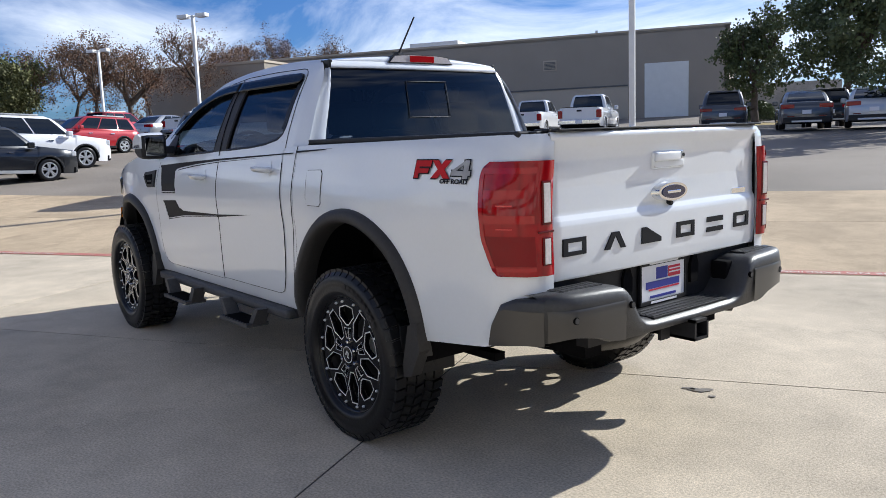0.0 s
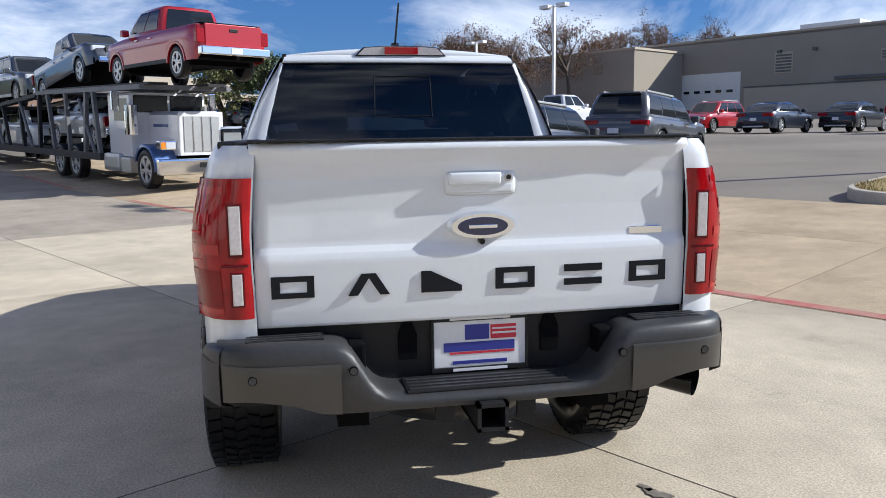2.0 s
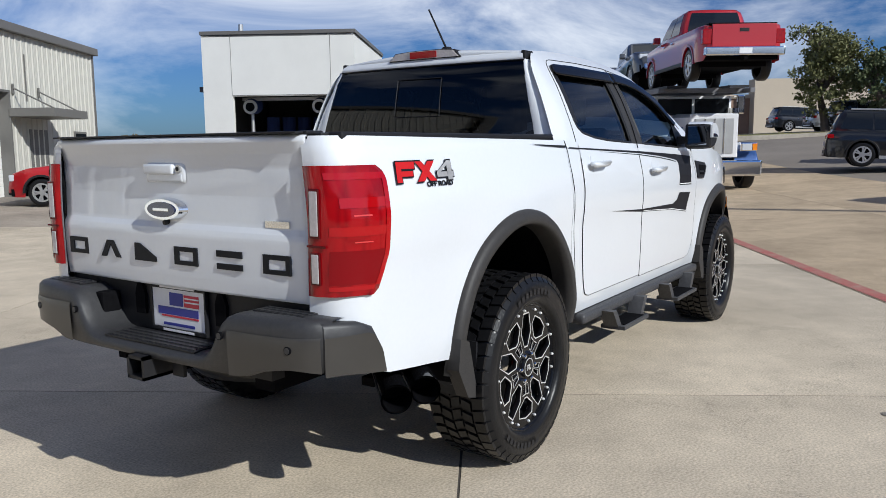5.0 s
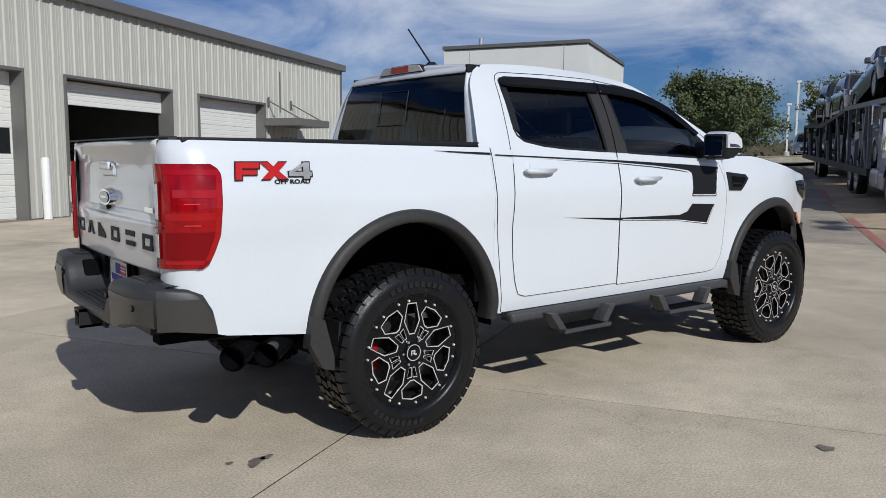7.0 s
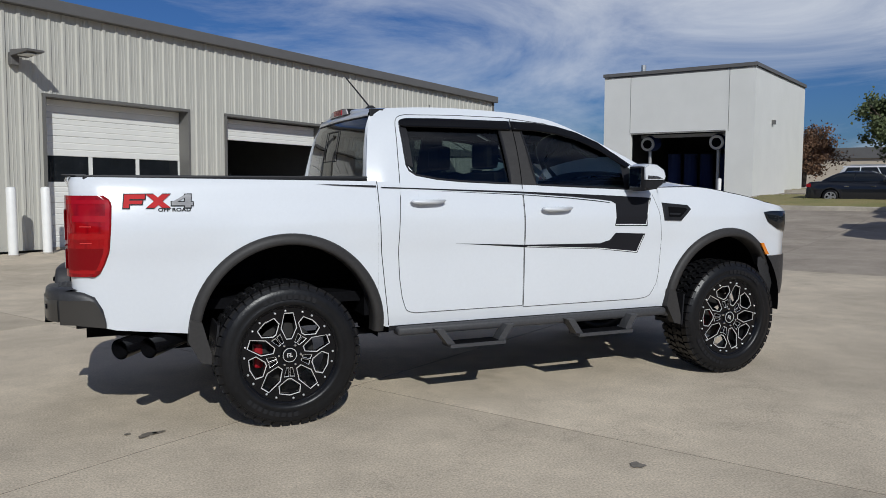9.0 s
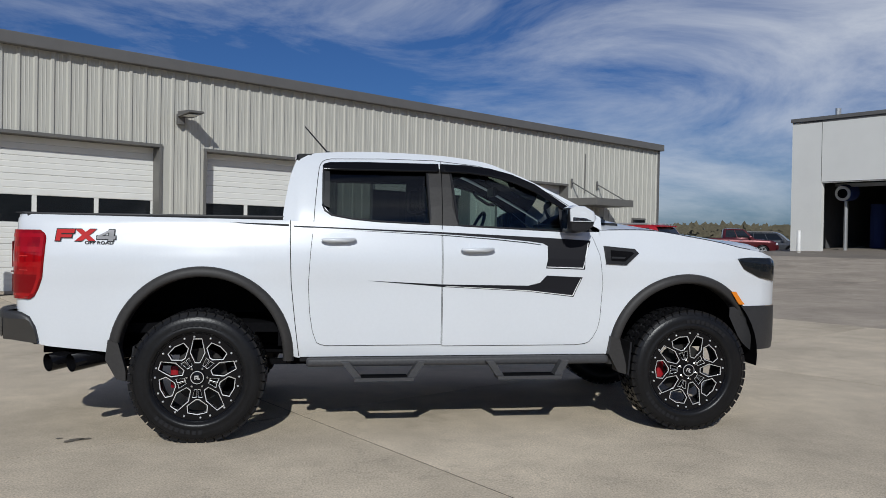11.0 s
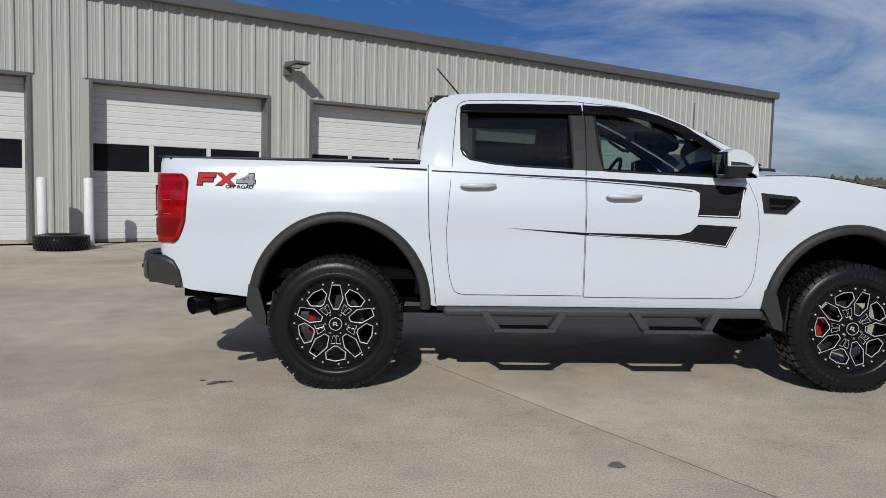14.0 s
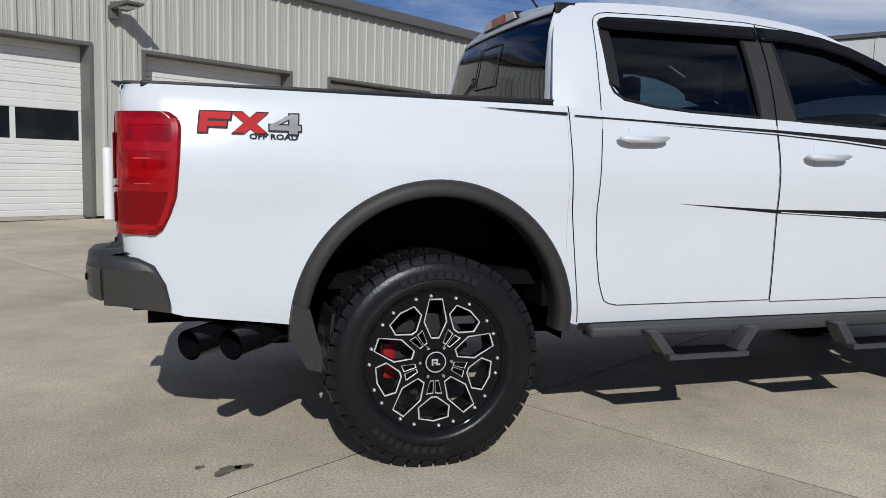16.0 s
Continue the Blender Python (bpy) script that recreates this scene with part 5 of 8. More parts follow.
def build_truck():
    truck = thing("pickup_truck", "white crew cab pickup with black wheels and dark vinyl stripes", "pickup truck")
    for s in (-1, 1):
        build_side(truck, s)
    w = M_WHITE
    # roof, windscreen, bonnet
    xs = [0.69, 0.73, 0.8, 0.95, 1.108, 1.3, 1.503, 1.65, 1.80]
    def top_row(x, crown):
        e = green_width(x, rail(x))
        return [(x - 0.02 * (1 - t * t) * (x < 0.66), t * e, rail(x) + crown * (1 - t * t)) for t in spaced(-1, 1, 16)]
    part("roof", grid_skin([[(x - 0.03 * (1 - t * t), t * e, z + c * (1 - t * t)) for t in spaced(-1, 1, 16)] for x, e, z, c in ((0.603, 0.584, 1.822, 0.004), (0.600, 0.592, 1.826, 0.018), (0.615, 0.596, 1.829, 0.032), (0.645, 0.598, 1.832, 0.036))] + [top_row(x, lerp([(0.69, 0.034), (0.80, 0.026), (1.1, 0.018), (1.8, 0.018)], x)) for x in xs]), w, truck, "white roof", True)
    part("windscreen", facing(grid_skin([[(x + 0.16 * (1 - t * t) * lerp([(1.80, 0.3), (2.66, 1)], x), t * green_width(x, rail(x)) * 0.99, rail(x) + 0.012 * (1 - t * t)) for t in spaced(-1, 1, 12)] for x in spaced(1.80, 2.66, 10)]), (1, 0, 1)), M_GLASS_FRONT, truck, "windscreen", True)
    rows = []
    for x in spaced(2.60, 3.91, 26):
        e = half_width(min(x, 3.86), smooth_lerp(FENDER_X, x)) - 0.004
        zf, zc = smooth_lerp(FENDER_X, x) + 0.002, smooth_lerp(HOOD_X, x)
        row = []
        for t in spaced(-1, 1, 20):
            a = abs(t)
            row.append((x - 0.10 * a**3 * max(0, (x - 3.4) / 0.5) + 0.13 * (1 - a * a) * max(0, (x - 3.3) / 0.6), t * e, zf + (zc - zf) * (1 - a**2.6)))
        rows.append(row)
    part("bonnet", grid_skin(rows), w, truck, "white bonnet", True)
    for s in (-1, 1):
        part("bonnet_gap", path_tube(bmesh.new(), [(x, s * (half_width(min(x, 3.86), smooth_lerp(FENDER_X, x)) - 0.012), smooth_lerp(FENDER_X, x) + 0.004) for x in spaced(2.66, 3.70, 16)], 0.0028, 6), M_SHADOWED, truck)
    part("cowl", boxm(2.55, 2.78, -0.72, 0.72, 1.30, 1.40, 0.02), M_BLACK, truck)
    # nose
    rows = [[(3.80 + 0.23 * (1 - (t * 0.999) ** 2), t * 0.66, z) for t in spaced(-1, 1, 14)] for z in (0.83, 0.95, 1.05, 1.13)]
    part("grille", grid_skin(rows), M_BLACK, truck, "black grille", True)
    rows = [[(4.04 + o - 0.42 * t**2, t * 0.80, z) for t in spaced(-1, 1, 14)] for z, o in ((0.52, -0.06), (0.60, 0.0), (0.72, 0.03), (0.82, 0.01), (0.835, -0.06))]
    part("front_bumper", grid_skin(rows), M_BUMPER, truck, "dark grey front bumper", True)
    rows = [[(3.94 + o - 0.28 * t**2, t * 0.70, z - 0.02 * t * t) for t in spaced(-1, 1, 14)] for z, o in ((1.16, 0.10), (1.20, 0.09), (1.245, 0.02))]
    part("bonnet_deflector", grid_skin(rows), M_DARKGLASS, truck, "smoked bonnet deflector", True)
    # rear glass
    def glass_row(z, off=0.0):
        x = lerp([(1.38, 0.505), (1.45, 0.515), (1.57, 0.528), (1.72, 0.556), (1.79, 0.585), (1.825, 0.604)], z) + off
        return [(x - 0.03 * (1 - t * t), t * (lerp([(1.38, 0.700), (1.45, 0.686), (1.79, 0.594), (1.825, 0.58)], z)), z) for t in spaced(-1, 1, 14)]
    part("rear_glass", facing(grid_skin([glass_row(z) for z in spaced(1.395, 1.823, 8)]), (-1, 0, 0)), M_GLASS_REAR, truck, "dark tinted rear window", True)
    for s in (-1, 1):
        rows = []
        for z in spaced(1.38, 1.79, 10):
            x = lerp([(1.38, 0.505), (1.45, 0.515), (1.57, 0.528), (1.72, 0.556), (1.79, 0.585)], z)
            g, e = lerp([(1.38, 0.700), (1.45, 0.686), (1.79, 0.594)], z), green_width(0.56, z) - 0.008
            rows.append([(x, s * (g - 0.006), z), (x - 0.004, s * (g + 0.012), z), (x + 0.01, s * (e - 0.02), z), (x + 0.035, s * e, z)])
        bm = grid_skin(rows)
        bmesh.ops.recalc_face_normals(bm, faces=bm.faces[:])
        part("rear_glass_pillar", bm, w, truck, smooth=True)
        part("roof_end_cap", boxm(0.590, 0.68, min(s * 0.572, s * 0.594), max(s * 0.572, s * 0.594), 1.788, 1.835, 0.006), M_BLACK, truck, "black roof ditch cover", m=Matrix.Rotation(radians(0), 4, "X"))
    part("roof_lip", facing(grid_skin([glass_row(z, o) for z, o in ((1.788, -0.004), (1.792, -0.010), (1.806, -0.012), (1.824, -0.010), (1.830, 0.0))]), (-1, 0, 0)), w, truck, "white roof edge above the rear window", True)
    part("glass_seal", path_tube(bmesh.new(), glass_row(1.787, -0.003), 0.004, 6), M_BLACK, truck)
    part("glass_sill", boxm(0.49, 0.56, -0.78, 0.78, 1.34, 1.40, 0.01), w, truck)
    sl = [(0.145, 1.72), (0.150, 1.52), (-0.142, 1.52), (-0.138, 1.72)]
    pts = []
    for (y0, z0), (y1, z1) in zip(sl, sl[1:] + sl[:1]):
        for t in spaced(0, 0.9, 3):
            y, z = y0 + (y1 - y0) * t, z0 + (z1 - z0) * t
            pts.append((lerp([(1.38, 0.505), (1.57, 0.528), (1.72, 0.556), (1.79, 0.585)], z) - 0.034, y, z))
    part("sliding_window_frame", path_tube(bmesh.new(), pts + pts[:1], 0.0028, 6), M_BLACK, truck, "black sliding window frame")
    bl = part("high_brake_light", prism([(0.22, 1.828), (-0.22, 1.828), (-0.185, 1.862), (-0.09, 1.869), (0.09, 1.869), (0.185, 1.862)], 0.556, 0.64, None, "yz"), M_LAMP_CLEAR, truck, "high brake light with clear ends")
    part("red_lens", prism([(0.085, 1.831), (-0.085, 1.831), (-0.085, 1.866), (0.085, 1.866)], 0.551, 0.62, None, "yz"), M_LAMP_LIT, bl, "red brake lens")
    part("surround", prism([(0.232, 1.824), (-0.232, 1.824), (-0.193, 1.866), (-0.09, 1.873), (0.09, 1.873), (0.193, 1.866)], 0.564, 0.65, None, "yz"), M_BLACK, bl)
    an = part("antenna_base", prism([(0.72, 1.868), (0.86, 1.870), (0.80, 1.912), (0.775, 1.912)], -0.018, 0.018), M_BLACK, truck, "black roof antenna")
    part("antenna_mast", tube(bmesh.new(), (0.79, 0, 1.895), (0.615, 0, 2.092), 0.006, 0.0045, 8), M_BLACK, an)
    # bed: rails, cover, tailgate
    part("bed_cover", boxm(-1.07, 0.50, -0.735, 0.735, 1.392, 1.412, 0.005), M_COVER, truck, "black bed cover")
    for s in (-1, 1):
        part("bed_rail_cap", boxm(-1.035, 0.545, min(s * 0.715, s * 0.790), max(s * 0.715, s * 0.790), 1.388, 1.414, 0.008), M_BLACK, truck, "black bed rail cap")
        part("cover_clamp", boxm(-1.10, -1.02, min(s * 0.66, s * 0.70), max(s * 0.66, s * 0.70), 1.405, 1.419, 0.006), M_BLACK, truck)
    ys = sorted({*spaced(-0.6965, 0.6965, 28), -0.693, 0.693})
    zs = sorted({*[z for z, _ in GATE_Z], *spaced(0.86, 1.40, 30)})
    bm = grid_skin([[(gate_x(y, z) + (0.005 if abs(y) > 0.694 else 0), y, z) for z in zs] for y in ys])
    bmesh.ops.recalc_face_normals(bm, faces=bm.faces[:])
    gate = part("tailgate", bm, w, truck, "white tailgate", True)
    part("gate_cap", boxm(-1.138, -1.05, -0.685, 0.685, 1.410, 1.417, 0.003), M_BLACK, gate, "black tailgate cap")
    for s in (-1, 1):
        part("gate_gap", boxm(-1.10, -1.085, min(s * 0.697, s * 0.7005), max(s * 0.697, s * 0.7005), 0.85, 1.40), M_SHADOWED, gate)
    for k, yc in enumerate((0.585, 0.356, 0.130, -0.107, -0.335, -0.560)):
        x = gate_x(yc, 0.975)
        a, b = yc - 0.064, yc + 0.064
        bm = bmesh.new()
        if k in (0, 3, 5):
            for y0, y1, z0, z1 in ((a, b, 0.992, 1.009), (b - 0.026, b, 0.958, 0.992), (a, a + 0.022, 0.958, 0.992), (a, b, 0.942, 0.958)):
                box(bm, x - 0.005, x + 0.004, y0, y1, z0, z1)
        elif k == 1:
            prism([(b, 0.942), (b - 0.03, 0.942), (yc, 0.995), (a + 0.03, 0.942), (a, 0.942), (yc - 0.022, 1.009), (yc + 0.022, 1.009)], x - 0.005, x + 0.004, bm, "yz")
        elif k == 2:
            prism([(b, 0.942), (b, 1.009), (b - 0.03, 1.009), (a, 0.960), (a, 0.942), (a + 0.03, 0.942)], x - 0.005, x + 0.004, bm, "yz")
        else:
            for z0, z1 in ((0.942, 0.963), (0.986, 1.009)):
                box(bm, x - 0.005, x + 0.004, a, b, z0, z1)
        part("dark_shape", bm, M_LETTER, gate, "black moulded shape")
    hx = gate_x(0, 1.28)
    hb = part("handle_bezel", boxm(hx - 0.008, hx + 0.02, -0.116, 0.116, 1.238, 1.322, 0.02), w, gate, "white tailgate handle surround", True)
    part("handle_cup", boxm(hx - 0.010, hx, -0.10, 0.10, 1.246, 1.275, 0.006), M_WHITE, hb)
    part("gate_handle", boxm(hx - 0.024, hx, -0.062, 0.105, 1.272, 1.310, 0.008), w, hb, "white pull handle", True)
    part("key_lock", tube(bmesh.new(), (hx, -0.086, 1.293), (hx - 0.016, -0.086, 1.293), 0.014, 0.014, 16), M_STEEL, hb)
    part("key_lock_centre", tube(bmesh.new(), (hx, -0.086, 1.293), (hx - 0.018, -0.086, 1.293), 0.008, 0.008, 12), M_BLACK, hb)
    def oval(a, b, x0, x1, k=1.0, n=40):
        bm = bmesh.new()
        r0 = [bm.verts.new((x0, a * math.cos(2 * math.pi * i / n), 1.144 + b * math.sin(2 * math.pi * i / n))) for i in range(n)]
        r1 = [bm.verts.new((x1, k * a * math.cos(2 * math.pi * i / n), 1.144 + k * b * math.sin(2 * math.pi * i / n))) for i in range(n)]
        for i in range(n):
            bm.faces.new((r0[i], r0[(i + 1) % n], r1[(i + 1) % n], r1[i]))
        bm.faces.new(r1)
        bmesh.ops.recalc_face_normals(bm, faces=bm.faces[:])
        return bm
    lx = gate_x(0, 1.144)
    bd = part("oval_badge", oval(0.113, 0.043, lx, lx - 0.03, 0.88), M_CHROME, gate, "chrome ringed dark blue oval badge")
    part("badge_face", oval(0.082, 0.029, lx - 0.025, lx - 0.034, 0.96), M_BLUE, bd, "dark blue face")
    part("badge_mark", boxm(lx - 0.0355, lx - 0.03, -0.045, 0.045, 1.138, 1.150, 0.002), M_CHROME, bd)
    part("camera_housing", tube(bmesh.new(), (lx, 0, 1.098), (lx - 0.022, 0, 1.094), 0.011, 0.009, 14), M_BLACK, gate, "small black camera")
    part("small_badge", boxm(gate_x(-0.56, 1.11) - 0.005, gate_x(-0.56, 1.11) + 0.01, -0.614, -0.50, 1.098, 1.122, 0.002), M_CHROME, gate, "small chrome badge")
    # rear bumper
    top = [(0.0, 0.658), (0.26, 0.660), (0.33, 0.672), (0.375, 0.72), (0.42, 0.795), (0.46, 0.820), (0.55, 0.826), (0.72, 0.828), (0.87, 0.815)]
    low = [(0.0, 0.604), (0.36, 0.604), (0.50, 0.610), (0.60, 0.640), (0.72, 0.655), (0.87, 0.625)]
    face = [(0.0, -1.255), (0.40, -1.25), (0.60, -1.242), (0.70, -1.228), (0.76, -1.205), (0.80, -1.17), (0.82, -1.14)]
    def bumper_rows(ya, yb, n):
        rows = []
        for k in range(n + 1):
            y = ya + (yb - ya) * k / n
            a = min(abs(y), 0.87)
            t, l, x = smooth_lerp(top, a), smooth_lerp(low, a), smooth_lerp(face, a)
            rows.append([(-1.06, y, t - 0.005), (x + 0.055, y, t), (x + 0.02, y, t - 0.004), (x + 0.004, y, t - 0.018), (x, y, t - 0.05 if t > 0.7 else t - 0.025), (x + 0.004, y, l + 0.01), (x + 0.03, y, l), (-1.06, y, l + 0.005)])
        return rows
    part("rear_bumper", grid_skin(bumper_rows(-0.815, 0.815, 70)), M_BUMPER, truck, "black textured rear step bumper", True)
    for s in (-1, 1):
        rows = []
        for x, y in ((-1.165, 0.806), (-1.14, 0.822), (-1.10, 0.843), (-1.05, 0.860), (-1.02, 0.868), (-0.995, 0.872), (-0.975, 0.876), (-0.958, 0.879), (-0.945, 0.880)):
            t = lerp([(-1.165, 0.815), (-1.05, 0.806), (-0.995, 0.782), (-0.958, 0.715), (-0.94, 0.63)], x)
            l = lerp([(-1.165, 0.632), (-1.1, 0.632), (-0.945, 0.612)], x)
            rows.append([(x, s * (y - 0.05), t), (x, s * (y - 0.01), t - 0.002), (x, s * y, t - 0.018), (x, s * y, l + 0.01), (x, s * (y - 0.04), l)])
        bm = grid_skin(rows)
        bmesh.ops.recalc_face_normals(bm, faces=bm.faces[:])
        part("bumper_end", bm, M_BUMPER, truck, smooth=True)
        side = [[(r[3][0], r[3][1] + s * 0.003, z) for z in (r[3][2] - 0.004, (r[3][2] + min(0.765, r[2][2] - 0.01)) / 2, min(0.765, r[2][2] - 0.01))] for r in rows]
        bm = grid_skin(side)
        bmesh.ops.recalc_face_normals(bm, faces=bm.faces[:])
        part("bumper_side_panel", bm, M_BUMPER2, truck, "dark grey painted bumper panel", True)
        ysn = spaced(0.455, 0.80, 14)
        rows = []
        for y in ysn:
            x = smooth_lerp(face, y)
            zt, zl = 0.768, smooth_lerp(low, y) + 0.008
            rows.append([(x - 0.002, s * y, zt), (x - 0.006, s * y, zt - 0.01), (x - 0.005, s * y, (zt + zl) / 2), (x - 0.002, s * y, zl)])
        bm = grid_skin(rows)
        bmesh.ops.recalc_face_normals(bm, faces=bm.faces[:])
        pnl = part("bumper_panel", bm, M_BUMPER2, truck, "dark grey painted bumper panel", True)
        for y, z in ((0.71, 0.728), (0.42, 0.745)):
            x = smooth_lerp(face, y)
            part("parking_sensor", tube(bmesh.new(), (x + 0.01, s * y, z), (x - 0.010, s * y, z), 0.011, 0.011, 18), M_BUMPER, pnl, "round parking sensor")
            part("sensor_ring", tube(bmesh.new(), (x + 0.01, s * y, z), (x - 0.0085, s * y, z), 0.0135, 0.0135, 18), M_SHADOWED, pnl)
        part("step_pad", boxm(-1.175, -1.10, min(s * 0.50, s * 0.73), max(s * 0.50, s * 0.73), 0.822, 0.829, 0.002), M_BLACK, truck, "ribbed step pad")
        for k in range(3):
            part("pad_rib", boxm(-1.168 + 0.025 * k, -1.158 + 0.025 * k, min(s * 0.51, s * 0.72), max(s * 0.51, s * 0.72), 0.828, 0.831), M_BUMPER, truck)
        part("corner_step", boxm(-1.16, -1.08, min(s * 0.375, s * 0.43), max(s * 0.375, s * 0.43), 0.70, 0.80, 0.01), M_SHADOWED, truck)
    part("centre_step_pad", boxm(-1.235, -1.09, -0.26, 0.26, 0.655, 0.664, 0.003), M_BLACK, truck, "ribbed centre step")
    for k in range(4):
        part("pad_rib", boxm(-1.225 + 0.03 * k, -1.212 + 0.03 * k, -0.25, 0.25, 0.663, 0.667), M_BUMPER, truck)
    part("plate_panel", boxm(-1.075, -1.05, -0.70, 0.70, 0.62, 0.862), M_BLACK, truck, "black panel behind the plate")
    for y in (0.235, -0.235):
        part("panel_plug", prism([(y - 0.028, 0.72), (y + 0.028, 0.72), (y + 0.03, 0.80), (y + 0.015, 0.84), (y - 0.015, 0.84), (y - 0.03, 0.80)], -1.088, -1.07, None, "yz"), M_SHADOWED, truck, "black socket cover")
    pl = part("number_plate", boxm(-1.090, -1.083, -0.152, 0.152, 0.683, 0.835, 0.003), M_PLATE, truck, "white dealer plate in a black frame")
    fr = boxm(-1.094, -1.080, -0.160, 0.160, 0.835, 0.852, 0.002)
    box(fr, -1.094, -1.080, -0.160, 0.160, 0.668, 0.683, 0.002)
    box(fr, -1.094, -1.080, -0.160, -0.152, 0.683, 0.835)
    box(fr, -1.094, -1.080, 0.152, 0.160, 0.683, 0.835)
    part("plate_frame", fr, M_BLACK, pl, "black plate frame")
    for name, y0, y1, z0, z1, mm in (("blue_bar", -0.115, 0.12, 0.735, 0.765, M_PLATE_BLUE), ("red_bar", -0.115, 0.10, 0.726, 0.733, M_PLATE_RED), ("blue_block", -0.03, 0.05, 0.772, 0.822, M_PLATE_BLUE), ("red_block", -0.12, -0.035, 0.772, 0.818, M_PLATE_RED), ("white_bar", -0.12, -0.04, 0.788, 0.794, M_PLATE), ("white_bar", -0.12, -0.04, 0.803, 0.808, M_PLATE), ("blue_line", -0.09, 0.09, 0.693, 0.704, M_PLATE_BLUE)):
        part(name, boxm(-1.0915 if name != "white_bar" else -1.0922, -1.088, y0, y1, z0, z1), mm, pl)
    part("white_line", boxm(-1.0955, -1.093, -0.09, 0.09, 0.671, 0.680), M_PLATE, pl)
    part("white_line", boxm(-1.0955, -1.093, -0.10, 0.10, 0.839, 0.847), M_PLATE, pl)
    # hitch
    hitch = bmesh.new()
    for y0, y1, z0, z1 in ((-0.042, -0.030, 0.535, 0.622), (0.044, 0.056, 0.535, 0.622), (-0.042, 0.056, 0.61, 0.622), (-0.042, 0.056, 0.535, 0.547)):
        box(hitch, -1.285, -0.95, y0, y1, z0, z1)
    for s in (-1, 1):
        box(hitch, -1.20, -1.185, 0.007 + s * 0.13 - 0.03, 0.007 + s * 0.13 + 0.03, 0.545, 0.60)
    box(hitch, -1.10, -1.04, -0.5, 0.5, 0.56, 0.62)
    part("tow_receiver", hitch, M_BLACK, truck, "black square tow receiver")
    # exhaust tips
    for (a, b) in EXHAUST:
        d = (Vector(a) - Vector(b)).normalized()
        bm = tube(bmesh.new(), b, a, 0.048, 0.055, 20, False)
        tube(bm, Vector(a) - d * 0.12, a, 0.046, 0.049, 20, False)
        part("exhaust_tip", bm, M_RIM, truck, "black exhaust tip", True)
        part("exhaust_inside", tube(bmesh.new(), Vector(a) - d * 0.13, Vector(a) - d * 0.12, 0.047, 0.047, 16), M_SHADOWED, truck)
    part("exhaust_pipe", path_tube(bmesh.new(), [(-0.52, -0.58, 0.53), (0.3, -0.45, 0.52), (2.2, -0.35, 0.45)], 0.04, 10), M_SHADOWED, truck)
    # chassis, coloured near black with the underbody shade included
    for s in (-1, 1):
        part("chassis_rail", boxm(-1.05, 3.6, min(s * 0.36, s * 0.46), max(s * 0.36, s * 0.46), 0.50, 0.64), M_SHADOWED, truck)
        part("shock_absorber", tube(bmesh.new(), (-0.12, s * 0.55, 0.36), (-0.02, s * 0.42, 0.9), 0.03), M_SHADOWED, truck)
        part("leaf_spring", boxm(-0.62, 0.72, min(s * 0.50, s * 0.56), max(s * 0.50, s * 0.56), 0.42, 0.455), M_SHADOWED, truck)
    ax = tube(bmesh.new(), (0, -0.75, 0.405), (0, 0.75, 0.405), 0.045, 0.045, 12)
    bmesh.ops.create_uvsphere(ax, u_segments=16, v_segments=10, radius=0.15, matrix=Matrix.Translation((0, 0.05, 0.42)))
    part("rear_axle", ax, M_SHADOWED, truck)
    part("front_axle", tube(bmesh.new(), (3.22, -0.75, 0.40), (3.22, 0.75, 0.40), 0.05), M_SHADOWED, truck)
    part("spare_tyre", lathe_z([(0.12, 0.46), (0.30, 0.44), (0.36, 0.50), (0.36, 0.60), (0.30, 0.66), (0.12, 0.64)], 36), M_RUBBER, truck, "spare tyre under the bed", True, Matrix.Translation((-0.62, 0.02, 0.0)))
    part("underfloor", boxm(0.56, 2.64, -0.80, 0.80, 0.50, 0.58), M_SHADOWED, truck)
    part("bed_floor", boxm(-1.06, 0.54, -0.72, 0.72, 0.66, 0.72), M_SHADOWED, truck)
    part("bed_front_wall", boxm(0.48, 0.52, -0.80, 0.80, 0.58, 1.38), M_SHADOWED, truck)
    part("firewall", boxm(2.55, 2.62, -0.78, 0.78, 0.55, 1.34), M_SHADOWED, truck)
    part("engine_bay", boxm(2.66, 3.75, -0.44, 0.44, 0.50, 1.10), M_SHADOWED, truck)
    # cabin
    part("dashboard", boxm(2.10, 2.56, -0.74, 0.74, 1.10, 1.36, 0.05), M_SEAT, truck, "black dashboard")
    part("rear_wall", boxm(0.575, 0.60, -0.76, 0.76, 0.6, 1.39), M_SEAT, truck)
    for y in (-0.40, 0.40):
        for x, zt in ((1.62, 1.44), (0.86, 1.40)):
            seat = part("seat", prism([(x - 0.14, 0.95), (x + 0.0, 0.92), (x - 0.03, zt), (x - 0.10, zt + 0.02), (x - 0.19, zt)], y - 0.24, y + 0.24), M_SEAT, truck, "black cloth seat")
            part("headrest", boxm(x - 0.19, x - 0.09, y - 0.13, y + 0.13, zt + 0.03, zt + 0.22, 0.04), M_SEAT, seat, "padded headrest")
            part("seat_base", boxm(x - 0.1, x + 0.42, y - 0.24, y + 0.24, 0.80, 0.96, 0.03), M_SEAT, seat)
    part("headliner", grid_skin([[(x, t * (green_width(x, rail(x)) - 0.05), rail(x) - 0.035 + 0.012 * (1 - t * t)) for t in spaced(-1, 1, 8)] for x in spaced(0.64, 1.86, 10)]), M_HEADLINER, truck, "pale grey headliner", True)
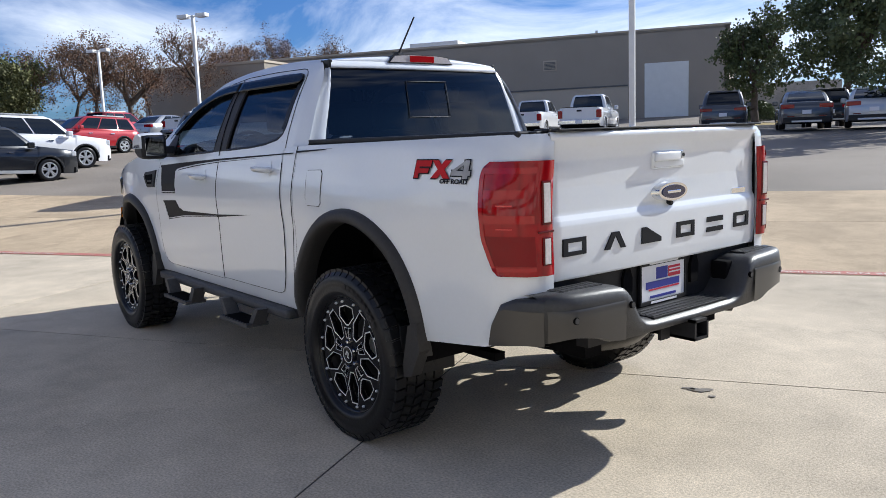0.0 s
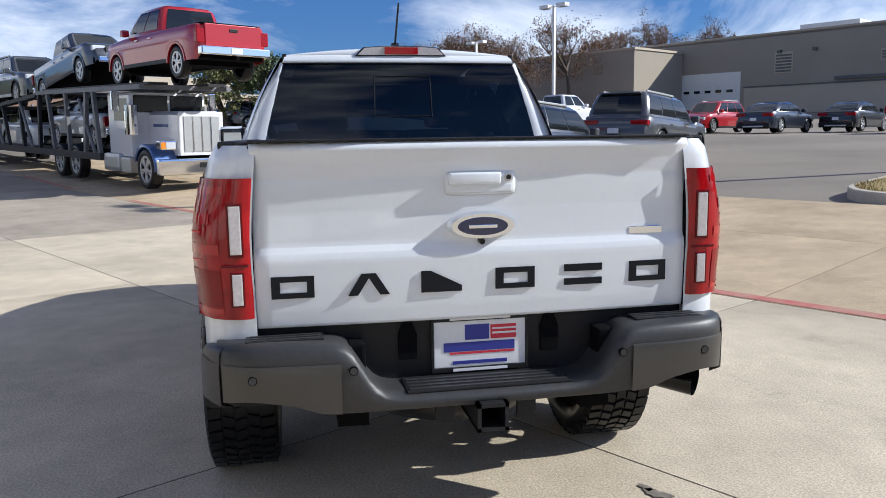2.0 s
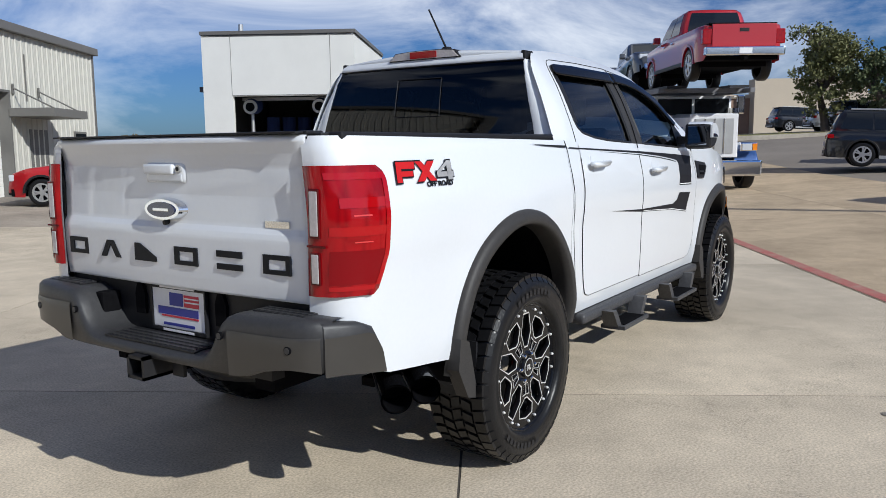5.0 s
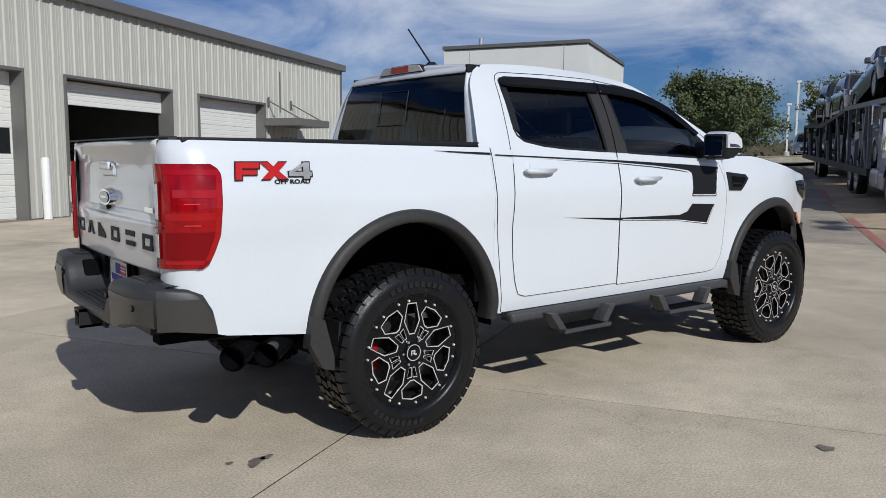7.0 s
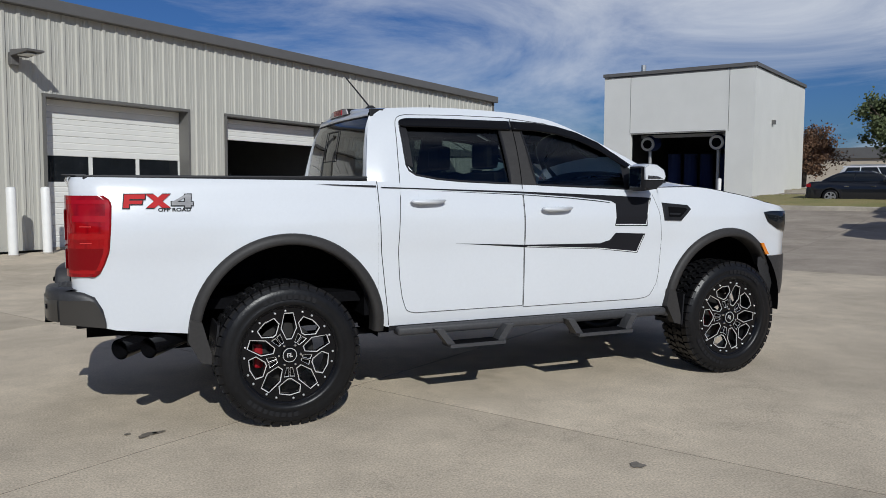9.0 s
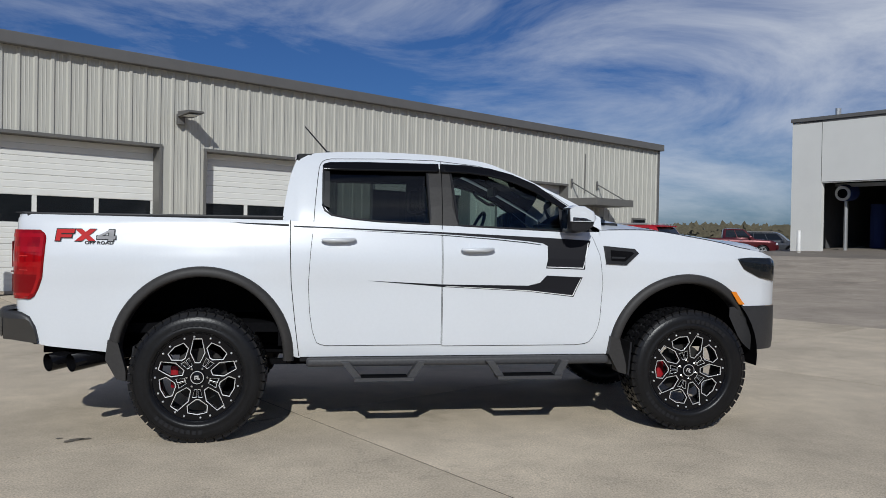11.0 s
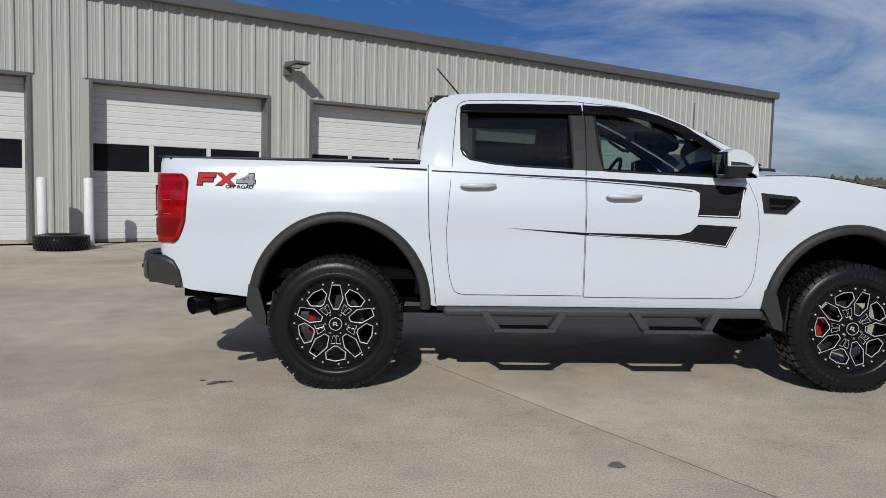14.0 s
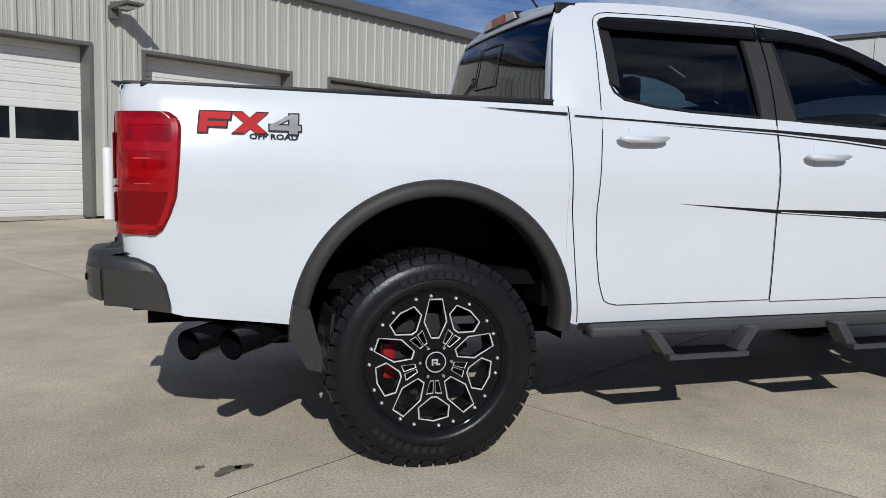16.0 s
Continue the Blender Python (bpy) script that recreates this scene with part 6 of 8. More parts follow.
    for s in (-1, 1):
        part("door_lining", side_skin(spaced(0.70, 2.54, 24), lambda x: 0.62, lambda x: belt(x) + 0.008, s, 6, -0.07), M_SEAT, truck, "black door lining", True)
        part("pillar_lining", side_skin([0.60, 0.66, 0.72, 0.765], lambda x: belt(x), lambda x: rail(x) - 0.03, s, 6, -0.035, green_width), M_SEAT, truck)
        part("pillar_lining", patch([(1.44, 1.75), (1.44, 1.36), (1.645, 1.36), (1.605, 1.75)], s, -0.04, green_width), M_SEAT, truck)
        part("rail_lining", side_skin(spaced(0.70, 2.50, 24), lambda x: lerp([(0.70, 1.738), (1.45, 1.742), (1.60, 1.748), (1.72, 1.746), (1.872, 1.730), (2.025, 1.69), (2.178, 1.622), (2.372, 1.50), (2.50, 1.41)], x), lambda x: max(rail(x) - 0.012, lerp([(2.0, 1.70), (2.5, 1.415)], x)), s, 3, -0.022, green_width), M_SEAT, truck)
        part("grab_handle", path_tube(bmesh.new(), [(2.02, s * 0.66, 1.66), (2.04, s * 0.645, 1.625), (2.14, s * 0.66, 1.565), (2.20, s * 0.685, 1.56)], 0.013, 8), M_SEAT, truck, "black grab handle")
    wheel_bm = bmesh.new()
    ring = []
    for i in range(25):
        a = 2 * math.pi * i / 24
        ring.append((1.98 + 0.07 * math.sin(a), 0.40 + 0.18 * math.cos(a), 1.32 + 0.165 * math.sin(a)))
    path_tube(wheel_bm, ring, 0.014, 8)
    tube(wheel_bm, (1.99, 0.40, 1.31), (2.15, 0.40, 1.26), 0.04)
    box(wheel_bm, 1.97, 2.0, 0.24, 0.56, 1.30, 1.34)
    part("steering_wheel", wheel_bm, M_BLACK, truck, "black steering wheel")
    part("inside_mirror", boxm(2.02, 2.05, -0.12, 0.12, 1.60, 1.67, 0.01), M_BLACK, truck)
    # fuel flap on the left bed side
    flap = patch([(0.255, 1.105), (0.26, 1.25), (0.275, 1.265), (0.40, 1.262), (0.41, 1.25), (0.405, 1.105), (0.39, 1.09), (0.27, 1.09)], 1, 0.0035)
    fo = part("fuel_flap", flap, w, truck, "white fuel flap", True)
    part("flap_gap", seam([(0.255, 1.105), (0.26, 1.25), (0.275, 1.265), (0.40, 1.262), (0.41, 1.25), (0.405, 1.105), (0.39, 1.09), (0.27, 1.09), (0.255, 1.105)], 1, 0.0025), M_SHADOWED, fo)
    # the front end reaches well ahead of the wheel, with full corners
    for ob in truck.children:
        if ob.type == "MESH" and ob.matrix_basis == Matrix() and not ob.name.startswith(("arch", "well", "chassis", "engine")):
            for vtx in ob.data.vertices:
                k = min(1.0, max(0.0, (vtx.co.x - 3.62) / 0.24))
                if k:
                    vtx.co.x += 0.125 * k * k * (3 - 2 * k)
    for x, y, s, roll in ((0, 0.805, -1, 0), (3.22, 0.795, -1, 20), (0, 0.81, 1, 31), (3.22, 0.835, 1, 8)):
        build_wheel(truck, x, y, 0.405, s, roll)
    return truck


EXHAUST = [((-0.885, -0.875, 0.50), (-0.60, -0.58, 0.535)), ((-0.745, -0.90, 0.50), (-0.47, -0.62, 0.535))]
WHEEL = build_wheel_meshes()
build_truck()
# Other vehicles
AZ_V = math.degrees(math.atan2(-CU, SU))


def paint(name, color, metal=0.3):
    return mat(name, color, 0.3, metal=metal, coat=1.0, fine=0.02, spread=0.02)


P_BLACK, P_WHITE, P_GREY = paint("black_paint", (0.012, 0.013, 0.016)), paint("plain_white_paint", (0.72, 0.72, 0.73), 0), paint("dark_grey_paint", (0.075, 0.078, 0.085))
P_RED, P_SILVER, P_NAVY, P_MAROON = paint("red_paint", (0.42, 0.012, 0.018), 0.1), paint("silver_paint", (0.42, 0.43, 0.45), 0.5), paint("dark_blue_paint", (0.018, 0.024, 0.04)), paint("maroon_paint", (0.10, 0.012, 0.015))
M_HEAD = mat("headlamp_glass", (0.55, 0.57, 0.6), 0.12, coat=1.0)
M_RIM_SILVER = mat("silver_alloy", (0.55, 0.55, 0.56), 0.3, metal=0.8)


def car_wheel_meshes():
    tyre = mesh_of(lathe([(0.66, 0.3), (0.8, 0.34), (0.95, 0.32), (1.0, 0.22), (1.0, -0.22), (0.95, -0.32), (0.8, -0.34), (0.66, -0.3), (0.62, -0.26)], 28), "car_tyre", M_RUBBER, True)
    def polar(r, deg):
        return (r * math.cos(radians(deg)), r * math.sin(radians(deg)))
    holes = []
    for k in range(5):
        c = 90 + 72 * k
        holes.append([polar(0.20, c - 18), polar(0.56, c - 21), polar(0.60, c - 11), polar(0.60, c + 11), polar(0.56, c + 21), polar(0.20, c + 18)])
        holes.append([polar(0.34, c + 32), polar(0.60, c + 31), polar(0.60, c + 41), polar(0.34, c + 40)])
    rim = plate_with_holes([polar(0.68, 360 * i / 40) for i in range(40)], holes, 0.05, 0.02)
    rim.transform(Matrix.Rotation(math.pi / 2, 4, "X") @ Matrix.Translation((0, 0, 0.24)))
    rim.materials.append(M_RIM_SILVER)
    back = mesh_of(lathe([(0.0, -0.12), (0.63, -0.14)], 24), "car_rim_back", M_SHADOWED)
    return tyre, rim, back


CAR_TYRE, CAR_RIM, CAR_BACK = car_wheel_meshes()

STYLES = {
    "suv": dict(L=4.85, W=1.92, H=1.72, wb=2.85, r=0.37, belt=1.06, hood=1.14, nose=0.94, bottom=0.26, cowl=1.10, ws=0.42, rear=-2.28, rtop=-2.02, tail=1.06),
    "sedan": dict(L=4.75, W=1.82, H=1.44, wb=2.78, r=0.33, belt=0.94, hood=0.95, nose=0.68, bottom=0.20, cowl=0.98, ws=0.25, rear=-1.85, rtop=-0.95, tail=0.98),
    "hatch": dict(L=4.4, W=1.84, H=1.62, wb=2.65, r=0.34, belt=1.0, hood=1.02, nose=0.74, bottom=0.23, cowl=0.98, ws=0.30, rear=-2.08, rtop=-1.72, tail=1.02),
    "pickup": dict(L=5.8, W=1.98, H=1.92, wb=3.65, r=0.40, belt=1.24, hood=1.24, nose=0.95, bottom=0.42, cowl=1.25, ws=0.62, rear=-0.78, rtop=-0.70, tail=1.26),
}


def build_car(style, name, body_mat, label, u=None, v=None, az=AZ_V, m=None, scale=0.88, group="", lights=True):
    q = STYLES[style]
    if m is None:
        p = site(u, v)
        m = Matrix.Translation(p) @ Matrix.Rotation(math.atan2(rise(u, v + 1) - rise(u, v - 1), 2), 4, Vector((CU, SU, 0))) @ Matrix.Rotation(radians(az), 4, "Z")
    car = thing(name, label, {"suv": "SUV", "sedan": "car", "hatch": "car", "pickup": "pickup truck"}[style], group, m=m @ Matrix.Scale(scale, 4))
    L, W, H, wb = q["L"], q["W"] / 2, q["H"], q["wb"]
    f, b = L / 2, -L / 2
    xw = [wb / 2 + 0.02, -wb / 2 + 0.02]
    top = [(b, q["tail"] - 0.28), (b + 0.05, q["tail"] - 0.08), (b + 0.14, q["tail"]), (q["rear"], q["belt"] + 0.02), (0.0, q["belt"]), (q["cowl"], q["belt"] - 0.01), (q["cowl"] + 0.05, q["hood"] - 0.01), (f - 0.5, q["hood"] - 0.09), (f - 0.15, q["nose"] + 0.08), (f - 0.04, q["nose"] - 0.08), (f, q["nose"] - 0.22)]
    if style == "sedan":
        top[2:4] = [(b + 0.12, q["tail"]), (q["rear"], q["tail"] + 0.02)]
    ra = q["r"] + 0.06

    def wide(x):
        return W - 0.22 * max(0, (x - (f - 0.7)) / 0.7) ** 2 - 0.14 * max(0, ((b + 0.5) - x) / 0.5) ** 2

    def low(x):
        z = q["bottom"] + (0.10 if x > f - 0.12 or x < b + 0.12 else 0)
        for c in xw:
            if abs(x - c) < ra:
                z = max(z, q["r"] + math.sqrt(ra * ra - (x - c) ** 2))
        return z
    xs = set(spaced(b, f, 40)) | {t[0] for t in top}
    for c in xw:
        xs |= {c + ra * math.cos(math.pi * k / 12) for k in range(13)} | {c - ra - 0.001, c + ra + 0.001}
    rows = []
    for x in sorted(x for x in xs if b <= x <= f):
        zt, zl, w = lerp(top, x), low(x), wide(x)
        zl = min(zl, zt - 0.06)
        zm = min(max(zl + 0.02, q["belt"] - 0.28), zt - 0.05)
        half = [(w * 0.985, zl), (w, (zl + zm) / 2), (w, zm), (w * 0.985, zt - 0.04), (w * 0.94, zt - 0.008), (w * 0.6, zt + 0.01), (0, zt + 0.015)]
        rows.append([(x, -y, z) for y, z in half] + [(x, y, z) for y, z in half[-2::-1]])
    bm = grid_skin(rows)
    for r in (rows[0], rows[-1]):
        bm.faces.new([bm.verts.new(p) for p in r])
    bmesh.ops.remove_doubles(bm, verts=bm.verts[:], dist=0.002)
    bmesh.ops.recalc_face_normals(bm, faces=bm.faces[:])
    part("body", bm, body_mat, car, smooth=True)
    part("underside", boxm(b + 0.1, f - 0.1, -W * 0.86, W * 0.86, q["bottom"] + 0.02, q["bottom"] + 0.2), M_SHADOWED, car)
    for c in xw:
        part("axle_well", boxm(c - ra, c + ra, -W * 0.80, W * 0.80, q["r"] * 0.8, q["r"] + ra * 0.9), M_SHADOWED, car)
    # cabin
    zb = q["belt"] - 0.02 if style != "sedan" else q["belt"] + 0.0
    base = [(q["cowl"] + 0.12, W * 0.86), (q["rear"], W * 0.88)]
    roof = [(q["ws"], W * 0.70), (q["rtop"], W * 0.70)]
    rows = []
    N = 12
    for k in range(N + 1):
        t = k / N
        zz = zb + (H - zb) * t
        bulge = math.sin(math.pi * t) * 0.03
        x1 = base[0][0] + (roof[0][0] - base[0][0]) * t
        x0 = base[1][0] + (roof[1][0] - base[1][0]) * (t ** 1.4)
        y = W * 0.88 + (W * 0.70 - W * 0.88) * t + bulge
        if k == N:
            x1 -= 0.10
            x0 += 0.06
            y -= 0.07
        rows.append((x0, x1, y, zz - (0.015 if k == N - 1 else 0)))
    bm = grid_skin([[(x1, -y * 0.9, z), (x1 + 0.05, 0, z), (x1, y * 0.9, z), (x1 - 0.08, y, z), (x0 + 0.08, y, z), (x0, y * 0.9, z), (x0 - 0.03, 0, z), (x0, -y * 0.9, z), (x0 + 0.08, -y, z), (x1 - 0.08, -y, z), (x1, -y * 0.9, z)] for x0, x1, y, z in rows])
    x0, x1, y, z = rows[-1]
    bmesh.ops.recalc_face_normals(bm, faces=bm.faces[:])
    cab = part("cabin", bm, body_mat, car, smooth=True)
    xm = [x0 + (x1 - x0) * t for t in (-0.02, 0.2, 0.5, 0.8, 1.02)]
    bm = grid_skin([[(x, t * y, z + 0.03 * (1 - t * t) - (0.02 if i in (0, 4) else 0)) for t in (-1, -0.6, 0, 0.6, 1)] for i, x in enumerate(xm)])
    part("roof", bm, body_mat, car, smooth=True)

    def at(t):
        t = max(0, min(1, t))
        i = min(N - 1, int(t * N))
        k = t * N - i
        return [rows[i][j] + (rows[i + 1][j] - rows[i][j]) * k for j in range(4)]

    def side_window(xa, xb, xc, xd, s):
        out = []
        for k in range(9):
            t = 0.14 + 0.74 * k / 8
            y, z = at(t)[2:]
            a, b = xa + (xd - xa) * k / 8, xb + (xc - xb) * k / 8
            out.append([(a, s * (y + 0.009), z), (b, s * (y + 0.009), z)])
        bm = grid_skin(out)
        bmesh.ops.recalc_face_normals(bm, faces=bm.faces[:])
        part("side_window", bm, M_DARKGLASS, cab, "dark side glass")
    lo, hi = at(0.14), at(0.88)
    cuts = {"suv": (0.31, 0.64), "hatch": (0.30, 0.66), "sedan": (0.44,), "pickup": (0.48,)}[style]
    for s in (-1, 1):
        e = [0.0, *cuts, 1.0]
        a0, a1, b0, b1 = lo[0] + 0.16, lo[1] - 0.18, hi[0] + 0.14, hi[1] - 0.12
        if style == "sedan":
            a0 += 0.12
            b0 += 0.05
        for k in range(len(e) - 1):
            g = 0.025
            side_window(a0 + (a1 - a0) * e[k] + g, a0 + (a1 - a0) * e[k + 1] - g, b0 + (b1 - b0) * e[k + 1] - g, b0 + (b1 - b0) * e[k] + g, s)
        part("door_mirror", boxm(base[0][0] - 0.42, base[0][0] - 0.24, min(s * W * 0.95, s * (W * 0.95 + 0.2)), max(s * W * 0.95, s * (W * 0.95 + 0.2)), zb + 0.02, zb + 0.2, 0.04), body_mat, car)
        for xh in (0.32, -0.72) if style != "pickup" else (0.45, -0.35):
            part("door_handle", boxm(xh - 0.11, xh + 0.07, min(s * W, s * (W + 0.022)), max(s * W, s * (W + 0.022)), q["belt"] - 0.16, q["belt"] - 0.125, 0.006), M_CHROME, car)
        part("sill_trim", boxm(-wb / 2 + ra + 0.04, wb / 2 - ra, min(s * (W - 0.03), s * (W + 0.012)), max(s * (W - 0.03), s * (W + 0.012)), q["bottom"], q["bottom"] + 0.10, 0.01), M_BLACK if style != "suv" else M_STEEL, car)
        for c in xw:
            arc = grid_skin([[(c + rr * math.cos(math.pi * k / 16), s * (wide(c) + oo), q["r"] + rr * math.sin(math.pi * k / 16)) for rr, oo in ((ra + 0.045, -0.004), (ra + 0.03, 0.012), (ra - 0.01, 0.012), (ra - 0.012, -0.05))] for k in range(17)])
            bmesh.ops.recalc_face_normals(arc, faces=arc.faces[:])
            part("arch_trim", arc, M_BLACK if style in ("suv", "hatch") else body_mat, car)
        # lamps
        if lights:
            zt = q["tail"] - (0.20 if style != "pickup" else 0.30)
            if style == "pickup":
                part("tail_light", boxm(b - 0.012, b + 0.14, min(s * (W - 0.24), s * (W - 0.02)), max(s * (W - 0.24), s * (W - 0.02)), zt - 0.16, zt + 0.18, 0.02), M_LAMP_RED, car)
            else:
                part("tail_light", boxm(b + 0.012, b + 0.20, min(s * (W - 0.50), s * (W - 0.035)), max(s * (W - 0.50), s * (W - 0.035)), zt - 0.03, zt + (0.13 if style == "sedan" else 0.10), 0.02), M_LAMP_RED, car)
            part("headlight", boxm(f - 0.30, f - 0.06, min(s * (W - 0.52), s * (W - 0.12)), max(s * (W - 0.52), s * (W - 0.12)), q["nose"] - 0.12, q["nose"] + 0.04, 0.03), M_HEAD, car)
            part("bumper_reflector", boxm(b - 0.004, b + 0.05, min(s * (W - 0.5), s * (W - 0.25)), max(s * (W - 0.5), s * (W - 0.25)), q["bottom"] + 0.25, q["bottom"] + 0.29), M_LAMP_DEEP, car)
    # end glass
    def end_glass(name, front):
        d, out = (0.05 if front else -0.03), []
        for k in range(9):
            x0, x1, y, z = at(0.12 + 0.78 * k / 8)
            x = x1 + 0.012 if front else x0 - 0.012
            out.append([(x + d * 0.08, -y * 0.82, z), (x + d, 0, z), (x + d * 0.08, y * 0.82, z)])
        bm = grid_skin(out)
        bmesh.ops.recalc_face_normals(bm, faces=bm.faces[:])
        part(name, bm, M_DARKGLASS, cab, "dark glass")
    end_glass("windscreen", True)
    end_glass("rear_window", False)
    # ends
    part("front_bumper", boxm(f - 0.14, f + 0.02, -W * 0.74, W * 0.74, q["bottom"] + 0.04, q["nose"] - 0.30, 0.04), M_BLACK if style != "pickup" else M_CHROME, car)
    part("grille", boxm(f - 0.10, f + 0.012, -W * 0.5, W * 0.5, q["nose"] - 0.29, q["nose"] - 0.02, 0.02), M_BLACK, car)
    if style == "pickup":
        part("rear_bumper", boxm(b - 0.16, b + 0.05, -W * 0.94, W * 0.94, 0.52, 0.72, 0.03), M_CHROME, car, "chrome rear bumper")
        part("tailgate", boxm(b - 0.03, b + 0.03, -W * 0.76, W * 0.76, 0.74, q["tail"] - 0.005, 0.012), body_mat, car)
        part("gate_handle", boxm(b - 0.045, b, -0.11, 0.11, q["tail"] - 0.18, q["tail"] - 0.10, 0.008), M_BLACK, car)
        part("bed_cover", boxm(b + 0.05, q["rear"] - 0.06, -W * 0.80, W * 0.80, q["tail"] + 0.0, q["tail"] + 0.03), M_SHADOWED, car)
        part("hitch", boxm(b - 0.2, b, -0.04, 0.04, 0.42, 0.50), M_SHADOWED, car)
    else:
        part("rear_bumper", boxm(b - 0.03, b + 0.20, -W * 0.88, W * 0.88, q["bottom"] + 0.02, q["bottom"] + 0.24, 0.04), M_BLACK, car)
        part("skid_plate", boxm(b - 0.045, b + 0.02, -W * 0.55, W * 0.55, q["bottom"] + 0.05, q["bottom"] + 0.12, 0.01), M_STEEL, car)
        if style in ("suv", "hatch"):
            for s in (-1, 1):
                part("roof_bar", boxm(q["rtop"] + 0.2, q["ws"] - 0.35, min(s * W * 0.62, s * W * 0.66), max(s * W * 0.62, s * W * 0.66), H + 0.0, H + 0.05, 0.01), M_STEEL, car)
            part("rear_spoiler", boxm(q["rtop"] - 0.14, q["rtop"] + 0.12, -W * 0.60, W * 0.60, H - 0.06, H - 0.015, 0.012), body_mat, car)
    part("plate", boxm(b - (0.05 if style != "pickup" else 0.17), b + 0.02, -0.15, 0.15, q["bottom"] + (0.35 if style != "pickup" else 0.14), q["bottom"] + (0.49 if style != "pickup" else 0.27)), M_PLATE, car)
    for c in xw:
        for s in (-1, 1):
            mm = Matrix.Translation((c, s * (W - 0.125), q["r"])) @ Matrix.Rotation(0 if s < 0 else math.pi, 4, "Z") @ Matrix.Diagonal((q["r"], 0.34, q["r"], 1)) @ Matrix.Rotation(c * 3, 4, "Y")
            wh = part("wheel", CAR_RIM, None, car, "alloy wheel", m=mm)
            part("tyre", CAR_TYRE, None, wh)
            part("rim_back", CAR_BACK, None, wh)
    return car


LOT = "cars in the lot"
build_car("suv", "dark_grey_suv", P_GREY, "dark grey SUV parked on the asphalt", 9.9, 12.1, az=-48, scale=0.95, group=LOT)
build_car("suv", "grey_suv", P_GREY, "dark grey SUV with silver roof bars", 10.3, 17.2, az=-48, scale=1.0, group=LOT)
build_car("suv", "black_suv", P_BLACK, "black SUV with chrome trim parked on asphalt", 19.1, 12.62, az=-80, scale=0.92, group=LOT)
build_car("suv", "white_suv", P_WHITE, "large white SUV parked in the lot", 21.25, 15.93, az=-78, scale=1.02, group=LOT)
build_car("hatch", "red_suv", P_RED, "red compact SUV among parked cars", 24.6, 21.8, scale=0.95, group=LOT, az=AZ_V + 165)
build_car("pickup", "white_pickup", P_WHITE, "white pickup seen among parked cars", 25.5, 31.5, scale=0.95, group=LOT)
build_car("hatch", "red_hatchback", P_RED, "bright red hatchback parked in the lot", 18.0, 34.2, scale=0.95, group=LOT, az=AZ_V + 180)
build_car("sedan", "dark_sedan", P_NAVY, "dark blue sedan parked facing the building", 14.9, 34.7, scale=0.97, group=LOT)
build_car("sedan", "dark_sedan", P_BLACK, "black sedan parked facing the building", 12.84, 38.6, scale=0.97, group=LOT)
build_car("pickup", "white_pickup", P_WHITE, "white crew cab pickup with chrome bumper", 8.6, 35.6, scale=0.95, group=LOT)
build_car("pickup", "white_pickup", P_WHITE, "older white pickup with dark bed", 5.2, 32.2, scale=0.95, group=LOT)
build_car("hatch", "dark_suv", P_GREY, "dark SUV parked before the tan building", -0.52, 32.2, scale=1.0, group=LOT)
build_car("sedan", "grey_sedan", P_GREY, "dark grey sedan parked in the lot", -3.4, 29.4, scale=0.98, group=LOT)
build_car("sedan", "silver_sedan", P_SILVER, "silver sedan parked in the lot", -5.7, 28.85, scale=0.98, group=LOT, az=AZ_V - 6)
build_car("hatch", "black_suv", P_BLACK, "black SUV parked behind a sedan", -4.7, 34.8, scale=0.98, group=LOT)
build_car("sedan", "black_sedan", P_BLACK, "black sedan with bright wheels by the grass", 30.1, -0.4, scale=0.87, group=LOT)
build_car("hatch", "white_suv", P_WHITE, "white SUV half hidden behind a black sedan", 33.0, -0.1, scale=0.87, group=LOT)
build_car("pickup", "white_pickup", P_WHITE, "white pickup facing the drive", 55.0, 5.0, scale=0.95, group=LOT, az=math.degrees(math.atan2(SU, CU)) + 180)
build_car("hatch", "red_suv", P_RED, "red SUV parked near the workshop", 15.0, -8.6, scale=0.95, group=LOT, az=AZ_V + 190)
build_car("pickup", "maroon_pickup", P_MAROON, "maroon pickup parked beyond the workshop", 46.0, -23.2, scale=0.95, group=LOT, az=AZ_V + 35)
build_car("suv", "dark_suv", P_GREY, "dark grey SUV parked beyond the workshop", 50.0, -22.6, scale=0.95, group=LOT, az=AZ_V + 20)
p = WORKSHOP @ Vector((6.6, 4.2, 0.012))
build_car("suv", "dark_suv", P_BLACK, "dark SUV inside the open workshop bay", m=Matrix.Translation(p) @ Matrix.Rotation(radians(34.5 + 90), 4, "Z"), scale=0.95)
rnd = random.Random(11)
FAR = [("sedan", P_SILVER), ("hatch", P_WHITE), ("suv", P_BLACK), ("sedan", P_NAVY), ("hatch", P_RED), ("suv", P_GREY), ("pickup", P_WHITE)]
for row_v, u0, u1, step in ((22.5, 27, 52, 3.1), (31.0, 28, 54, 3.3), (9.0, 58, 70, 3.2)):
    u = u0
    while u < u1:
        st, pm = FAR[rnd.randrange(len(FAR))]
        nm = {"sedan": "parked_sedan", "hatch": "parked_hatchback", "suv": "parked_suv", "pickup": "parked_pickup"}[st]
        word = {P_SILVER: "silver", P_WHITE: "white", P_BLACK: "black", P_NAVY: "dark blue", P_RED: "red", P_GREY: "dark grey"}[pm]
        build_car(st, nm, pm, word + " vehicle in a distant row of cars", u, row_v, scale=0.95, group="distant parked cars")
        u += step * rnd.choice((1, 1, 1, 2))


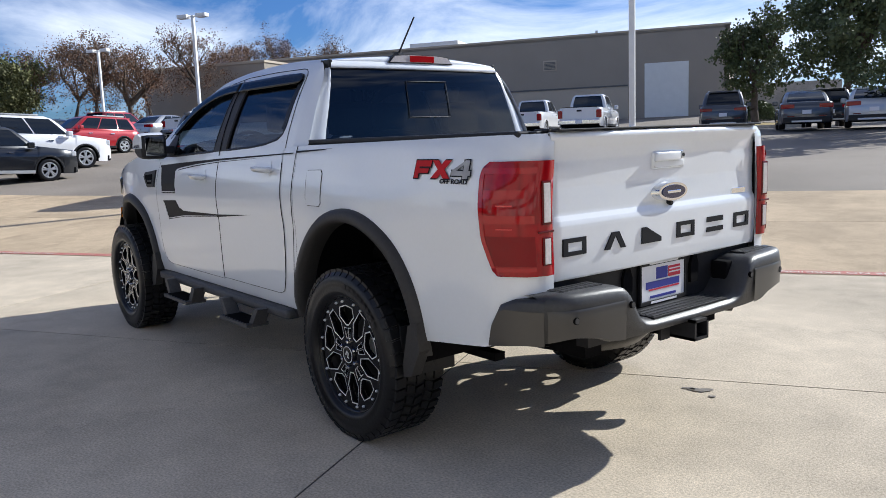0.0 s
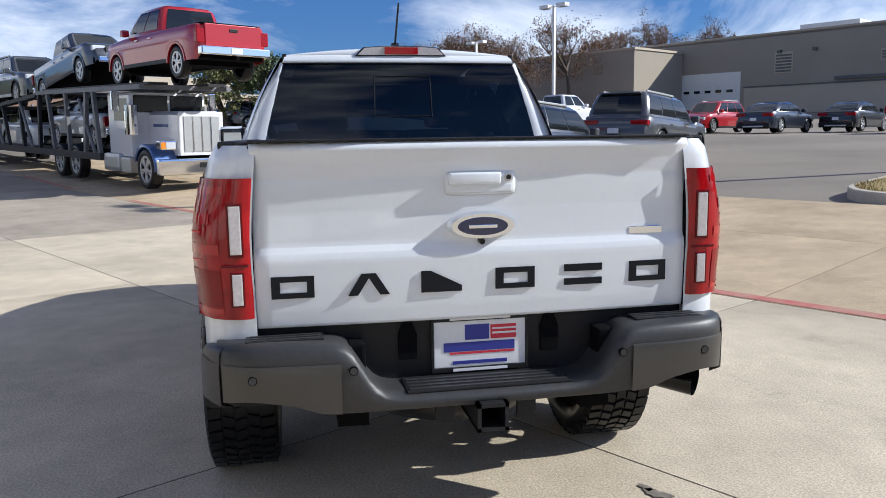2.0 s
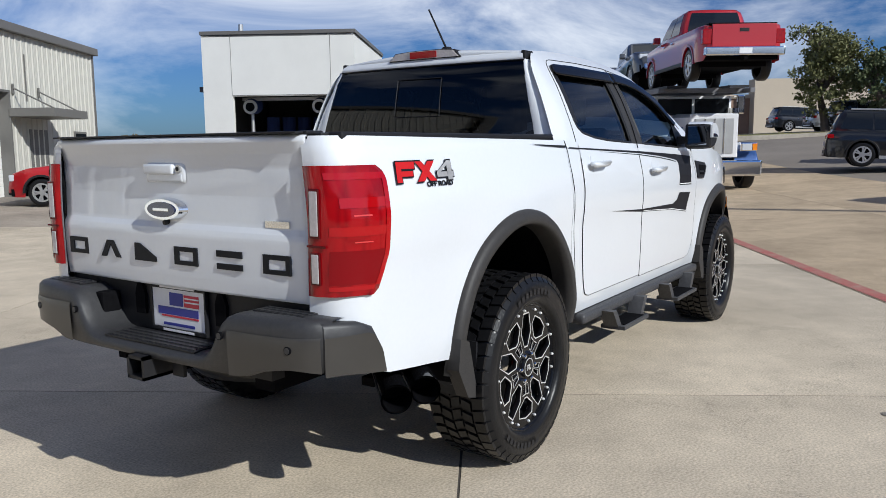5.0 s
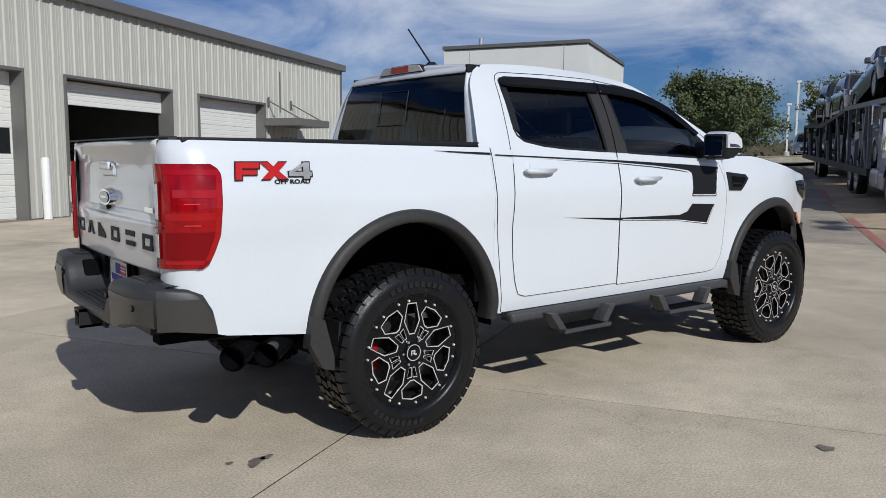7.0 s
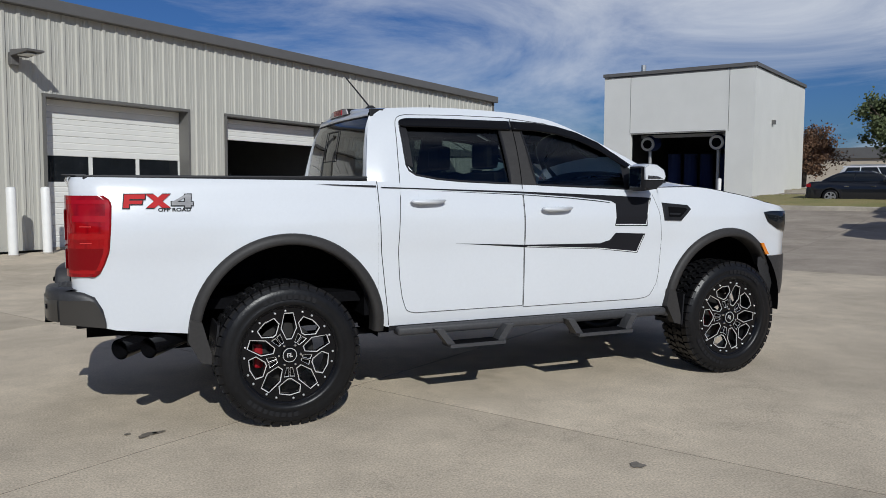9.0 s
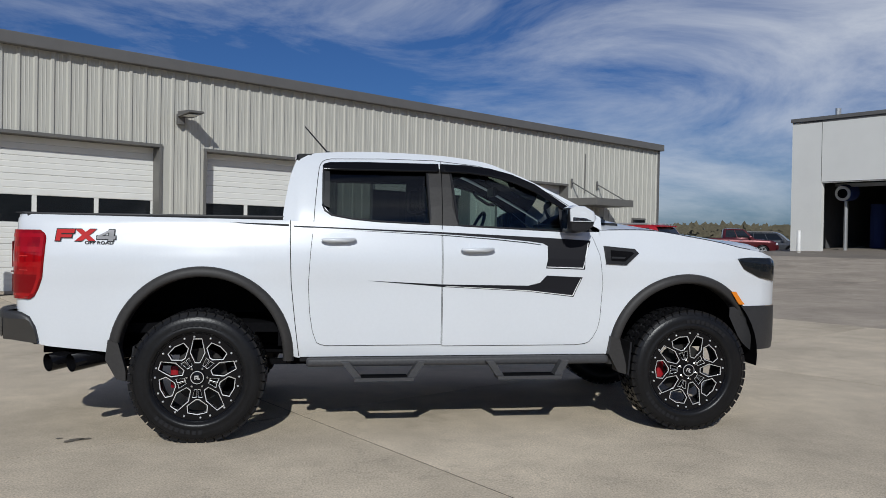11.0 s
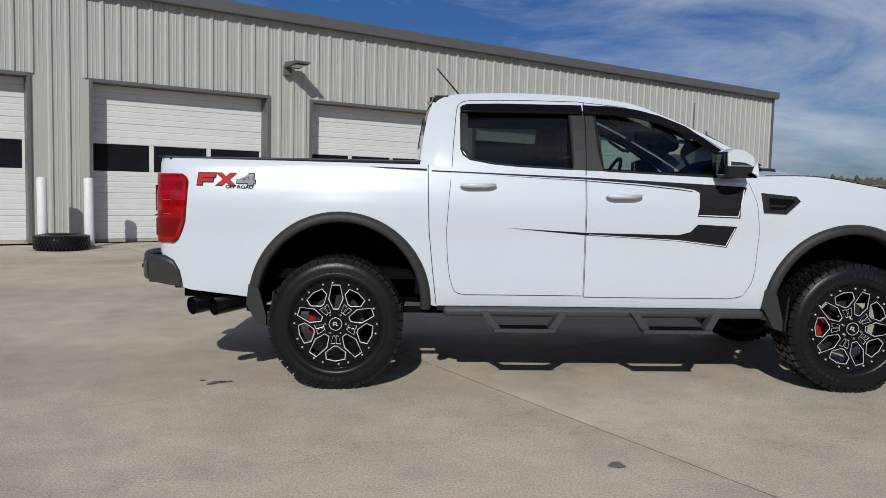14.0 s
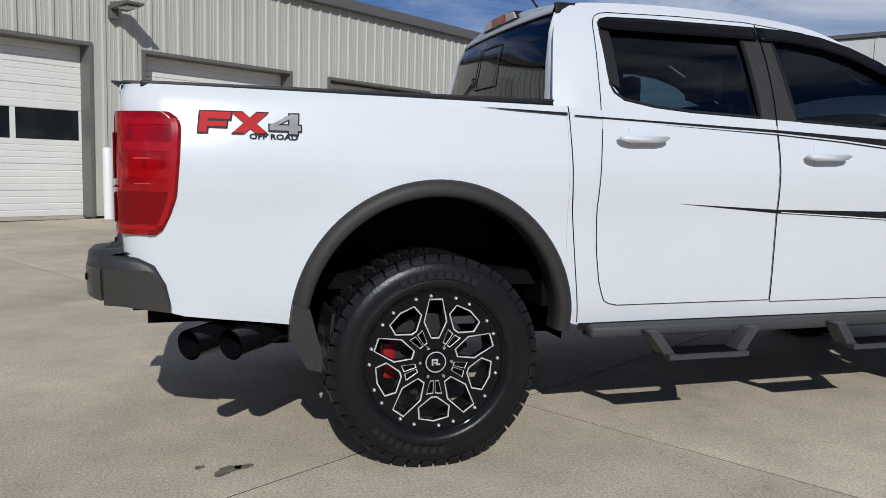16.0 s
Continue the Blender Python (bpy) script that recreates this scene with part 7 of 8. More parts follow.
# Car transporter: local x runs from its nose to its tail
def build_transporter():
    org = Vector((16.5, 2.65, 0))
    org.z = ground_at(org.x, org.y) + 0.02
    T = Matrix.Translation(org) @ Matrix.Rotation(radians(33), 4, "Z") @ Matrix.Rotation(radians(-1.5), 4, "Y") @ Matrix.Scale(0.96, 4)
    tr = thing("transporter_truck", "white and blue long-nose car transporter tractor with chrome bumper", "truck", m=T)
    white, blue = P_WHITE, paint("blue_truck_paint", (0.04, 0.10, 0.28), 0.3)
    part("bumper", boxm(-0.12, 0.10, -1.2, 1.2, 0.38, 0.78, 0.05), M_CHROME, tr, "chrome bumper")
    part("bumper_plate", boxm(-0.13, -0.10, -0.15, 0.15, 0.55, 0.68), M_BLACK, tr)
    hood = prism([(-0.62, 0.85), (0.62, 0.85), (0.60, 1.85), (0.45, 1.95), (-0.45, 1.95), (-0.60, 1.85)], 0.05, 1.9, None, "yz")
    part("hood", hood, white, tr, "white hood")
    g = part("grille_frame", boxm(0.0, 0.07, -0.60, 0.60, 0.85, 1.94, 0.03), white, tr)
    part("grille", boxm(-0.02, 0.03, -0.48, 0.48, 0.95, 1.82), M_STEEL, g, "chrome mesh grille")
    for y in (-0.24, 0.0, 0.24):
        part("grille_bar", boxm(-0.035, 0.0, y - 0.012, y + 0.012, 0.95, 1.82), M_CHROME, g)
    for s in (-1, 1):
        rows = []
        for k in range(13):
            a = radians(-5 + 170 * k / 12)
            rows.append([(0.75 - 0.62 * math.cos(a), s * y, 0.52 + 0.62 * math.sin(a)) for y in (0.60, 1.16, 1.20)] + [(0.75 - 0.56 * math.cos(a), s * 1.20, 0.50 + 0.56 * math.sin(a))])
        bm = grid_skin(rows)
        bmesh.ops.recalc_face_normals(bm, faces=bm.faces[:])
        part("wing", bm, blue, tr, "blue front wing", True)
        part("headlight_pod", boxm(0.0, 0.28, min(s * 0.68, s * 1.10), max(s * 0.68, s * 1.10), 1.0, 1.22, 0.03), M_CHROME, tr)
        part("headlight", boxm(-0.02, 0.02, min(s * 0.72, s * 0.96), max(s * 0.72, s * 0.96), 1.03, 1.19), M_HEAD, tr)
        part("indicator", boxm(-0.02, 0.02, min(s * 0.98, s * 1.09), max(s * 0.98, s * 1.09), 1.03, 1.19), M_AMBER, tr)
        part("fuel_tank", boxm(2.4, 3.5, min(s * 0.72, s * 1.18), max(s * 0.72, s * 1.18), 0.35, 0.85, 0.12), M_STEEL, tr, "polished fuel tank")
        part("step_box", boxm(1.75, 2.35, min(s * 0.8, s * 1.15), max(s * 0.8, s * 1.15), 0.35, 0.75, 0.04), M_STEEL, tr)
        part("air_cleaner", tube(bmesh.new(), (1.75, s * 1.05, 1.35), (1.75, s * 1.05, 2.1), 0.17, 0.17, 18), M_CHROME, tr)
        part("mirror", boxm(1.95, 2.05, min(s * 1.25, s * 1.45), max(s * 1.25, s * 1.45), 1.95, 2.45, 0.03), M_CHROME, tr)
        part("mirror_arm", tube(bmesh.new(), (2.0, s * 1.0, 2.4), (2.0, s * 1.35, 2.4), 0.02), M_STEEL, tr)
    part("cab", boxm(1.8, 3.3, -1.05, 1.05, 0.75, 2.44, 0.08), white, tr, "white cab")
    for s in (-1, 1):
        part("door_window", boxm(2.0, 2.85, min(s * 1.04, s * 1.06), max(s * 1.04, s * 1.06), 1.70, 2.28), M_DARKGLASS, tr)
    for y in (-0.5, 0.5):
        part("windscreen", boxm(1.77, 1.81, y - 0.46, y + 0.46, 1.92, 2.36, 0.01), M_DARKGLASS, tr)
    part("decal", boxm(0.6, 1.4, -0.63, -0.615, 1.55, 1.62), blue, tr)
    part("decal", boxm(0.6, 1.4, 0.615, 0.63, 1.55, 1.62), blue, tr)
    part("chassis", boxm(0.3, 8.4, -0.45, 0.45, 0.55, 0.80), M_SHADOWED, tr)
    for x, dual in ((0.75, 0), (5.6, 1), (6.9, 1)):
        for s in (-1, 1):
            mm = Matrix.Translation((x, s * 1.05, 0.50)) @ Matrix.Rotation(0 if s < 0 else math.pi, 4, "Z") @ Matrix.Diagonal((0.50, 0.42, 0.50, 1))
            w = part("wheel", CAR_RIM, None, tr, "polished steel wheel", m=mm)
            part("tyre", CAR_TYRE, None, w)
            part("rim_back", CAR_BACK, None, w)
    # Frame steel is darkened to include its shade; a paler copy serves the front
    steel = mat("shaded_trailer_steel", (0.035, 0.035, 0.04), 0.5, spread=0.3, scale=3, metal=0.3)
    pale = mat("pale_trailer_steel", (0.19, 0.19, 0.20), 0.45, spread=0.2, scale=3, metal=0.3)
    tl = thing("transporter_trailer", "steel two-deck car transporter frame carrying vehicles, coloured dark for shade", "trailer", m=T)
    for s in (-1, 1):
        y0, y1 = min(s * 1.12, s * 1.24), max(s * 1.12, s * 1.24)
        part("lower_rail", boxm(3.5, 22.0, y0, y1, 0.62, 0.82), steel, tl)
        part("upper_rail", boxm(0.7, 8.6, y0, y1, 2.48, 2.60), pale, tl)
        part("upper_rail", prism([(8.6, 2.42), (14.8, 2.0), (14.8, 2.12), (8.6, 2.54)], s * 1.12, s * 1.24), steel, tl)
        part("upper_rail", prism([(14.8, 2.0), (22.0, 2.05), (22.0, 2.17), (14.8, 2.12)], s * 1.12, s * 1.24), steel, tl)
        for x, lean in ((3.6, 0.3), (4.7, -0.3), (5.9, 0.15), (7.2, 0.4), (8.6, -0.2), (10.2, 0.2), (11.8, 0.5), (13.4, -0.5), (15.0, 0.25), (16.8, -0.3), (18.4, 0.4), (20.2, -0.4), (21.8, 0.25)):
            zt = 2.5 if x < 8.7 else 2.1
            part("post", prism([(x - 0.07, 0.7), (x + 0.07, 0.7), (x + lean + 0.07, zt), (x + lean - 0.07, zt)], s * 1.13, s * 1.23), pale if x < 8 else steel, tl)
        for x in (4.0, 9.4, 12.6, 16.0, 19.2):
            part("ram", tube(bmesh.new(), (x, s * 1.18, 0.8), (x + 1.0, s * 1.18, 2.3), 0.05), pale, tl)
        for x in (15.6, 16.9):
            mm = Matrix.Translation((x, s * 1.0, 0.46)) @ Matrix.Rotation(0 if s < 0 else math.pi, 4, "Z") @ Matrix.Diagonal((0.46, 0.5, 0.46, 1))
            w = part("wheel", CAR_RIM, None, tl, "steel trailer wheel", m=mm)
            part("tyre", CAR_TYRE, None, w)
            part("rim_back", CAR_BACK, None, w)
    for x in (1.2, 3.2, 5.2, 7.4):
        part("deck_cross_beam", boxm(x, x + 0.14, -1.15, 1.15, 2.50, 2.62), pale, tl)
    for x in (10.0, 12.5, 15.5, 18.5, 21.5):
        part("deck_cross_beam", boxm(x, x + 0.14, -1.15, 1.15, 2.02, 2.14), steel, tl)
    for s in (-1, 1):
        part("deck_ramp", boxm(0.6, 8.5, min(s * 0.55, s * 1.05), max(s * 0.55, s * 1.05), 2.60, 2.66), steel, tl)
        part("deck_ramp", boxm(5.0, 21.8, min(s * 0.55, s * 1.05), max(s * 0.55, s * 1.05), 0.80, 0.86), steel, tl)
        part("deck_ramp", prism([(8.6, 2.52), (14.8, 2.12), (22.0, 2.17), (22.0, 2.23), (14.8, 2.18), (8.6, 2.58)], s * 0.55, s * 1.05), steel, tl)

    def load(style, name, pm, label, x, z, back, tilt=0.0, sc=0.93, y=0.0):
        build_car(style, name, pm, label, m=T @ Matrix.Translation((x, y, z)) @ Matrix.Rotation(radians(tilt), 4, "Y") @ Matrix.Rotation(0 if back else math.pi, 4, "Z"), scale=sc, group="vehicles on the transporter")
    load("pickup", "red_pickup", P_RED, "red crew cab pickup loaded above the tractor cab", 1.0, 2.66, True, 1.0, 0.95)
    load("pickup", "black_pickup", P_GREY, "dark pickup tilted nose up on the upper deck", 7.2, 2.52, False, 9.0, 0.92)
    load("suv", "grey_suv", P_GREY, "dark grey SUV on the upper deck", 13.0, 2.22, False, 1.0, 1.0)
    load("suv", "black_suv", P_BLACK, "black SUV at the rear of the upper deck", 18.4, 2.22, False, -1.0, 1.0)
    load("pickup", "silver_pickup", P_SILVER, "silver pickup on the lower deck", 6.6, 0.86, True, 0, 0.84)
    load("suv", "white_suv", P_WHITE, "white SUV on the lower deck", 12.2, 0.62, False, 0, 0.88)
    load("sedan", "silver_sedan", P_SILVER, "silver car on the lower deck", 17.8, 0.86, False, 0, 0.92)


build_transporter()


# Buildings
def uv_box(bm, u0, u1, v0, v1, z0, z1, bevel=0.0):
    cs = [site(u, v, z) for u in (u0, u1) for v in (v0, v1) for z in (z0, z1)]
    vs = [bm.verts.new(c) for c in cs]
    fs = [bm.faces.new([vs[i] for i in q]) for q in ((0, 1, 3, 2), (4, 6, 7, 5), (0, 4, 5, 1), (2, 3, 7, 6), (0, 2, 6, 4), (1, 5, 7, 3))]
    bmesh.ops.recalc_face_normals(bm, faces=fs)
    if bevel:
        bmesh.ops.bevel(bm, geom=list({e for f in fs for e in f.edges}), offset=bevel, segments=1, affect="EDGES")
    return bm


def ub(*a, **k):
    return uv_box(bmesh.new(), *a, **k)


def build_tan_building():
    b = thing("tan_building", "long low tan stucco commercial building with white loading doors", "building")
    V = 66.0
    part("front_wall", ub(-0.2, 60, V, V + 0.4, -1, 9.7), M_TAN, b, "tan stucco wall")
    part("side_wall", ub(-0.2, 0.2, V, V + 40, -1, 9.7), M_TAN, b)
    part("back_wall", ub(-0.2, 60, V + 39.6, V + 40, -1, 9.7), M_TAN, b)
    part("roof", ub(-0.2, 60, V, V + 40, 9.5, 9.6), M_TAN, b)
    part("parapet", ub(-0.3, 60, V - 0.08, V + 0.5, 9.7, 9.85), M_TAN2, b, "pale parapet cap")
    part("ledge", ub(8, 33, V - 0.12, V, 5.2, 5.32), M_TRIM, b, "dark ledge along the wall")
    part("lower_band", ub(8, 32.9, V - 0.06, V, 2.0, 5.19), M_TAN2, b, "paler lower wall")
    d = part("loading_door", ub(3.0, 6.6, V - 0.05, V, 2.4, 7.0), M_DOORW, b, "pale blue-white loading door")
    for k in range(8):
        part("door_section", ub(3.02, 6.58, V - 0.075, V - 0.04, 2.45 + 0.57 * k, 2.45 + 0.57 * k + 0.55), M_DOORW, d)
    d = part("loading_door", ub(33.3, 40.6, V - 0.05, V, 2.9, 6.7), M_DOORW, b, "white loading door with small windows")
    for k in range(6):
        part("door_section", ub(33.32, 40.58, V - 0.075, V - 0.04, 2.95 + 0.62 * k, 2.95 + 0.62 * k + 0.60), M_DOORW, d)
        part("pane", ub(34.0 + 1.1 * k, 34.6 + 1.1 * k, V - 0.09, V - 0.05, 4.9, 5.15), M_DARKGLASS, d)
    for u, z, w, h in ((14.2, 6.9, 1.2, 0.9), (20.4, 6.8, 1.2, 0.9), (28.6, 6.3, 1.6, 1.8)):
        wn = part("wall_vent", ub(u, u + w, V - 0.06, V, z, z + h), M_TAN2, b, "framed louvre vent")
        for k in range(6):
            part("louvre", ub(u + 0.1, u + w - 0.1, V - 0.09, V - 0.05, z + 0.1 + (h - 0.2) * k / 6, z + 0.1 + (h - 0.2) * (k + 0.6) / 6), M_JAMB, wn)
    part("pipe_bracket", ub(21.0, 25.0, V - 0.3, V, 5.5, 5.75), M_TRIM, b)
    for u in (29.6, 26.6):
        part("wall_lamp", ub(u, u + 0.3, V - 0.35, V, 8.0, 8.25), M_TRIM, b)
    part("roof_unit", ub(24.5, 29.5, V + 3, V + 6, 9.6, 10.6), M_POST, b, "white roof unit")
    part("roof_pipe", tube(bmesh.new(), site(11, V + 2, 9), site(11, V + 2, 10.3), 0.12), M_STEEL, b)
    wing = thing("tan_wing", "projecting tan stucco block with pale cap", "building")
    part("wall", ub(39.2, 52, 58, 65.9, -1, 8.7), M_TAN, wing, "tan stucco wall")
    part("cap", ub(39.1, 52.1, 57.9, 66, 8.7, 8.9), M_TAN2, wing, "pale cap")
    yard = thing("yard_wall", "low grey block wall beside the tan building", "wall")
    part("wall", ub(-9, -0.4, 70, 70.3, 0, 5.0), M_KERB, yard)


def build_car_wash():
    b = thing("car_wash_building", "white panel car wash with a dark open bay", "building")
    # front face looks back along the drive; its near corner stands at u0, v1
    u0, u1, v0, v1, H = 33.0, 43.0, -12.6, -5.4, 6.6
    g = rise(33, -6)
    o0, o1, oz = -11.2, -6.65, g + 3.05
    part("front_wall", ub(u0, u0 + 0.25, v0, o0, g - 0.5, H), M_WHITE_WALL, b)
    part("front_wall", ub(u0, u0 + 0.25, o1, v1, g - 0.5, H), M_WHITE_WALL, b)
    part("front_wall", ub(u0 + 0.004, u0 + 0.246, o0, o1, oz, H), M_WHITE_WALL, b)
    part("side_wall", ub(u0 + 0.25, u1, v1 - 0.25, v1, g - 0.5, H), M_WHITE_WALL, b)
    part("side_wall", ub(u0 + 0.25, u1, v0, v0 + 0.25, g - 0.5, H), M_WHITE_WALL, b)
    # dark sheets line the bay and stand in for its shade
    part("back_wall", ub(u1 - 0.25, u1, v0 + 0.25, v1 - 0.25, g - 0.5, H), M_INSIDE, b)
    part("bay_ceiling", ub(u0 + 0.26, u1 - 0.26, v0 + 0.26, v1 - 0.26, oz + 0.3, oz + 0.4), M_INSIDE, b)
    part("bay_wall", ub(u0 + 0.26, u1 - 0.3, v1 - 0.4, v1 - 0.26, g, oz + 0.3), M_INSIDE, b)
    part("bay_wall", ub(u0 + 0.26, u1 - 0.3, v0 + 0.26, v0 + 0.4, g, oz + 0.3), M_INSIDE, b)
    part("roof", ub(u0, u1, v0, v1, H - 0.1, H), M_TRIM, b)
    part("roof_trim", ub(u0 - 0.06, u1 + 0.06, v0 - 0.06, v1 + 0.06, H, H + 0.16), M_TRIM, b, "dark roof edge trim")
    for v in (o0 - 0.02, o1 + 0.12):
        part("panel_joint", ub(u0 - 0.006, u0 + 0.01, v - 0.02, v, oz, H), M_JAMB, b)
    part("panel_joint", ub(u0 - 0.006, u0 + 0.01, o0, o1, oz + 0.02, oz + 0.05), M_JAMB, b)
    part("roof_vent", tube(bmesh.new(), site(u0 + 1, v0 + 1.6, H), site(u0 + 1, v0 + 1.6, H + 0.6), 0.12), M_STEEL, b)
    part("wall_lamp", ub(u0 + 3, u0 + 3.2, v1, v1 + 0.15, 4.2, 4.4), M_TRIM, b)
    blu = mat("blue_wash_curtain", (0.02, 0.04, 0.14), 0.8, fine=0.2)
    for v in (-10.65, -7.3):
        bl = part("dryer_blower", tube(bmesh.new(), site(u0 + 0.9, v, oz - 0.45), site(u0 + 1.6, v, oz - 0.35), 0.36, 0.42, 20), blu, b, "blue dryer blower")
        part("nozzle_ring", tube(bmesh.new(), site(u0 + 0.82, v, oz - 0.46), site(u0 + 0.92, v, oz - 0.45), 0.34, 0.34, 20), M_STEEL, bl, "bright nozzle ring")
        part("nozzle_mouth", tube(bmesh.new(), site(u0 + 0.80, v, oz - 0.46), site(u0 + 0.83, v, oz - 0.46), 0.22, 0.22, 16), M_SHADOWED, bl)
        part("blower_leg", tube(bmesh.new(), site(u0 + 1.2, v, g), site(u0 + 1.2, v, oz - 0.7), 0.09), M_STEEL, b)
    part("blower_beam", ub(u0 + 1.1, u0 + 1.4, o0 + 0.1, o1 - 0.1, oz - 0.15, oz), M_STEEL, b)
    for k in range(5):
        part("wash_brush", tube(bmesh.new(), site(u0 + 4 + k * 0.3, -10.4 + 0.75 * k, g), site(u0 + 4 + k * 0.3, -10.4 + 0.75 * k, g + 2.2), 0.34, 0.34, 14), blu, b)
    lean = thing("annex_building", "low white lean-to with a dark sloping roof", "building")
    part("wall", ub(u0 + 3.0, u1, v0 - 1.0, v0 - 0.1, -0.5, 4.2), M_WHITE_WALL, lean)
    part("roof", ub(u0 + 2.8, u1 + 0.2, v0 - 1.2, v0 - 0.08, 4.2, 4.45), M_TRIM, lean)
    for v in (-11.6, -6.5):
        p = site(u0 - 1.2, v)
        build_bollard(p.x, p.y, 0.95)


def build_far_store():
    b = thing("far_store", "long low brown brick store in the distance", "building")
    brick = mat("brown_brick", (0.26, 0.17, 0.12), 0.9, spread=0.15, scale=0.5, fine=0.1)
    part("wall", ub(86, 100, 8, 72, 0, 6.2), brick, b)
    part("cap", ub(85.8, 100, 7.8, 72.2, 6.2, 6.6), M_TAN2, b)
    part("entrance", ub(84.5, 86.5, 30, 42, 0, 8.2), M_TAN2, b)
    for k in range(9):
        part("shop_window", ub(85.95, 86.2, 11 + k * 6.6, 14.5 + k * 6.6, 2.2, 4.4), M_DARKGLASS, b)
    h = thing("far_house", "pale houses far beyond the lot", "building")
    part("wall", ub(120, 126, -30, -6, 0, 5), M_TAN2, h)
    part("roof", ub(119.6, 126.4, -30.4, -5.6, 5, 6.5), M_TRIM, h)


# Unseen block, added so the pickup's glass mirrors a building instead of bright sky
def build_reflection_block():
    m = Matrix.Translation((-30, -24, 0)) @ Matrix.Rotation(radians(-50), 4, "Z")
    b = thing("showroom_building", "unseen plain block added behind the drive to darken reflections", "building", m=m)
    part("wall", boxm(-24, 24, -14, 0, -0.1, 7.5), M_TAN, b)
    part("parapet", boxm(-24.2, 24.2, -14.2, 0.2, 7.5, 8.0), M_TRIM, b)
    for k in range(8):
        w = part("shop_window", boxm(-22 + 5.6 * k, -18 + 5.6 * k, 0.0, 0.06, 0.4, 3.6), M_TRIM, b)
        part("pane", boxm(-21.9 + 5.6 * k, -18.1 + 5.6 * k, 0.06, 0.08, 0.5, 3.5), M_DARKGLASS, w)


build_reflection_block()
build_tan_building()
build_car_wash()
build_far_store()
build_island("grass_island", rounded(-0.4, 2.5, 10.35, 20.5, 1.1), M_GRASS, "dry grass island with a concrete kerb")
build_island("grass_strip", rounded(-4.5, 1.5, 40.5, 45.0, 0.9), M_GRASS, "dry grass strip with a concrete kerb")
build_island("lawn_island", rounded(26.5, 34.0, -5.2, 2.4, 1.4), M_GRASS2, "patchy green grass island beside the car wash")
build_island("far_lawn", rounded(39, 47, -6, 20, 1.0), M_GRASS2, "grass strip under the oak trees")


# Lamp posts
def build_lamp_post(x, y, h, heads=2, base=True):
    z = ground_at(x, y)
    l = thing("lamp_post", "tall white square lamp post on a concrete base", "lamp post", "lamp posts in the lot", m=Matrix.Translation((x, y, z)) @ Matrix.Rotation(radians(30.6), 4, "Z"))
    if base:
        part("base", lathe_z([(0.30, -0.1), (0.30, 0.72), (0.27, 0.76), (0.0, 0.76)], 28), M_KERB, l, "round concrete base", True)
    part("pole", prism([(-0.075, -0.075), (0.075, -0.075), (0.075, 0.075), (-0.075, 0.075)], 0.0, h, None, "xy"), M_POST, l)
    part("foot_plate", boxm(-0.17, 0.17, -0.17, 0.17, 0.76, 0.80), M_POST, l)
    for s in (-1, 1)[:heads]:
        part("arm", boxm(min(0, s * 0.35), max(0, s * 0.35), -0.03, 0.03, h - 0.1, h - 0.04), M_POST, l)
        hd = part("lamp_head", boxm(min(s * 0.3, s * 0.95), max(s * 0.3, s * 0.95), -0.2, 0.2, h - 0.14, h + 0.06, 0.03), M_POST, l, "white shoebox lamp head")
        part("lens", boxm(min(s * 0.36, s * 0.9), max(s * 0.36, s * 0.9), -0.15, 0.15, h - 0.16, h - 0.139), M_HEAD, hd)


build_lamp_post(10.1, -14.2, 10.5)
build_lamp_post(40.5, -14.6, 6.9)
build_lamp_post(57.0, -14.0, 6.2)
build_lamp_post(62.0, 31.0, 6.5, 1)
build_lamp_post(70.0, 45.0, 6.0)
build_lamp_post(66.0, 34.0, 5.0, 1)


# Trees
LEAF_GREEN = mat("oak_leaves", (0.10, 0.125, 0.050), 0.7, spread=0.45, scale=0.6, fine=0.3, fine_scale=9)
LEAF_PALE = mat("pale_green_leaves", (0.15, 0.155, 0.055), 0.7, spread=0.35, scale=0.6, fine=0.3, fine_scale=9)
LEAF_BROWN = mat("russet_leaves", (0.17, 0.092, 0.052), 0.8, spread=0.4, scale=0.5, fine=0.3, fine_scale=9)
BARK = mat("grey_brown_bark", (0.11, 0.085, 0.065), 0.9, spread=0.3, scale=4, fine=0.2, bump=0.5, bump_scale=25)


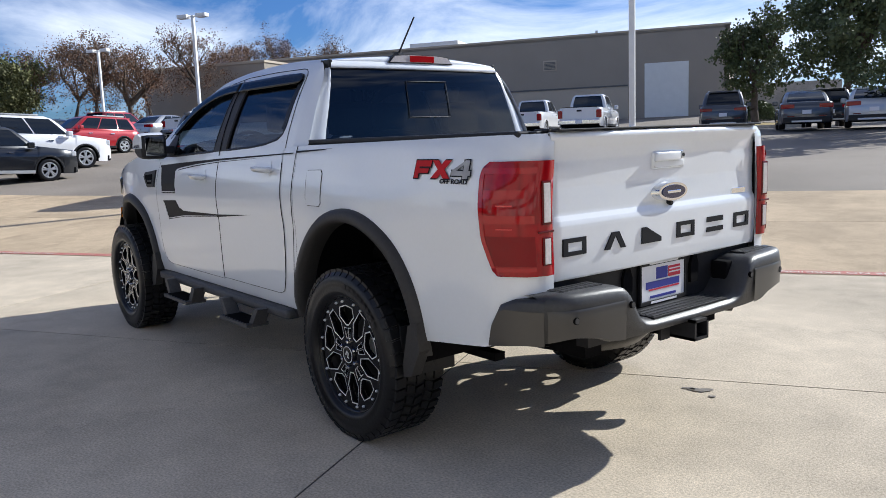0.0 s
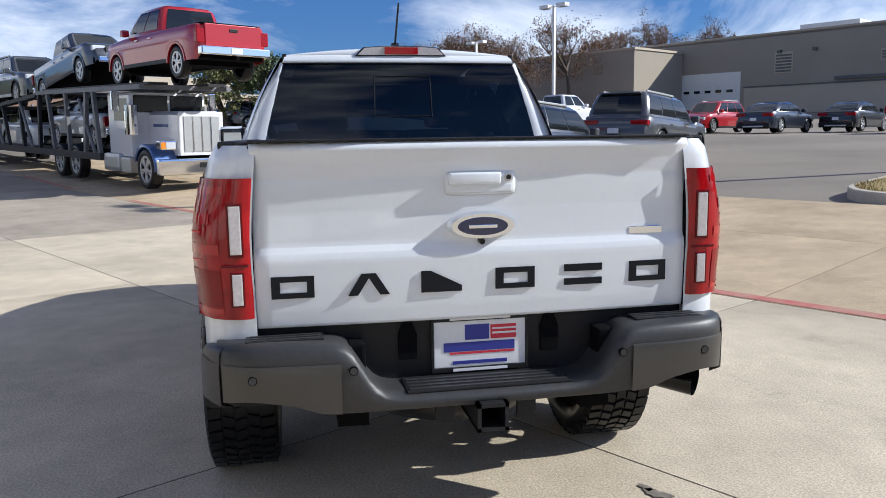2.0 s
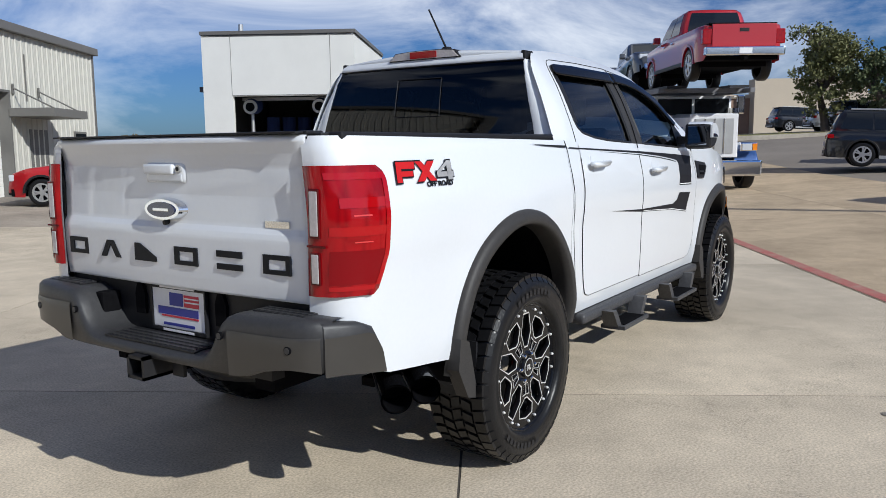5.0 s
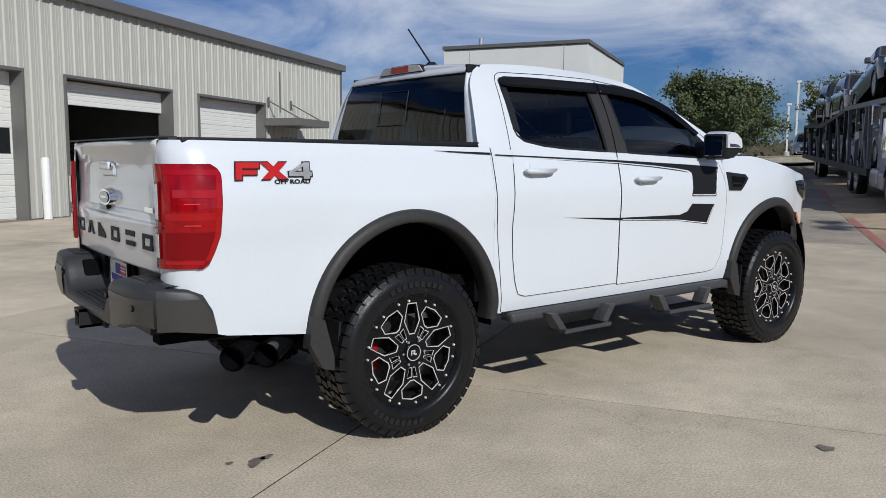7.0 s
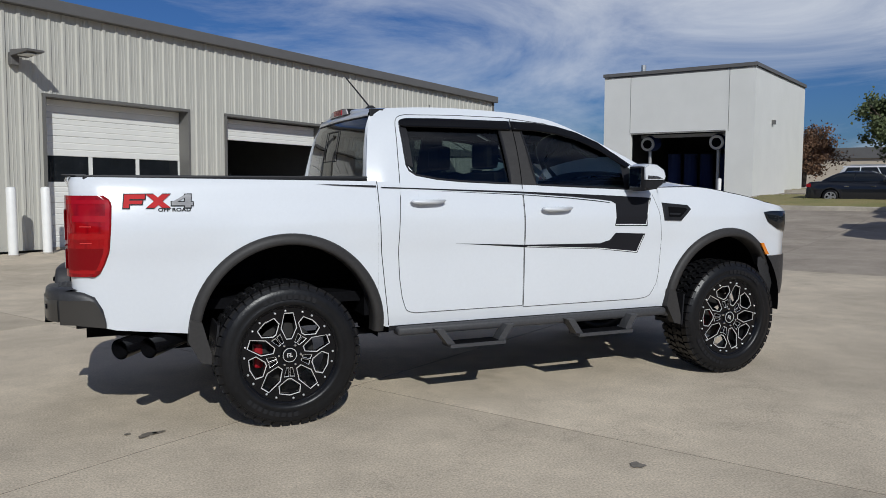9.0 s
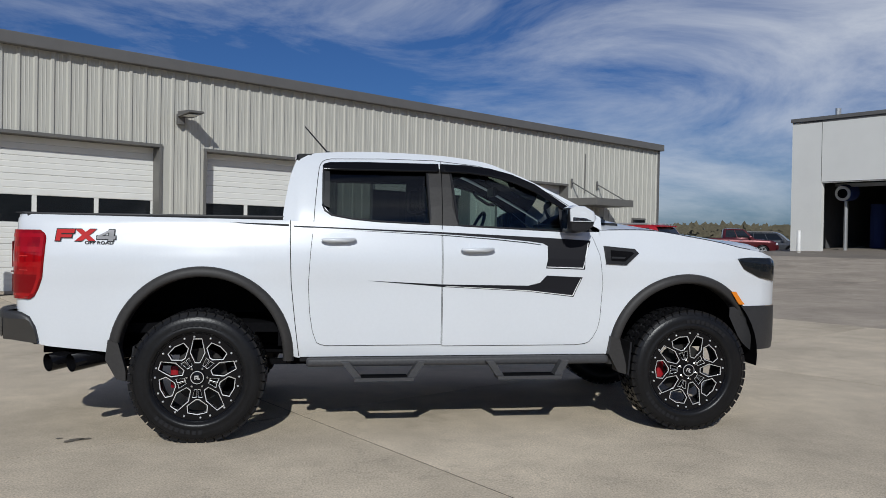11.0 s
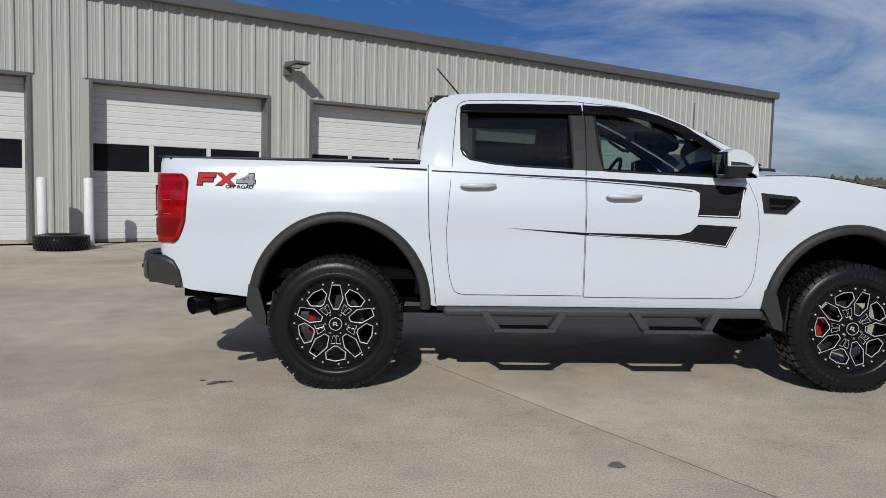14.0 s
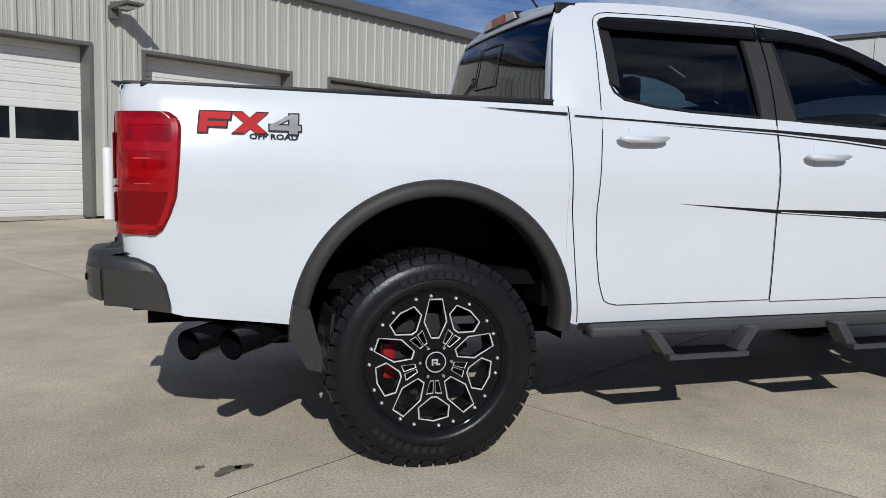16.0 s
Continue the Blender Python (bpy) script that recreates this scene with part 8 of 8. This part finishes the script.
def build_tree(name, x, y, height, spread, leaf, label, seed, leaves=5200, size=0.20, trunk=0.26, clear=0.17, sparse=0.0):
    rr = random.Random(seed)
    z = ground_at(x, y)
    t = thing(name, label, "tree", "trees round the lot", m=Matrix.Translation((x, y, z - 0.05)))
    tips = []
    wood = bmesh.new()

    def limb(p, d, length, r, depth):
        q = p
        n = 3
        for k in range(n):
            d = (d + Vector((rr.uniform(-0.25, 0.25), rr.uniform(-0.25, 0.25), rr.uniform(-0.1, 0.2)))).normalized()
            e = q + d * length / n
            tube(wood, q, e, r * (1 - 0.22 * k), r * (1 - 0.22 * (k + 1)), 7 if depth < 2 else 4, False)
            q = e
        if depth >= 3:
            tips.append(q)
            return
        for _ in range(rr.choice((3, 3, 4)) if depth else 5):
            a = rr.uniform(0, 6.283)
            out = Vector((math.cos(a), math.sin(a), rr.uniform(0.15, 0.9))).normalized()
            limb(q, (d * 0.45 + out * 0.8).normalized(), length * rr.uniform(0.55, 0.8), r * 0.5, depth + 1)
        if depth:
            tips.append(q)
    limb(Vector((0, 0, 0)), Vector((0, 0, 1)), height * clear, trunk, 0)
    part("trunk", wood, BARK, t, "grey-brown trunk and limbs", True)
    hi = max(p.z for p in tips)
    wd = max(math.hypot(p.x, p.y) for p in tips)
    sx, sz = spread / 2 / wd * 0.9, (height * 0.94) / hi
    me = t.children[0].data
    for vtx in me.vertices:
        k = min(1, max(0, vtx.co.z / (height * clear)))
        vtx.co.x *= 1 + (sx - 1) * k
        vtx.co.y *= 1 + (sx - 1) * k
        vtx.co.z *= sz
    tips = [Vector((p.x * sx, p.y * sx, p.z * sz)) for p in tips]
    verts, faces = [], []
    clumps = [(p + Vector((rr.gauss(0, 0.3), rr.gauss(0, 0.3), rr.gauss(0, 0.2))), rr.uniform(0.5, 0.9) * spread * 0.10) for p in tips if rr.random() > sparse]
    # more clumps fill the crown, on an uneven round form
    top, foot = height, height * (0.12 if sparse < 0.3 else 0.25)
    for _ in range(int(150 * (1 - sparse))):
        d = Vector((rr.gauss(0, 1), rr.gauss(0, 1), rr.gauss(0, 1))).normalized()
        k = rr.uniform(0.25, 1.0) ** 0.45 * (0.86 + 0.60 * noise.noise(d * 2.6 + Vector((seed, 0, 0))))
        zz = (top + foot) / 2 + d.z * k * (top - foot) / 2 * 0.94
        wide = 1.0 - 0.35 * max(0, (zz - foot) / (top - foot) - 0.45)
        clumps.append((Vector((d.x * k * wide * spread * 0.46, d.y * k * wide * spread * 0.46, zz)), rr.uniform(0.45, 1.0) * spread * 0.085))
    for _ in range(int(leaves * 1.35)):
        c, r = clumps[rr.randrange(len(clumps))]
        p = c + Vector((rr.gauss(0, 0.55), rr.gauss(0, 0.55), rr.gauss(0, 0.5))) * r - Vector((0, 0, 0.15 * r))
        n = Vector((rr.uniform(-1, 1), rr.uniform(-1, 1), rr.uniform(-0.4, 1))).normalized()
        a = n.orthogonal().normalized()
        a.rotate(Matrix.Rotation(rr.uniform(0, 6.28), 3, n))
        b = n.cross(a)
        s = size * rr.uniform(0.5, 1.1)
        i = len(verts)
        verts += [p - a * s * 0.5, p + b * s * 0.36, p + a * s * 0.5, p - b * s * 0.36]
        faces.append((i, i + 1, i + 2, i + 3))
    me = bpy.data.meshes.new("crown")
    me.from_pydata([tuple(p) for p in verts], [], faces)
    me.materials.append(leaf)
    part("crown", me, None, t, "crown of small leaves")["kind"] = "stuff"
    return t


GREEN, PALE, BROWN = "dense dark green live oak", "pale green oak with an open crown", "bare-branched tree with russet winter leaves"
build_tree("oak_tree", 43.8, 26.2, 5.9, 7.8, LEAF_GREEN, GREEN, 1, 19000, 0.22)
build_tree("oak_tree", 57.5, 33.5, 5.6, 7.0, LEAF_GREEN, GREEN, 21, 8000, 0.26)
build_tree("oak_tree", 48.5, 21.0, 5.5, 5.2, LEAF_PALE, PALE, 22, 9000, 0.20)
build_tree("oak_tree", 46.5, 4.3, 6.3, 4.8, LEAF_PALE, PALE, 2, 9000, 0.20)
build_tree("oak_tree", 46.6, 1.4, 4.6, 3.6, LEAF_GREEN, GREEN, 3, 6000, 0.18, sparse=0.15)
build_tree("oak_tree", 66.2, -8.2, 6.3, 9.4, LEAF_PALE, PALE, 4, 14000, 0.26, sparse=0.1)
k = 0
for x, y, h in ((66, -14, 6.4), (61.5, -14.5, 5.9), (60.0, -17.0, 5.8), (66, -20.5, 6.2), (66, -25, 6.5), (78, -34, 7.8), (76, -40, 7.7), (80, -47, 7.6), (72, -29.5, 6.9), (70, -17.5, 6.6), (84, -40, 8.0), (68, -11, 6.6)):
    k += 1
    build_tree("winter_tree", x, y, h * (1.14 + 0.14 * (k % 3)), 7.6, LEAF_BROWN, BROWN, 30 + k, (5200, 3000, 4200)[k % 3], 0.15, 0.19, 0.2, sparse=0.4)
build_tree("winter_tree", 41.5, 33.0, 4.2, 5.4, LEAF_BROWN, BROWN, 50, 6500, 0.18, 0.18, 0.16)
build_tree("winter_tree", 52.0, 45.0, 4.6, 9.0, LEAF_BROWN, BROWN, 51, 6500, 0.22, 0.2, 0.16)
build_tree("winter_tree", 49.0, 52.0, 4.0, 8.0, LEAF_BROWN, BROWN, 52, 5500, 0.22, 0.2, 0.16)
build_tree("oak_tree", 24.1, -44.8, 7.2, 5.0, LEAF_GREEN, GREEN, 6, 9000, 0.24)
build_tree("oak_tree", 15.6, -38.0, 9.6, 8.8, LEAF_GREEN, GREEN, 7, 19000, 0.24, clear=0.26)
build_tree("oak_tree", 14.0, -48.0, 6.5, 8.0, LEAF_GREEN, GREEN, 8, 10000, 0.26)
build_tree("oak_tree", 7.4, -27.0, 8.0, 6.5, LEAF_GREEN, GREEN, 9, 9000, 0.24)


def build_bush(x, y, r, seed):
    rr = random.Random(seed)
    b = thing("bush", "clipped dark green round bush", "bush", m=Matrix.Translation((x, y, ground_at(x, y))))
    verts, faces = [], []
    for _ in range(2500):
        d = Vector((rr.gauss(0, 1), rr.gauss(0, 1), abs(rr.gauss(0, 1)))).normalized() * r * rr.uniform(0.8, 1.0)
        p = Vector((d.x, d.y, d.z * 0.9))
        a, s = Vector((rr.uniform(-1, 1), rr.uniform(-1, 1), rr.uniform(-1, 1))).normalized(), 0.12
        c = a.orthogonal().normalized()
        i = len(verts)
        verts += [tuple(p - a * s), tuple(p + c * s * 0.5), tuple(p + a * s), tuple(p - c * s * 0.5)]
        faces.append((i, i + 1, i + 2, i + 3))
    me = bpy.data.meshes.new("foliage")
    me.from_pydata(verts, [], faces)
    me.materials.append(LEAF_GREEN)
    part("foliage", me, None, b)["kind"] = "stuff"
    part("stem", tube(bmesh.new(), (0, 0, -0.05), (0, 0, r * 0.5), 0.08), BARK, b)


build_bush(26.0, -48.0, 1.5, 3)


def build_mast(x, y, top):
    z = ground_at(x, y)
    t = thing("radio_mast", "thin grey radio mast far beyond the car wash", "mast", m=Matrix.Translation((x, y, z - 0.1)))
    part("pole", tube(bmesh.new(), (0, 0, 0), (0, 0, top - z), 0.16, 0.09, 8), M_TRIM, t)
    for h, w in ((0.2, 0.7), (1.0, 0.9), (1.9, 0.55)):
        part("antenna_frame", boxm(-w, w, -0.15, 0.15, top - z - h - 0.35, top - z - h, 0.05), M_TRIM, t)


build_mast(111.0, 94.3, 9.8)


# Far woods
def build_far_woods():
    rr = random.Random(77)
    verts, faces = [], []
    for k in range(34000):
        a = rr.uniform(0, 2 * math.pi)
        d = rr.uniform(150, 230)
        x, y = d * math.cos(a), d * math.sin(a)
        h = 2.0 + 3.5 * (0.5 + 0.5 * noise.noise(Vector((a * 9, 0, 0)))) * d / 190
        p = Vector((x, y, ground_at(x, y) + rr.random() ** 0.8 * h))
        n = Vector((-math.cos(a), -math.sin(a), 0.3)).normalized()
        b = n.orthogonal().normalized()
        b.rotate(Matrix.Rotation(rr.uniform(0, 6.28), 3, n))
        c = n.cross(b)
        s = rr.uniform(0.35, 1.1)
        i = len(verts)
        verts += [tuple(p - b * s), tuple(p + c * s * 0.6), tuple(p + b * s), tuple(p - c * s * 0.6)]
        faces.append((i, i + 1, i + 2, i + 3))
    me = bpy.data.meshes.new("far_woods")
    me.from_pydata(verts, [], faces)
    me.materials.append(mat("far_wood_leaves", (0.11, 0.095, 0.06), 0.9, spread=0.4, scale=0.1, fine=0.2, fine_scale=2))
    ob = new("far_woods", me)
    tagged(ob, "distant brown-green woods along the horizon", "woods", kind="stuff")


build_far_woods()
build_paving()
